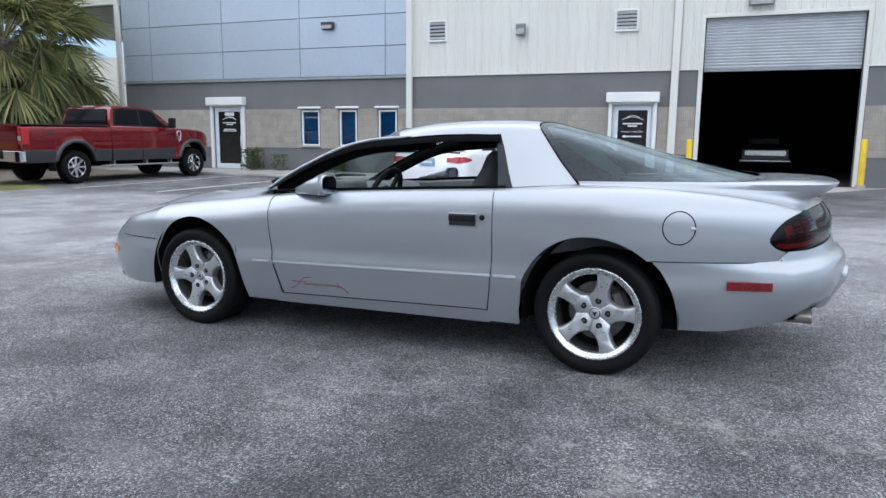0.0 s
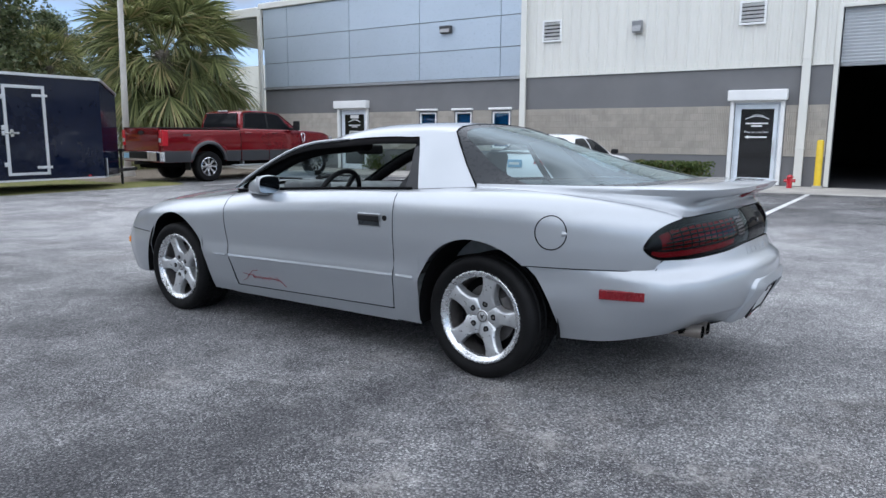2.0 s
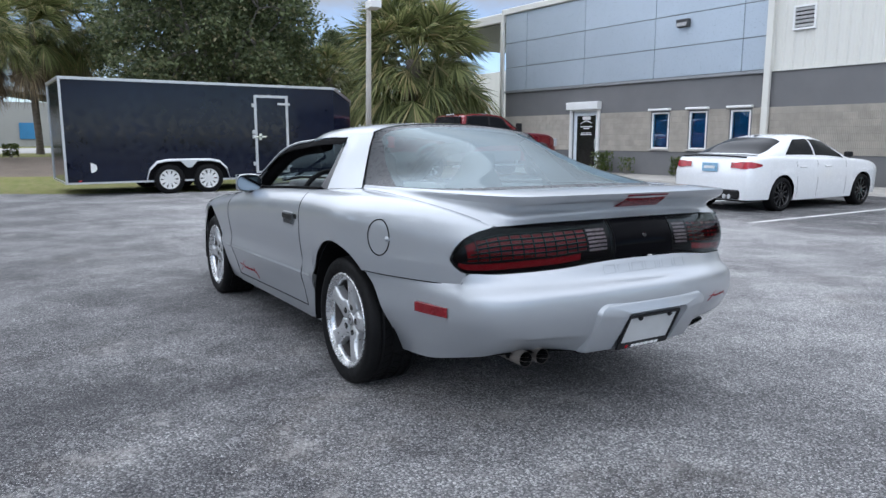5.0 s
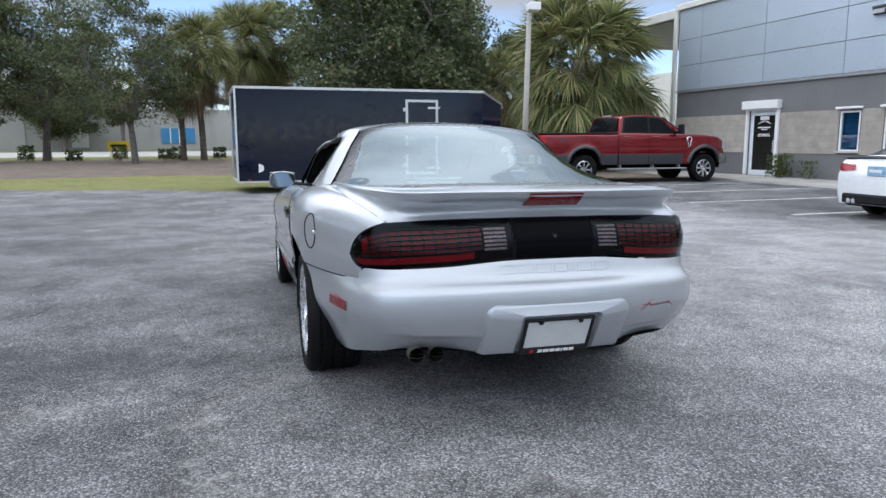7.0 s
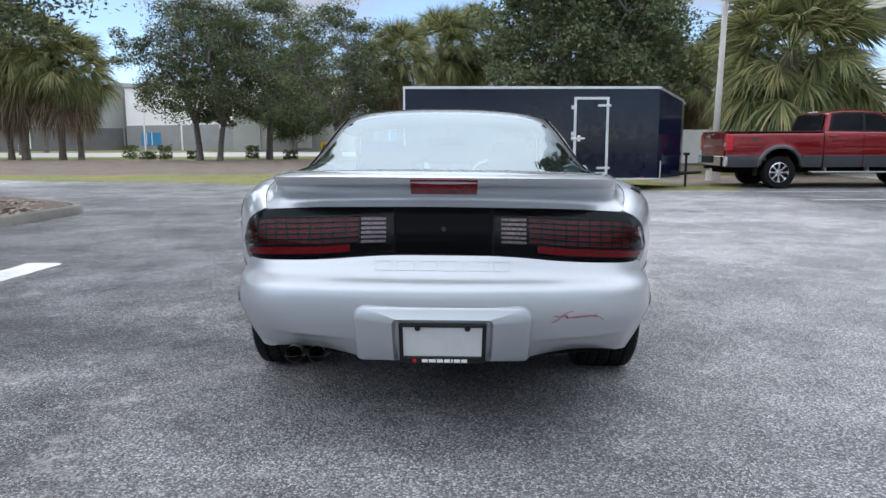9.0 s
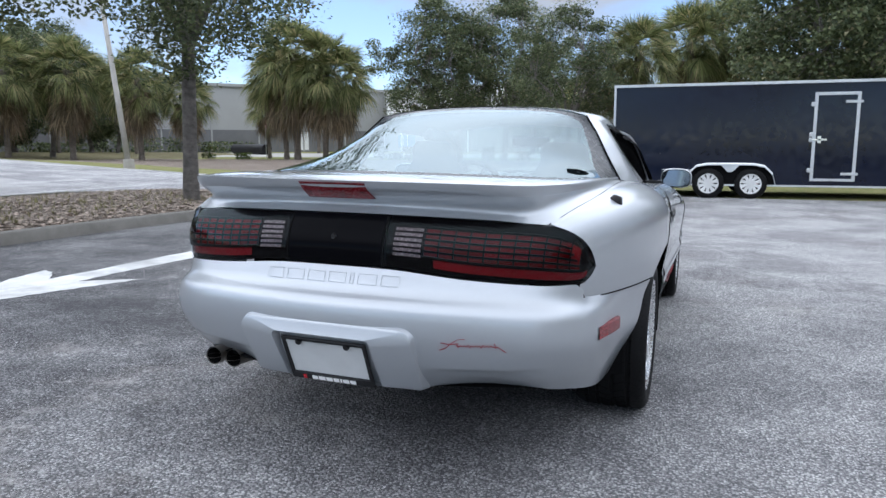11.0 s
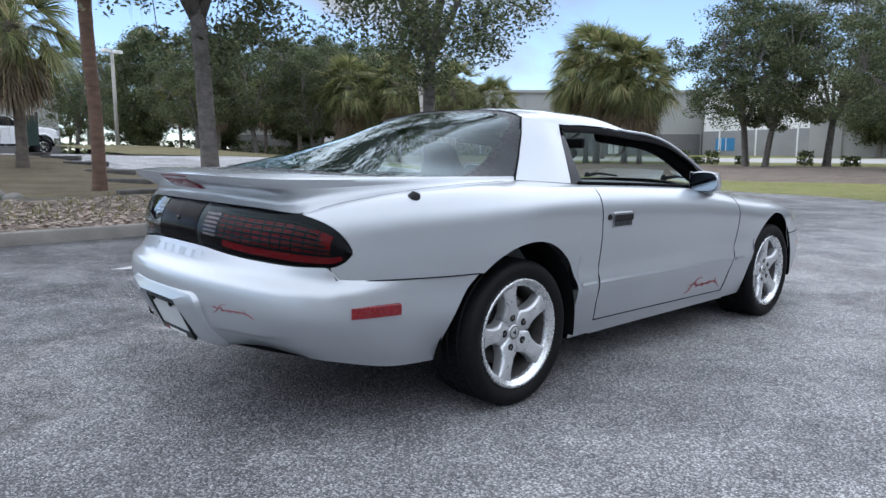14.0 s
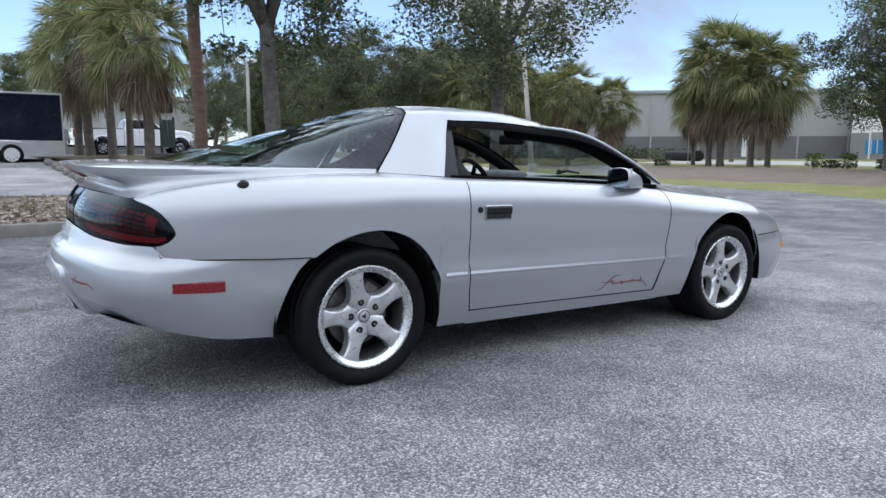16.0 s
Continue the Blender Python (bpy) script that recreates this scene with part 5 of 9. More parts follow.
        box("bed_badge", (sgn * (side_x(-0.7, 1.3) + 0.004) - 0.004, -0.78, 1.26), (sgn * (side_x(-0.7, 1.3) + 0.004) + 0.004, -0.56, 1.32), two_tone, t)
        box("mud_flap", (sgn * 0.86 - 0.13, -0.60, 0.34), (sgn * 0.86 + 0.13, -0.58, 0.66), M_BLACK, t, 0.005)
    bm = bmesh.new()
    loft(bm, [[(-1.0, -1.36, z), (-0.86, -1.50, z), (0, -1.54, z), (0.86, -1.50, z), (1.0, -1.36, z)] for z in (0.60, 0.66, 0.80, 0.84)], 25, 8)
    add_box(bm, (-0.95, -1.48, 0.82), (0.95, -1.36, 0.845), 0.01)
    part("rear_bumper", bm, M_CHROME, t, smooth=True, angle=40)
    box("bumper_step", (-0.42, -1.56, 0.66), (0.42, -1.50, 0.846), M_BLACK, t, 0.01)
    box("plate_bar", (-0.72, -1.545, 0.66), (-0.44, -1.52, 0.80), M_BLUEPLATE if two_tone != paint else M_WHITE, t)
    box("tow_hitch", (-0.06, -1.62, 0.50), (0.06, -1.2, 0.60), M_BLACK, t, 0.01)
    bm = bmesh.new()
    add_box(bm, (-0.82, -1.415, 0.86), (0.82, -1.375, 1.47), 0.02, None, 2)
    gate = part("tailgate", bm, paint, t, smooth=True, angle=40)
    box("tailgate_band", (-0.80, -1.423, 1.12), (0.80, -1.413, 1.30), paint, gate, 0.004)
    box("tailgate_handle", (-0.14, -1.432, 1.30), (0.14, -1.412, 1.40), M_BLACK, gate, 0.01)
    bm = bmesh.new()
    loft(bm, [[(-0.99, 4.55, z), (-0.90, 4.86, z), (0, 4.98, z), (0.90, 4.86, z), (0.99, 4.55, z)] for z in (0.56, 0.62, 0.80, 0.86)], 25, 8)
    part("front_bumper", bm, M_CHROME, t, smooth=True, angle=40)
    box("grille", (-0.68, 4.80, 0.88), (0.68, 4.90, 1.24), M_CHROME, t, 0.02)
    bm = bmesh.new()
    for x in (-0.16, 0.0, 0.16):
        add_box(bm, (x - 0.055, CAB + 0.10, 1.975), (x + 0.055, CAB + 0.16, 2.02), 0.012)
    part("cab_lamps", bm, M_CLEARLENS, t)
    box("chassis", (-0.45, -1.25, 0.40), (0.45, 4.6, 0.62), M_UNDER, t, 0.02)
    for y in (0.0, WB2):
        box("axle", (-0.80, y - 0.07, 0.36), (0.80, y + 0.07, 0.50), M_UNDER, t, 0.02)
        for sgn in (-1, 1):
            bm = bmesh.new()
            pts = arc(y, AX + 0.06, ARCH + 0.01, -10, 190, 20)
            add_grid(bm, [[(sgn * x, s, z) for s, z in pts] for x in (0.5, 0.975)])
            part("wheel_well", bm, M_UNDER, t)
            road_wheel(R, 0.29, 0.255, M_CHROME, 8, t, pose(sgn * 0.87, y, R, 0, 0, 0 if sgn > 0 else 180), 0.055)
    return t


M_TAILRED = surface("glossy_tail_lamp_red", (0.36, 0.012, 0.025), 0.15, vary=0.5, scale=9, fine=60, relief=0.1, coat=0.8)


def lerp_table(tab, s):
    """Eases through a short table of (place, value)."""
    if s <= tab[0][0]:
        return tab[0][1]
    for (a, va), (b, vb) in zip(tab, tab[1:]):
        if s <= b:
            f = (s - a) / (b - a)
            return va + (vb - va) * f
    return tab[-1][1]


def sedan(m, label):
    """A compact saloon; it faces +y, rear axle at the origin, ground at z 0."""
    t = empty("saloon_car", m, label=label, category="car")
    WB2, R, ARCH = 2.637, 0.318, 0.362
    top = [(-0.86, 0.985), (-0.78, 1.008), (-0.62, 1.022), (-0.30, 1.035), (0.3, 1.02), (1.0, 1.0), (1.9, 0.975), (2.35, 0.955), (2.7, 0.93), (2.95, 0.90), (3.2, 0.84), (3.36, 0.77), (3.46, 0.66)]
    wide = [(-0.86, 0.760), (-0.83, 0.815), (-0.78, 0.855), (-0.68, 0.880), (-0.45, 0.897), (0.2, 0.902), (2.2, 0.902), (2.8, 0.895), (3.1, 0.87), (3.3, 0.81), (3.40, 0.73), (3.46, 0.62)]
    tuck = lambda z: -0.085 * max(0.0, 1 - abs(z - 0.56) / 0.42) ** 0.6

    def sill(s):
        z = 0.20 if 0.3 < s < 2.3 else 0.24
        for c in (0.0, WB2):
            if abs(s - c) < ARCH:
                z = max(z, 0.32 + math.sqrt(ARCH * ARCH - (s - c) ** 2))
        return z

    def back(s, z):
        f = min(1.0, max(0.0, (-0.50 - s) / 0.36))
        return s + f * f * tuck(z)

    def side_x(s, z):
        return lerp_table(wide, s) - 0.045 * ((z - 0.58) / 0.40) ** 2 + (0.010 if 0.66 < z < 0.74 else 0.0)

    def section(s):
        zb, T = sill(s), lerp_table(top, s)
        ts = T - 0.075
        pts = [(side_x(s, zb + (ts - zb) * i / 7), zb + (ts - zb) * i / 7) for i in range(8)]
        x = pts[-1][0]
        pts += [(x - 0.010, T - 0.045), (x - 0.032, T - 0.020), (x - 0.070, T - 0.006), (x * 0.62, T + 0.006), (x * 0.3, T + 0.012), (0.0, T + 0.014)]
        pts += [(-a, z) for a, z in pts[-2::-1]]
        return [(a, back(s, z), z) for a, z in pts]

    st = sorted(set([-0.86, -0.845, -0.83, -0.80, -0.76, -0.68, -0.55, -0.45, 0.5, 0.7, 1.0, 1.3, 1.6, 1.9, 2.1, 3.05, 3.15, 3.25, 3.33, 3.40, 3.44, 3.46]
                    + [round(c + ARCH * math.sin(a * math.pi / 24), 4) for c in (0.0, WB2) for a in range(-12, 13)] + [c + e for c in (0.0, WB2) for e in (-ARCH - 0.004, ARCH + 0.004)]))
    rings = [section(s) for s in st]
    bm = bmesh.new()
    add_grid(bm, rings)
    for ring in (rings[0], rings[-1]):
        bm.faces.new([bm.verts.new(p) for p in ring])
    bmesh.ops.remove_doubles(bm, verts=bm.verts[:], dist=0.0005)
    bmesh.ops.recalc_face_normals(bm, faces=bm.faces[:])
    part("body", bm, M_AUTOWHITE, t, smooth=True, angle=50)
    box("floor_pan", (-0.70, -0.80, 0.20), (0.70, 3.30, 0.30), M_UNDER, t, 0.02)

    # glasshouse
    crest = [(-0.52, 1.045), (-0.30, 1.125), (0.0, 1.265), (0.28, 1.362), (0.60, 1.412), (0.95, 1.430), (1.30, 1.418), (1.58, 1.362), (1.75, 1.29), (2.10, 1.11), (2.42, 0.95)]
    belt = [(-0.50, 1.02), (0.3, 0.995), (1.9, 0.945), (2.42, 0.915)]
    gw = [(-0.50, 0.70), (-0.2, 0.775), (0.3, 0.815), (1.9, 0.815), (2.42, 0.76)]

    def shell(s, deg, off=0.0):
        a = math.radians(deg)
        zb, zt, w = lerp_table(belt, s), lerp_table(crest, s), lerp_table(gw, s)
        h = abs(math.sin(a)) ** 0.62
        x = math.copysign(abs(math.cos(a)) ** 0.42, math.cos(a)) * w * (1 - 0.22 * h * min(1, (zt - zb) / 0.40))
        return (x + off * math.cos(a), s, zb + (zt - zb) * h + off * math.sin(a))

    bm = bmesh.new()
    gs = [-0.50 + 2.92 * k / 44 for k in range(45)]
    add_grid(bm, [[shell(s, d) for d in (0, 2, 5, 10, 16, 24, 32, 40, 48, 56, 64, 72, 81, 90, 99, 108, 116, 124, 132, 140, 148, 156, 164, 170, 175, 178, 180)] for s in gs])
    part("roof", bm, M_AUTOWHITE, t, smooth=True, angle=60)

    def glazing(name, s0, s1, s2, s3, d0, d1, off=0.004):
        """A pane on the shell: s0..s1 along its foot, s2..s3 along its head."""
        bm = bmesh.new()
        add_grid(bm, [[shell(a + (b - a) * k / 12, d0 + (d1 - d0) * j / 8, off) for k in range(13) for a, b in ((s0 + (s2 - s0) * j / 8, s1 + (s3 - s1) * j / 8),)] for j in range(9)])
        part(name, bm, M_AUTOGLASS, t, smooth=True)
    bm = bmesh.new()
    add_grid(bm, [[shell(s, d, 0.004) for d in steps_(30 + 14 * k / 8, 150 - 14 * k / 8, 16)] for k in range(9) for s in (-0.46 + 0.72 * k / 8,)])
    part("rear_window", bm, M_AUTOGLASS, t, smooth=True)
    bm = bmesh.new()
    add_grid(bm, [[shell(s, d, 0.004) for d in steps_(30 + 14 * k / 8, 150 - 14 * k / 8, 16)] for k in range(9) for s in (2.36 - 0.74 * k / 8,)])
    part("windscreen", bm, M_AUTOGLASS, t, smooth=True)
    for flip in (False, True):
        f = (lambda d: 180 - d) if flip else (lambda d: d)
        glazing("side_window", 0.16, 1.04, 0.62, 1.04, f(2.0), f(42))
        glazing("side_window", 1.09, 2.06, 1.09, 1.55, f(2.0), f(42))
    for sgn in (-1, 1):
        # tail lamp, wrapped round the corner
        line = [(side_x(s, 0.86), s) for s in (-0.60, -0.70, -0.78, -0.83, -0.86)] + [(0.66, -0.86), (0.55, -0.86), (0.44, -0.86)]
        bm = bmesh.new()
        rows = []
        for q in range(4):
            row = []
            for k, (x, s) in enumerate(line):
                e = min(1.0, 0.25 + 0.3 * k) * (1.0 if k < 6 else 0.75)
                z = 0.862 + 0.064 * e * (q / 1.5 - 1)
                flank = k < 4
                row.append((sgn * (x + (0.008 if flank else 0.0)), back(s, z) - (0.0 if flank else 0.010), z))
            rows.append(row)
        add_grid(bm, rows)
        part("tail_lamp", bm, M_TAILRED, t, "slim red tail lamp", smooth=True)
        bm = bmesh.new()
        add_box(bm, (sgn * 0.87, 1.90, 0.985), (sgn * 1.03, 1.99, 1.09), 0.035, None, 3)
        part("mirror", bm, M_BLACK, t, smooth=True)
        for s0 in (0.42, 1.07, 2.02):
            bm = bmesh.new()
            add_tube(bm, [(sgn * (side_x(s0, z) - 0.001), s0 + (0.10 * max(0, 0.62 - z) if s0 < 0.5 else 0.0), z) for z in (0.26, 0.4, 0.55, 0.64, 0.75, 0.85, 0.92)], 0.004, 4)
            part("shut_line", bm, M_BLACK, t)
        for s0 in (0.50, 1.30):
            x = side_x(s0, 0.80)
            box("door_handle", (sgn * (x + 0.008) - 0.012, s0, 0.80), (sgn * (x + 0.008) + 0.012, s0 + 0.2, 0.832), M_AUTOWHITE, t, 0.008)
    bm = bmesh.new()
    add_tube(bm, [(-0.70, -0.83, 1.008), (-0.35, -0.865, 1.022), (0, -0.872, 1.026), (0.35, -0.865, 1.022), (0.70, -0.83, 1.008)], 0.017, 6)
    part("boot_lip", bm, M_BLACK, t, "black lip spoiler on the boot", smooth=True)
    box("number_plate", (-0.165, -0.945, 0.735), (0.165, -0.915, 0.895), M_BLUEPLATE, t, 0.004, "pale blue number plate")
    box("plate_bars", (-0.12, -0.950, 0.79), (0.12, -0.944, 0.84), M_WHITE, t)
    box("rear_valance", (-0.66, -0.955, 0.25), (0.66, -0.88, 0.42), M_BLACK, t, 0.03, "black rear diffuser")
    for x in (-0.48, -0.38, 0.38, 0.48):
        bm = bmesh.new()
        add_tube(bm, [(x, -0.85, 0.30), (x, -0.975, 0.30)], 0.042, 12)
        part("tail_pipe", bm, M_CHROME, t)
    box("aerial", (-0.02, 0.34, 1.345), (0.02, 0.46, 1.40), M_BLACK, t, 0.008)
    for y in (0.0, WB2):
        for sgn in (-1, 1):
            bm = bmesh.new()
            add_grid(bm, [[(sgn * x, s, z) for s, z in arc(y, 0.32, 0.358, -10, 190, 16)] for x in (0.5, 0.86)])
            part("wheel_well", bm, M_UNDER, t)
            road_wheel(R, 0.225, 0.235, M_BLACKGLOSS, 10, t, pose(sgn * 0.785, y, R, 0, 0, 0 if sgn > 0 else 180), 0.035)
    return t


def box_trailer(m, length, height, skin, label, axles=2, nose=1.15, width=2.6):
    """An enclosed tandem trailer; it points to +y, its rear right corner's foot at the origin, x to the right."""
    t = empty("box_trailer", m, label=label, category="trailer")
    z0, z1 = 0.32, 0.32 + height
    plan = [(0, 0), (0, length), (-width * 0.32, length + nose * 0.8), (-width * 0.5, length + nose), (-width * 0.68, length + nose * 0.8), (-width, length), (-width, 0)]
    bm = bmesh.new()
    lo = [bm.verts.new((x, y, z0)) for x, y in plan]
    top = lambda y: z1 - 0.36 * max(0.0, (y - length) / nose)
    hi = [bm.verts.new((x, y, top(y))) for x, y in plan]
    n = len(plan)
    for i in range(n):
        bm.faces.new((lo[i], lo[(i + 1) % n], hi[(i + 1) % n], hi[i]))
    bm.faces.new((hi[0], hi[1], hi[5], hi[6]))
    bm.faces.new(hi[1:6])
    bm.faces.new(lo[::-1])
    part("body", bm, skin, t, "smooth dark skin" if skin == M_NAVY else "")
    bm = bmesh.new()
    loop = [(x * 1.0 + (0.006 if x == 0 else -0.006 if x == -width else 0), y) for x, y in plan]
    for i in range(n):
        a, b = Vector((*loop[i], top(loop[i][1]) - 0.03)), Vector((*loop[(i + 1) % n], top(loop[(i + 1) % n][1]) - 0.03))
        add_tube(bm, [a, b], 0.045, 4)
    part("roof_trim", bm, M_ALU, t)
    bm = bmesh.new()
    for i in range(n):
        a, b = Vector((*loop[i], z0 + 0.01)), Vector((*loop[(i + 1) % n], z0 + 0.01))
        add_tube(bm, [a, b], 0.030, 4)
    part("sill_trim", bm, M_ALU, t)
    for x, y in ((0.004, 0.0), (-width - 0.004, 0.0)):
        bm = bmesh.new()
        add_tube(bm, [(x, y, z0), (x, y, z1)], 0.035, 4)
        part("corner_post", bm, M_ALU, t)
    box("stone_guard", (-width * 0.16, length + 0.08, z0), (0.004, length + 0.10, z0 + 0.48), M_ALU, t)
    bm = bmesh.new()
    add_box(bm, (-width * 0.62, length * 0.52, z1), (-width * 0.48, length * 0.52 + 0.36, z1 + 0.10), 0.04, None, 2)
    part("roof_vent", bm, M_WHITE, t)
    ax = length * 0.36 - 0.17
    R = 0.365
    for k in range(axles):
        y = ax + 0.95 * k
        for sgn, x in ((1, -0.02), (-1, -width + 0.02)):
            road_wheel(R, 0.21, 0.235, M_WHITE, 10, t, pose(x, y, R, 0, 0, 0 if sgn > 0 else 180), 0.062)
        box("axle", (-width + 0.1, y - 0.04, R - 0.05), (-0.1, y + 0.04, R + 0.05), M_UNDER, t)
    for x in (0.0, -width):
        bm = bmesh.new()
        mid = ax + 0.95 * (axles - 1) / 2
        span = 0.95 * (axles - 1) / 2 + 0.53
        pts = [(mid - span, z0 + 0.01), (mid - span + 0.07, R + 0.22), (mid - span + 0.25, R + 0.40), (mid - span + 0.48, R + 0.445), (mid, R + 0.45), (mid + span - 0.48, R + 0.445), (mid + span - 0.25, R + 0.40), (mid + span - 0.07, R + 0.22), (mid + span, z0 + 0.01)]
        o = 0.10 if x == 0 else -0.10
        add_grid(bm, [[(x + d, y, z + e) for y, z in pts] for d, e in ((0.004 * (1 if x == 0 else -1), 0.05), (o * 0.9, 0.05), (o, 0.02), (o, -0.01))])
        if axles > 1:
            bm.faces.new([bm.verts.new((x + o * 1.02, y, z)) for y, z in ((mid - 0.22, R + 0.45), (mid + 0.22, R + 0.45), (mid + 0.05, R + 0.28), (mid - 0.05, R + 0.28))])
        part("mudguard", bm, M_ALU, t)
        bm = bmesh.new()
        xx = x + (0.006 if x == 0 else -0.006)
        bm.faces.new([bm.verts.new((xx, y, z)) for y, z in [(mid - span + 0.03, z0 + 0.005)] + pts[1:-1] + [(mid + span - 0.03, z0 + 0.005)]])
        part("wheel_box", bm, M_UNDER, t)
    return t, z0, z1


truck_z = -0.185
truck = pickup(pose(-16.74, 9.92, truck_z, 0, 0, -3.6) @ Matrix.Scale(1.06, 4), M_RED, M_TRUCKGREY, "red crew-cab pickup truck with grey lower trim parked by the entrance")
saloon = sedan(pose(-5.09, 10.10, lot_z(-5.0, 11.3), 0, 0, -3.2), "white compact saloon with black wheels parked facing the workshop")
TR_X = -15.15
trailer, tz0, tz1 = box_trailer(pose(TR_X, -0.48, -0.19, 0, 0, 0), 6.72, 2.42, M_NAVY, "navy blue enclosed tandem-axle trailer with aluminium trim")
# its side door
dd = empty("side_door", None)
dd.parent = trailer
y0, y1, za, zb = 4.45, 5.38, 0.45, 2.47
for lo, hi in (((0.004, y0, za), (0.03, y0 + 0.07, zb)), ((0.004, y1 - 0.07, za), (0.03, y1, zb)), ((0.004, y0 + 0.07, zb - 0.07), (0.03, y1 - 0.07, zb)), ((0.004, y0 + 0.07, za), (0.03, y1 - 0.07, za + 0.06))):
    box("door_frame", lo, hi, M_ALU, dd, 0.004)
box("door_skin", (0.003, y0 + 0.07, za + 0.06), (0.012, y1 - 0.07, zb - 0.07), M_NAVY, dd)
for z in (0.62, 2.25):
    box("hinge", (0.03, y1 - 0.30, z - 0.03), (0.045, y1 + 0.05, z + 0.03), M_ALU, dd, 0.006)
box("bar_lock", (0.03, y0 - 0.02, 1.38), (0.05, y0 + 0.30, 1.42), M_CHROME, dd, 0.006)
box("latch_plate", (0.03, y0 + 0.10, 1.32), (0.05, y0 + 0.18, 1.48), M_CHROME, dd, 0.006)
for z in (0.70, 1.40, 1.52, 2.2):
    box("keeper", (0.004, y0 - 0.07, z - 0.05), (0.04, y0 + 0.005, z + 0.05), M_ALU, dd, 0.01)
bm = bmesh.new()
bm.faces.new([bm.verts.new((0.006, 0.52 + p, 0.68 + q)) for p, q in [(0, -0.11), (0, 0.11)] + [(0.13 * math.cos(radians(a)) + 0.01, 0.11 * math.sin(radians(a))) for a in (80, 50, 20, -20, -50, -80)]])
part("side_vent", bm, M_WHITE, trailer)
for y in (0.25, 3.3, 6.3):
    box("marker_lamp", (0.004, y, 0.36), (0.02, y + 0.06, 0.40), M_REDSTRIPE, trailer)
for a, b in ((-0.2, -1.3), (-2.4, -1.3)):
    bm = bmesh.new()
    add_tube(bm, [(a, 6.9, 0.40), (b, 8.05, 0.42), (-1.3, 8.45, 0.44)], 0.045, 6)
    part("drawbar", bm, M_BLACK, trailer)
bm = bmesh.new()
add_tube(bm, [(-1.3, 8.0, 0.02), (-1.3, 8.0, 0.95)], 0.035, 8)
add_box(bm, (-1.42, 7.94, 0.92), (-1.18, 8.06, 1.0), 0.02)
part("jack", bm, M_BLACK, trailer)

# vehicles across the south lot
pickup(pose(-5.95, -39.3, lot_z(-8, -39), 0, 0, 88), M_AUTOWHITE, M_AUTOWHITE, "white crew-cab pickup truck parked beyond the palms")
far_tr, _, _ = box_trailer(pose(-2.26, -27.6, lot_z(-0.8, -25.5) - 0.12, 0, 0, -90), 5.0, 2.2, M_NAVY, "dark enclosed trailer with pale base parked beyond the palms", 2)
box("pale_base", (-2.62, 0.0, 0.34), (-2.606, 5.0, 0.86), M_ALU, far_tr)
gs = empty("notice_board", pose(-8.5, -35.2, lot_z(-8.5, -35.2)), label="dark green notice board on two posts", category="sign")
box("board", (-0.36, -0.05, 0.45), (0.36, 0.05, 1.9), surface("dark_green_paint", (0.012, 0.035, 0.028), 0.5), gs, 0.02)
for x in (-0.33, 0.33):
    box("post", (x - 0.05, -0.04, -0.05), (x + 0.05, 0.04, 2.05), M_BLACK, gs, 0.01)


# ---- lamp posts and signs ----
def lamp_post(x, y, h, heads, label, lean=(0, 0), r=0.11):
    z = ground_z(x, y)
    p = empty("lamp_post", pose(x, y, z), label=label, category="lamp post")
    bm = bmesh.new()
    add_tube(bm, [(0, 0, -0.05), (lean[0] * 0.5, lean[1] * 0.5, h * 0.5), (lean[0], lean[1], h)], [r, r * 0.9, r * 0.75], 12)
    part("pole", bm, M_CONCRETE, p, smooth=True)
    for dx, dy in heads:
        bm = bmesh.new()
        add_tube(bm, [(lean[0], lean[1], h - 0.1), (lean[0] + dx * 0.4, lean[1] + dy * 0.4, h + 0.02)], 0.03, 6)
        a = math.degrees(math.atan2(dy, dx))
        add_box(bm, (-0.32, -0.2, -0.13), (0.32, 0.2, 0.13), 0.03, pose(lean[0] + dx * 0.62, lean[1] + dy * 0.62, h + 0.05, 0, 0, a), 2)
        part("lamp_head", bm, M_WHITE, p)
    bm = bmesh.new()
    add_tube(bm, [(0, 0, -0.05), (0, 0, 0.35)], [0.24, 0.22], 14)
    part("footing", bm, M_CONCRETE, p)


lamp_post(-19.39, 9.56, 5.75, [(0.9, -0.2)], "pale concrete lamp post beside the trailer and pickup", (0.0, 0.12))
lamp_post(-21.6, -21.3, 6.9, [(0.7, 0.5), (-0.7, -0.5)], "leaning concrete lamp post with twin heads on a grass strip", (0.35, -0.55), 0.12)
lamp_post(-19.6, -53.0, 7.6, [(0.8, 0.3), (-0.8, -0.3)], "distant pale lamp post", (0, 0), 0.16)
lamp_post(-20.0, -60.0, 9.5, [], "distant bare concrete pole", (0, 0), 0.13)


def stop_sign(x, y, h):
    s = empty("stop_sign", pose(x, y, ground_z(x, y), 0, 0, 40), label="red octagonal stop sign on a thin post", category="road sign")
    bm = bmesh.new()
    add_tube(bm, [(0, 0, -0.05), (0, 0, h)], 0.03, 6)
    part("post", bm, M_ALU, s)
    bm = bmesh.new()
    for y in (0.034, 0.044):
        pts = [bm.verts.new((0.40 * math.cos(radians(22.5 + 45 * k)), y, h + 0.40 * math.sin(radians(22.5 + 45 * k)))) for k in range(8)]
        bm.faces.new(pts)
    part("plate", bm, M_REDSTRIPE, s)
    box("word_bar", (-0.26, 0.046, h - 0.09), (0.26, 0.05, h + 0.09), M_WHITE, s)


stop_sign(-45.3, -29.4, 2.55)
yard = empty("yard_sign", pose(-49, -6.6, ground_z(-49, -6.6), 0, 0, -70), label="small yellow yard sign by the street", category="sign")
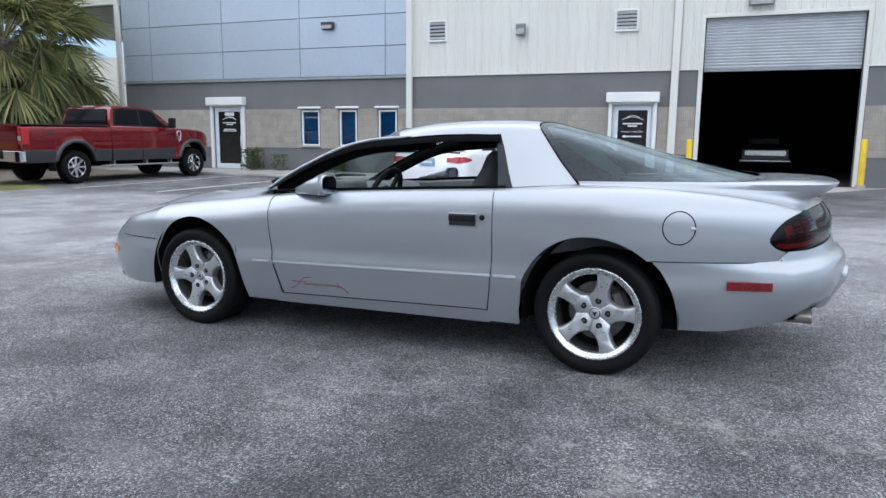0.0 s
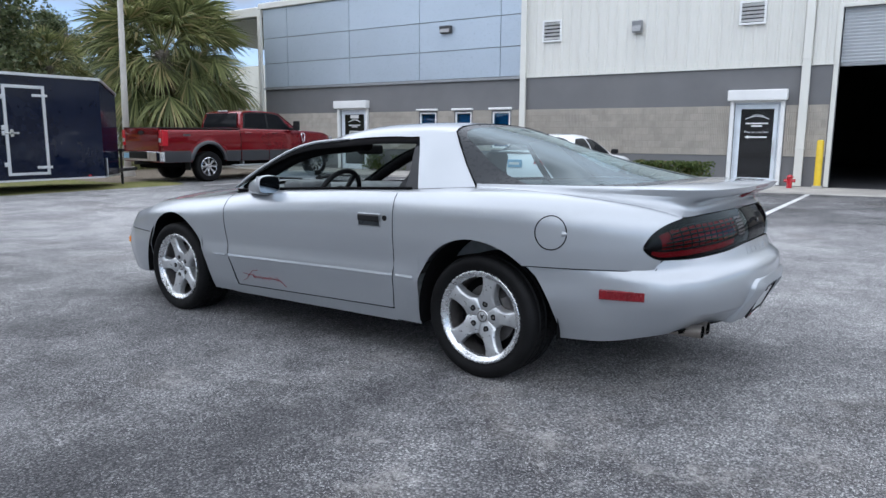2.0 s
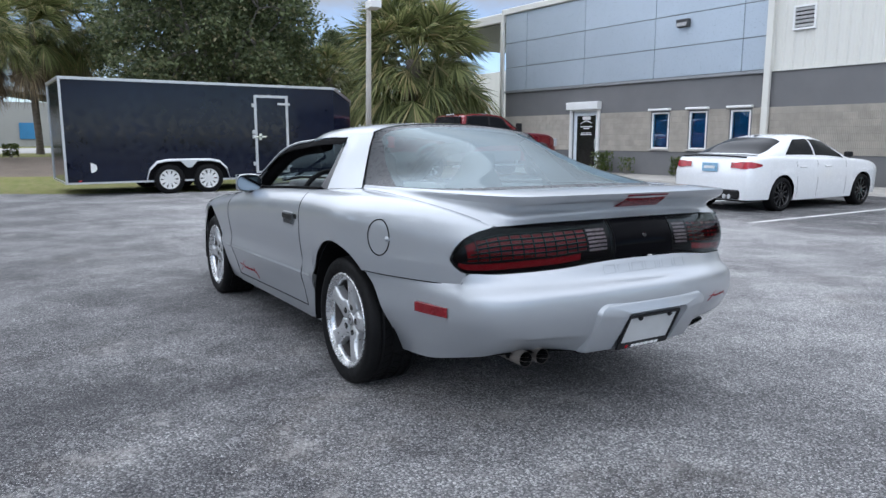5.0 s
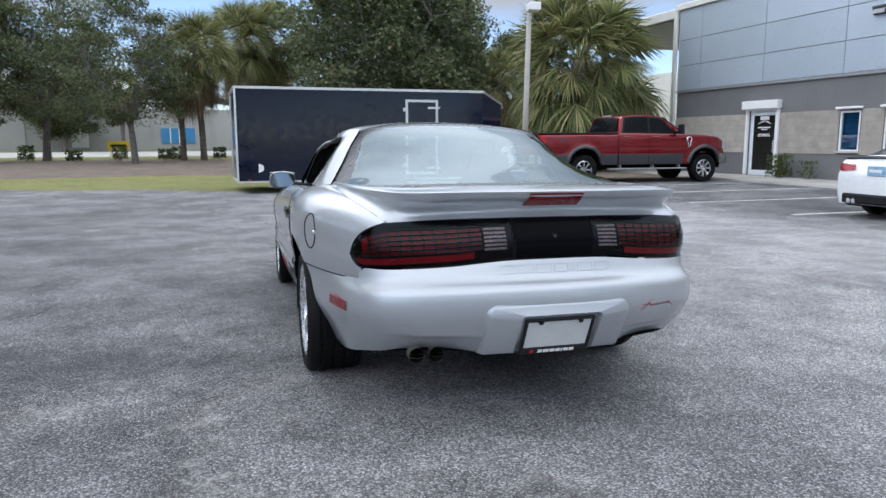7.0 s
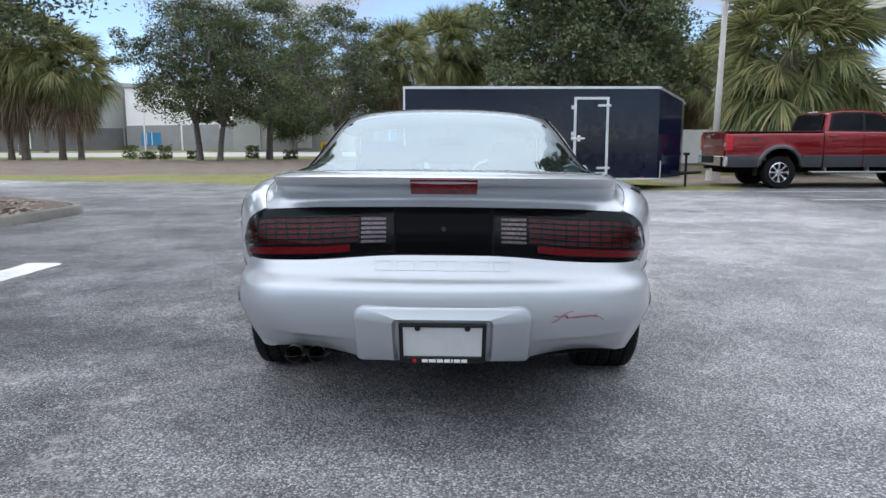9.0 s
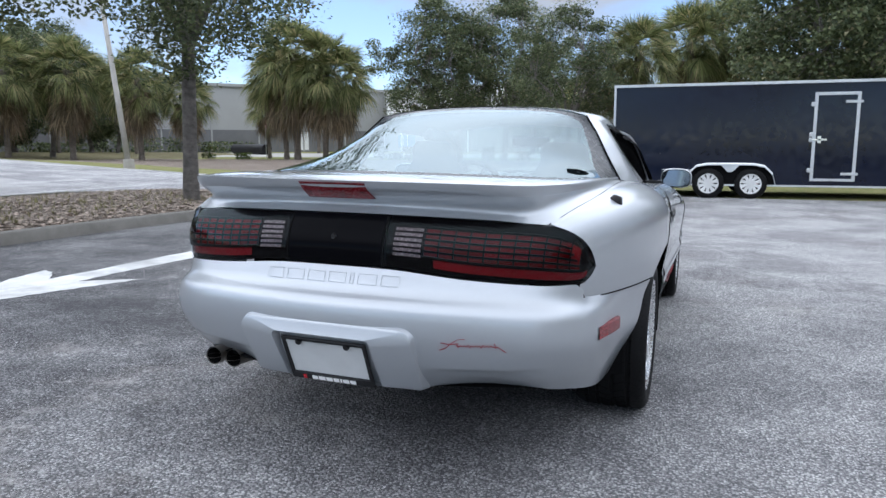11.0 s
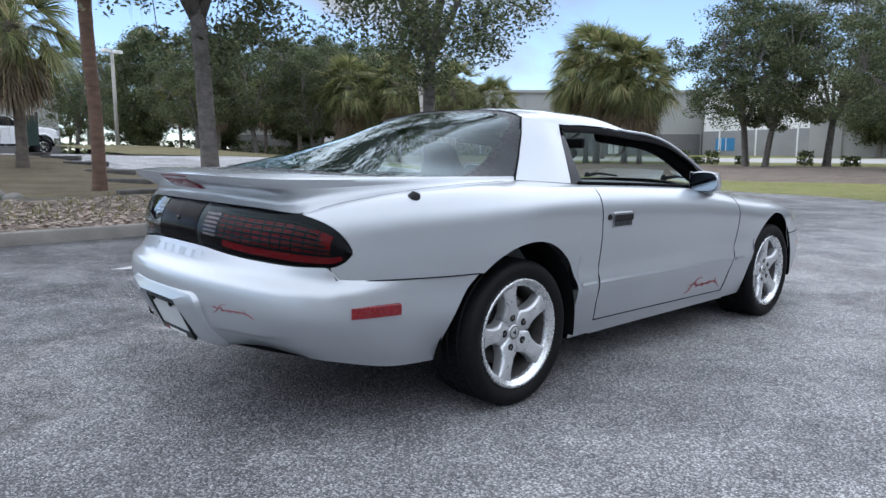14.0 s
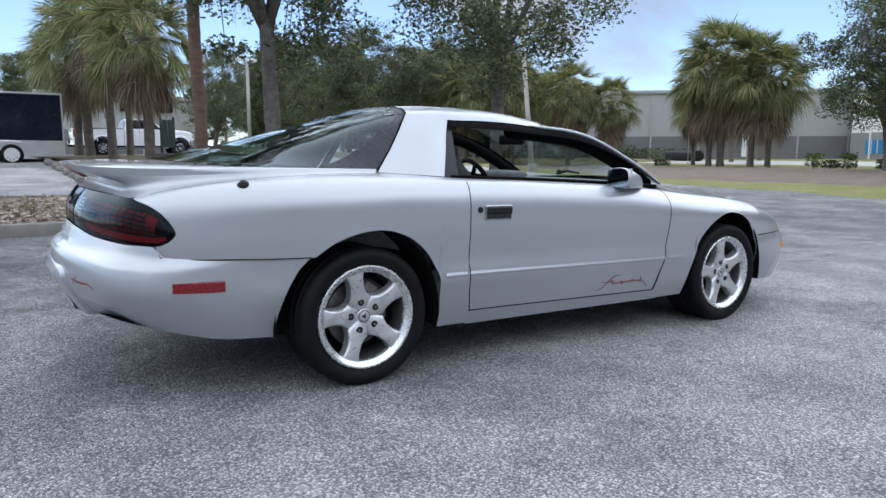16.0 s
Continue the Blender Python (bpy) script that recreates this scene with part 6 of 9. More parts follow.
box("board", (-0.7, -0.02, 0.5), (0.7, 0.02, 1.1), M_YELLOW, yard)
for x in (-0.5, 0.5):
    box("leg", (x - 0.03, -0.02, -0.02), (x + 0.03, 0.02, 0.52), M_ALU, yard)
box("word_bar", (-0.5, 0.022, 0.72), (0.5, 0.026, 0.88), M_BLACK, yard)


# ---- far buildings ----
M_FARWHITE = surface("pale_warehouse_sheeting", (0.82, 0.82, 0.81), 0.6, vary=0.04, scale=0.3, fine=4, relief=0)
M_FARGREY = surface("grey_warehouse_sheeting", (0.36, 0.36, 0.35), 0.6, vary=0.05, scale=0.3, fine=4, relief=0)
M_FARPLINTH = surface("mid_grey_plinth_paint", (0.27, 0.27, 0.275), 0.7, vary=0.08, scale=0.5, fine=6, relief=0)
M_FARBLUE = surface("blue_window_frames", (0.05, 0.22, 0.45), 0.5, vary=0.1, scale=1)


def warehouse(name, cx, cy, yaw, w, d, h, mat, label, base=None, openings=(), ridge=0.0):
    """A plain shed, its long front towards local -y; openings: (x, z, w, h, material)."""
    z = ground_z(cx, cy) - 0.3
    b = empty(name, pose(cx, cy, z, 0, 0, yaw), label=label, category="warehouse")
    bm = bmesh.new()
    add_box(bm, (-w / 2, 0, 0), (w / 2, d, h), 0)
    part("wall", bm, mat, b)
    bm = bmesh.new()
    pts = [(-w / 2 - 0.3, h), (0, h + ridge), (w / 2 + 0.3, h)]
    add_grid(bm, [[(x, y, z_ + 0.02) for x, z_ in pts] for y in (-0.3, d + 0.3)])
    add_grid(bm, [[(x, -0.3, z_ + 0.02) for x, z_ in pts], [(x, -0.3, z_ - 0.35) for x, z_ in pts]])
    part("roof", bm, M_FARGREY, b)
    if base:
        box("plinth", (-w / 2 - 0.06, -0.06, 0), (w / 2 + 0.06, 0.1, base[0]), base[1], b)
        box("plinth", (w / 2 - 0.1, -0.05, 0), (w / 2 + 0.06, d, base[0]), base[1], b)
        box("plinth", (-w / 2 - 0.06, -0.05, 0), (-w / 2 + 0.1, d, base[0]), base[1], b)
    for x in np.arange(-w / 2 + 3, w / 2 - 2, 6.0):
        box("downpipe", (x - 0.1, -0.15, 0), (x + 0.1, -0.02, h), mat, b)
    for x, zz, ww, hh, mt in openings:
        wdw = box("window", (x - ww / 2, -0.12, zz), (x + ww / 2, -0.04, zz + hh), mt, b)
        if ww > 1.2:
            for k in range(1, int(ww / 0.9)):
                box("mullion", (x - ww / 2 + 0.9 * k - 0.05, -0.16, zz), (x - ww / 2 + 0.9 * k + 0.05, -0.122, zz + hh), M_WHITE, wdw)
    return b


warehouse("warehouse", -84.8, -26.7, 66, 24, 26, 8.6, M_FARWHITE, "tall white metal warehouse with grey plinth across the street", (3.4, M_FARPLINTH), [(-8, 0.9, 3.2, 1.6, M_FARBLUE)])
warehouse("warehouse", -78, -4, 92, 34, 18, 4.6, M_FARGREY, "low grey building with blue framed windows across the street", None, [(0.5, 1.0, 3.4, 1.6, M_FARBLUE), (7, 1.0, 1.4, 1.6, M_FARBLUE), (-9, 0.6, 1.6, 2.2, M_WHITE)], 2.2)
warehouse("warehouse", -69.3, -59.2, 137, 66, 20, 9.0, M_FARGREY, "long grey metal warehouse with dark base behind the row of trees", (3.2, M_DARKWALL), [(-7, 0.8, 1.6, 2.4, M_BLACK), (-20, 0.6, 1.4, 2.4, M_WHITE), (18, 0.6, 1.4, 2.4, M_WHITE)])
warehouse("office", -13.6, -69.5, 186, 15, 12, 6.0, M_FARGREY, "grey two-storey office with flat canopy beyond the south lot", (2.6, M_DARKWALL), [(-2, 1.0, 5, 1.4, M_AUTOGLASS), (2, 4.4, 5, 1.5, M_AUTOGLASS)])
# canopy off the west end of the workshop
can = empty("canopy", label="flat metal canopy on posts at the end of the workshop", category="canopy")
box("roof", (-30.5, WALL_Y - 0.1, 6.15), (X_W - 0.25, WALL_Y + 12, 6.55), M_SIDING, can, 0.03)
# grey slab: the shading of the soffit put into its colour
box("soffit_shade_slab", (-30.4, WALL_Y, 6.10), (X_W - 0.26, WALL_Y + 11.9, 6.148), M_GREYMETAL, can)
for x, y in ((-30.0, WALL_Y + 0.4), (-26.2, WALL_Y + 0.4), (-30.0, WALL_Y + 11)):
    box("post", (x - 0.12, y - 0.12, -0.2), (x + 0.12, y + 0.12, 6.12), M_SIDING, can, 0.02)
box("back_wall", (-44.0, WALL_Y + 11.4, -0.2), (X_W - 0.3, WALL_Y + 11.6, 5.7), M_SIDING, can)
fen = empty("fence", label="white boundary fence beyond the pickup", category="fence")
for k in range(12):
    x, y = -33.0 + 0.35 * k, 10.2 + 1.8 * k
    bm = bmesh.new()
    add_box(bm, (-0.92, -0.03, 0.05), (0.92, 0.03, 1.75), 0.01, pose(x, y, ground_z(x, y), 0, 0, 79))
    part("fence_panel", bm, M_WHITE, fen)
    bm = bmesh.new()
    add_box(bm, (-0.05, -0.05, -0.05), (0.05, 0.05, 1.85), 0.01, pose(x - 0.17, y - 0.9, ground_z(x, y), 0, 0, 79))
    part("fence_post", bm, M_WHITE, fen)


# ---- trees ----
def leaf_material(name, dark, light, dry, dry_amount=0.12, through=0.25):
    m, n, l, b = material(name)
    g = n.new("ShaderNodeNewGeometry")
    c = mixcol(n, l, g.outputs["Random Per Island"], dark, light)
    v = coords(n, l)
    big = noise_tex(n, l, 0.55, 3, 0.6, v, 0.35, 0.7)
    c = mixcol(n, l, big, c, mixcol(n, l, 1.0, c, (0.62, 0.66, 0.60), "MULTIPLY"))
    pk = n.new("ShaderNodeMath")
    pk.operation = "GREATER_THAN"
    pk.inputs[1].default_value = 1 - dry_amount
    fr = n.new("ShaderNodeMath")
    fr.operation = "FRACT"
    mu = n.new("ShaderNodeMath")
    mu.operation = "MULTIPLY"
    mu.inputs[1].default_value = 17.3
    l.new(g.outputs["Random Per Island"], mu.inputs[0])
    l.new(mu.outputs[0], fr.inputs[0])
    l.new(fr.outputs[0], pk.inputs[0])
    c = mixcol(n, l, pk.outputs[0], c, dry)
    l.new(c, b.inputs["Base Color"])
    b.inputs["Roughness"].default_value = 0.55
    b.inputs["Specular IOR Level"].default_value = 0.35
    tr = n.new("ShaderNodeBsdfTranslucent")
    l.new(c, tr.inputs[0])
    mx = n.new("ShaderNodeMixShader")
    mx.inputs[0].default_value = through
    l.new(b.outputs[0], mx.inputs[1])
    l.new(tr.outputs[0], mx.inputs[2])
    l.new(mx.outputs[0], n["Material Output"].inputs[0])
    return m


M_OAKLEAF = leaf_material("oak_leaves", (0.042, 0.060, 0.030), (0.215, 0.248, 0.120), (0.28, 0.26, 0.15), 0.07, 0.36)
M_PALMLEAF = leaf_material("palm_fronds", (0.060, 0.080, 0.030), (0.360, 0.375, 0.155), (0.42, 0.36, 0.18), 0.12, 0.42)
M_DEADPALM = leaf_material("dead_palm_fronds", (0.11, 0.08, 0.05), (0.27, 0.20, 0.125), (0.34, 0.26, 0.16), 0.2, 0.1)
M_BUSHLEAF = leaf_material("bush_leaves", (0.045, 0.075, 0.018), (0.13, 0.165, 0.045), (0.16, 0.13, 0.05), 0.08)
M_BARK = surface("oak_bark", (0.20, 0.182, 0.165), 0.95, vary=0.4, scale=5, fine=22, relief=1.0, dist=0.03, stretch=(1.6, 1.6, 2.2))
M_PALMBARK = surface("palm_bark", (0.175, 0.15, 0.125), 0.95, vary=0.3, scale=3, fine=18, relief=1.0, dist=0.03, stretch=(1, 1, 3))
M_PALMRED = surface("reddish_palm_bark", (0.20, 0.125, 0.09), 0.95, vary=0.3, scale=3, fine=18, relief=1.0, dist=0.03, stretch=(1, 1, 3))


def leaves(name, centres, size, mat, rg, long=1.7, up=0.35, sides=4):
    """Many small pointed leaves about the given places."""
    n = len(centres)
    a = rg.normal(size=(n, 3))
    a[:, 2] *= 0.6
    a /= np.linalg.norm(a, axis=1)[:, None]
    nrm = rg.normal(size=(n, 3)) + np.array([0, 0, up * 2])
    b = np.cross(a, nrm)
    b /= np.linalg.norm(b, axis=1)[:, None] + 1e-9
    s = size * rg.uniform(0.6, 1.25, (n, 1))
    A, B = a * s * long * 0.5, b * s * 0.5
    V = np.empty((n, sides, 3))
    if sides == 4:
        V[:, 0], V[:, 1], V[:, 2], V[:, 3] = centres - A, centres + B, centres + A, centres - B
    else:
        V[:, 0], V[:, 1], V[:, 2] = centres - A, centres + A * 0.4 + B, centres + A * 0.6 - B
    me = bpy.data.meshes.new(name)
    me.vertices.add(sides * n)
    me.vertices.foreach_set("co", V.reshape(-1))
    me.loops.add(sides * n)
    me.loops.foreach_set("vertex_index", np.arange(sides * n, dtype=np.int32))
    me.polygons.add(n)
    me.polygons.foreach_set("loop_start", np.arange(0, sides * n, sides, dtype=np.int32))
    me.update(calc_edges=True)
    me.materials.append(mat)
    return me


def oak(seed, h, clear, rad, nclump, per, leaf, trunk_r, lean=(0, 0), flat=0.75, label="", sides=4):
    """A live oak: forked trunk, limbs and a lumpy crown of small leaves. Origin at its foot."""
    rg = np.random.default_rng(seed)
    t = empty("oak_tree", label=label, category="tree")
    bm = bmesh.new()
    top = Vector((lean[0], lean[1], clear))
    add_tube(bm, [(0, 0, -0.15), (0, 0, 0.08), (lean[0] * 0.25, lean[1] * 0.25, clear * 0.35), (lean[0] * 0.6, lean[1] * 0.6, clear * 0.7), top], [trunk_r * 1.5, trunk_r * 1.15, trunk_r * 0.95, trunk_r * 0.9, trunk_r * 0.85], 12)
    cz, rz = (h + clear * 0.9) / 2 + 0.2, (h - clear * 0.75) / 2
    C = []
    for k in range(nclump):   # fuller below than a ball, with lobes
        a, w = rg.uniform(0, 2 * math.pi), rg.uniform(-1, 1)
        lobe = 0.82 + 0.16 * math.sin(3 * a + seed) + 0.10 * math.sin(5 * a + 2 * seed + 2 * w)
        r = rad * lobe * (1 - abs(w) ** (2.2 if w > 0 else 4.0)) ** 0.5 * rg.uniform(0.12, 1.0) ** 0.5
        C.append((lean[0] + r * math.cos(a), lean[1] + r * math.sin(a), cz + w * rz * (1.0 + 0.15 * math.sin(2 * a + seed))))
    C = np.array(C)
    mains = []
    for k in range(7):
        a = 2 * math.pi * (k + rg.uniform(-0.3, 0.3)) / 7
        e = Vector((lean[0] + rad * 0.62 * math.cos(a), lean[1] + rad * 0.62 * math.sin(a), cz + rz * rg.uniform(-0.15, 0.55)))
        mid = top.lerp(e, 0.45) + Vector((rg.uniform(-0.3, 0.3), rg.uniform(-0.3, 0.3), 0.3 + rg.uniform(0, 0.5)))
        add_tube(bm, [top - Vector((0, 0, 0.25)), top.lerp(mid, 0.5), mid, e], [trunk_r * 0.55, trunk_r * 0.45, trunk_r * 0.33, trunk_r * 0.12], 7)
        mains += [mid, e, mid.lerp(e, 0.5)]
    for c in C[:: max(1, nclump // 70)]:
        p = min(mains, key=lambda q: (q - Vector(c)).length)
        add_tube(bm, [p, p.lerp(Vector(c), 0.5) + Vector((0, 0, 0.15)), Vector(c)], [trunk_r * 0.13, trunk_r * 0.09, trunk_r * 0.04], 5, cap=False)
    part("trunk", bm, M_BARK, t, smooth=True)
    sp = rg.uniform(0.35, 1.0, (nclump, 1)) * rad * 0.20
    off = rg.normal(size=(nclump * per, 3))
    off *= (rg.uniform(0, 1, (nclump * per, 1)) ** 0.42 * 1.5) / np.linalg.norm(off, axis=1)[:, None]
    pts = np.repeat(C, per, axis=0) + off * np.repeat(sp, per, axis=0) * np.array([1, 1, flat * 0.8])
    ob = new("crown", leaves("crown", pts, leaf, M_OAKLEAF, rg, sides=sides, long=1.7 if sides == 3 else 2.2))
    ob.parent = t
    return t


def frond(V, F, rg, base, az, el, petiole, blade, nleaf, droop, width):
    """A fan leaf: stalk, then leaflets spread and drooping."""
    d = np.array([math.cos(az) * math.cos(el), math.sin(az) * math.cos(el), math.sin(el)])
    sde = np.array([-math.sin(az), math.cos(az), 0.0])
    upv = np.cross(sde, d)
    roll = rg.uniform(-0.95, 0.95)          # fans twist on their stalks
    sde, upv = sde * math.cos(roll) + upv * math.sin(roll), upv * math.cos(roll) - sde * math.sin(roll)
    bend = np.array([0, 0, -1.0])
    hub = base + d * petiole + bend * droop * petiole * 0.25
    o = len(V)
    w = 0.018
    V += [tuple(base - sde * w), tuple(base + sde * w), tuple(hub + sde * w), tuple(hub - sde * w)]
    F.append((o, o + 1, o + 2, o + 3))
    d2 = d + bend * droop * 0.35
    d2 /= np.linalg.norm(d2)
    for k in range(nleaf):
        a = (k / (nleaf - 1) - 0.5) * 2 * 1.35 + rg.uniform(-0.03, 0.03)
        L = blade * (0.72 + 0.28 * math.cos(a)) * rg.uniform(0.88, 1.08)
        dr = d2 * math.cos(a) + sde * math.sin(a) + upv * 0.18 * (1 - abs(a) / 1.35)
        dr /= np.linalg.norm(dr)
        start = hub + d2 * blade * 0.05
        sag = droop * rg.uniform(0.3, 1.9)
        mid = start + dr * L * 0.55 + bend * sag * L * 0.10
        tip = mid + dr * L * 0.42 + bend * (sag * L * 0.42 + 0.02)
        wv = np.cross(dr, upv + bend * -0.2)
        wv /= np.linalg.norm(wv) + 1e-9
        o = len(V)
        V += [tuple(start - wv * width * 0.35), tuple(start + wv * width * 0.35), tuple(mid + wv * width * 0.5), tuple(mid - wv * width * 0.5), tuple(tip)]
        F += [(o, o + 1, o + 2, o + 3), (o + 3, o + 2, o + 4)]


def palm(seed, h, nfrond, scale, trunk_r, dead, label, skirt=0.0, bark=None, boots=True, low=-0.9, stalk=1.0, fan=1.0, thin=1.0, loose=0.12, tier=0.15):
    """A cabbage palm with fan fronds, some dead ones hanging below. Origin at its foot."""
    rg = np.random.default_rng(seed)
    t = empty("palm_tree", label=label, category="palm tree")
    bm = bmesh.new()
    zs = list(np.arange(0, h, 0.22))
    add_tube(bm, [(0, 0, -0.15)] + [(0.03 * math.sin(z * 1.1 + seed), 0.03 * math.cos(z * 0.9), z) for z in zs] + [(0, 0, h)], [trunk_r * 1.35] + [trunk_r * (1.0 + 0.05 * (i % 2) + 0.22 * max(0, 1 - z / 0.5)) for i, z in enumerate(zs)] + [trunk_r * 0.9], 12)
    if boots:   # old leaf bases criss-crossed under the crown
        for k in range(46):
            a, z = k * 2.4, h - 1.3 * (k / 46) - 0.05
            b0 = Vector((trunk_r * math.cos(a), trunk_r * math.sin(a), z - 0.18))
            add_tube(bm, [b0, b0 + Vector((0.12 * math.cos(a), 0.12 * math.sin(a), 0.26))], [0.035, 0.018], 4)
    part("trunk", bm, bark or M_PALMBARK, t, smooth=True)
    V, F = [], []
    for k in range(nfrond):
        f = k / nfrond
        el = 1.35 - (1.35 - low) * f ** 0.9 + rg.uniform(-loose, loose)
        frond(V, F, rg, np.array([0, 0, h - tier * f]), k * 2.399 + rg.uniform(-0.2, 0.2) * loose / 0.12, el, stalk * scale * rg.uniform(0.6, 1.15), fan * scale * rg.uniform(0.85, 1.1), 38, (0.25 + 0.50 * f) / fan, 0.028 * scale * thin)
    ob = link_mesh("crown", V, F, M_PALMLEAF, t)
    V, F = [], []
    for k in range(dead):
        z = h - 0.25 - skirt * rg.random()
        frond(V, F, rg, np.array([0, 0, z]), k * 2.399, -1.0 + rg.uniform(-0.3, 0.35), scale * rg.uniform(0.4, 0.8), scale * rg.uniform(0.6, 0.95), 16, 0.9, 0.04 * scale)
    if dead:
        tagged(link_mesh("dead_fronds", V, F, M_DEADPALM, t), label="brown dead fronds hanging under the crown")
    return t


def plant(proto, used, x, y, scale=1.0, turn=0.0, dz=0.0, z=None):
    """Stands a tree at a place: the first time itself, then copies."""
    m = pose(x, y, (ground_z(x, y) if z is None else z) + dz, 0, 0, turn) @ Matrix.Scale(scale, 4)
    if not used:
        proto.matrix_world = m
        used.append(proto)
        return proto
    c = copy_thing(proto, m)
    c.scale = (scale, scale, scale)
    used.append(c)
    return c


OAK_L = "large live oak with dark green crown on the verge"
oak_a = oak(11, 10.5, 2.3, 5.0, 270, 170, 0.15, 0.27, (0.3, 0.2), label=OAK_L, sides=3)
oak_b = oak(23, 9.5, 2.6, 4.2, 170, 140, 0.14, 0.20, (-0.2, 0.3), label=OAK_L, sides=3)
oak_c = oak(37, 11.5, 2.2, 5.6, 300, 170, 0.16, 0.30, (0.1, -0.4), label=OAK_L, sides=3)
oak_d = oak(71, 9.4, 2.5, 4.3, 135, 210, 0.105, 0.20, (-0.25, 0.2), label="open-crowned oak with bare lower trunk on the verge", sides=3)
ua, ub, uc, ud = [], [], [], []
plant(oak_d, ud, -43.9, -10.0, 1.1, 20)
plant(oak_d, ud, -36.7, -4.6, 0.85, 70)
plant(oak_d, ud, -40.8, -13.6, 1.0, 200)
plant(oak_d, ud, -40.1, -12.2, 0.9, 310)
for k, (x, y) in enumerate(((-18, -57), (-24, -49), (-28, -47), (-32, -45), (-37, -42), (-35, -48))):
    plant(oak_d, ud, x, y, 0.85 + 0.1 * (k % 3), 83 * k)
# a dense stand behind the trailer
for k, (x, y, s, r) in enumerate(((-33.5, 8.0, 0.98, 120), (-38, 17.0, 0.66, 60), (-46, 10.5, 1.05, 300), (-41, 14.0, 0.72, 20), (-36.5, 11.5, 0.72, 140))):
    plant((oak_c, oak_a)[k % 2], (uc, ua)[k % 2], x, y, s, r)
# south woodland edge
for k, (x, y) in enumerate(((-52, -50), (-46, -56), (-41, -61), (-35, -66), (-29, -70), (-56, -57), (-47, -66), (-39, -72), (-32, -80), (-30, -95), (-8, -88), (-75, -14), (2, -80), (12, -74))):
    plant((oak_b, oak_c, oak_a)[k % 3], (ub, uc, ua)[k % 3], x, y, 0.88 + 0.2 * ((k * 7) % 5) / 5, 47 * k)
# two oaks on the island, nearer and finer
oak_n = oak(51, 7.6, 2.95, 2.9, 95, 300, 0.046, 0.135, (0.05, -0.10), label="young oak with slender trunk on the mulched island")
oak_f = oak(63, 7.8, 2.85, 3.3, 112, 300, 0.046, 0.13, (0.10, 0.10), label="young oak with open crown on the mulched island")
plant(oak_n, [], -2.9, -7.2, 1.0, 0, z=isle_z(-2.9, -7.2) - 0.03)
plant(oak_f, [], -7.49, -7.21, 1.0, 30, z=isle_z(-7.5, -7.2) - 0.03)

PALM_L = "cabbage palm with green fan fronds and dead leaves below"
palm_a = palm(3, 4.6, 56, 1.25, 0.17, 52, PALM_L, 0.8, low=-0.45)
palm_b = palm(7, 5.6, 54, 1.25, 0.16, 50, PALM_L, 1.0, low=-0.45)
palm_c = palm(13, 7.6, 74, 1.75, 0.20, 46, "tall cabbage palm with brown hanging fronds", 1.4, low=-0.8)
big_palm = palm(29, 4.6, 150, 1.95, 0.30, 64, "broad bushy palm with a skirt of drooping fronds beside the workshop", 1.4, low=-1.25, stalk=1.1, fan=0.92, thin=1.15, loose=0.30, tier=0.5)
palm_e = palm(17, 6.0, 66, 1.72, 0.19, 60, PALM_L, 1.5, low=-0.7, fan=0.9)
pe = []
red_palm = palm(41, 7.2, 60, 1.25, 0.145, 14, "cabbage palm with smooth reddish trunk", 0.4, M_PALMRED, False)
pa, pb, pc, pr = [], [], [], []
plant(big_palm, [], -23.5, 14.0, 1.0, 0)
plant(palm_a, pa, -25.6, 15.4, 1.08, 130)
plant(palm_a, pa, -28.5, 18.8, 0.85, 130)
plant(palm_b, pb, -40.2, -1.2, 1.12, 0)
plant(palm_b, pb, -40.4, -2.3, 1.0, 90)
plant(palm_c, pc, -49.6, 1.7, 1.05, 0)
plant(palm_c, pc, -51.2, 4.0, 1.1, 100)
plant(palm_a, pa, -33.0, 14.5, 0.95, 40)
for x, y, s, r in ((-44.9, -27.4, 1.04, 0), (-44.6, -26.2, 1.26, 100), (-44.2, -23.6, 1.10, 200), (-44.5, -22.6, 0.98, 300)):
    plant(palm_e, pe, x, y, s, r)
for x, y, s, r in ((-38.0, -35.0, 0.95, 20), (-35.5, -38.5, 1.02, 150), (-33.0, -41.5, 0.98, 250), (-40.5, -33.0, 0.80, 330)):
    plant(palm_e, pe, x, y, s, r)
plant(palm_a, pa, -47.5, -30.5, 0.9, 40)
plant(red_palm, pr, -3.9, -14.4, 1.0, 0, z=lot_z(-3.9, -14.4) + 0.10)
for k, (x, y) in enumerate(((-4.5, -22.2), (-4.2, -26.9), (-3.9, -30.0), (-6.1, -32.6), (-4.1, -34.0))):
    plant((palm_a, palm_b)[k % 2], (pa, pb)[k % 2], x, y, 0.98 + 0.05 * (k % 3), 77 * k)
for k, (x, y) in enumerate(((-50, -46), (-47, -52), (-42, -54), (-39, -57), (-37, -60), (-33, -62), (-60, -35), (-70, -38), (-30, -64), (-68, -8))):
    plant((palm_c, palm_b)[k % 2], (pc, pb)[k % 2], x, y, 0.8 + 0.08 * (k % 4) + 0.15 * (k % 2), 61 * k)


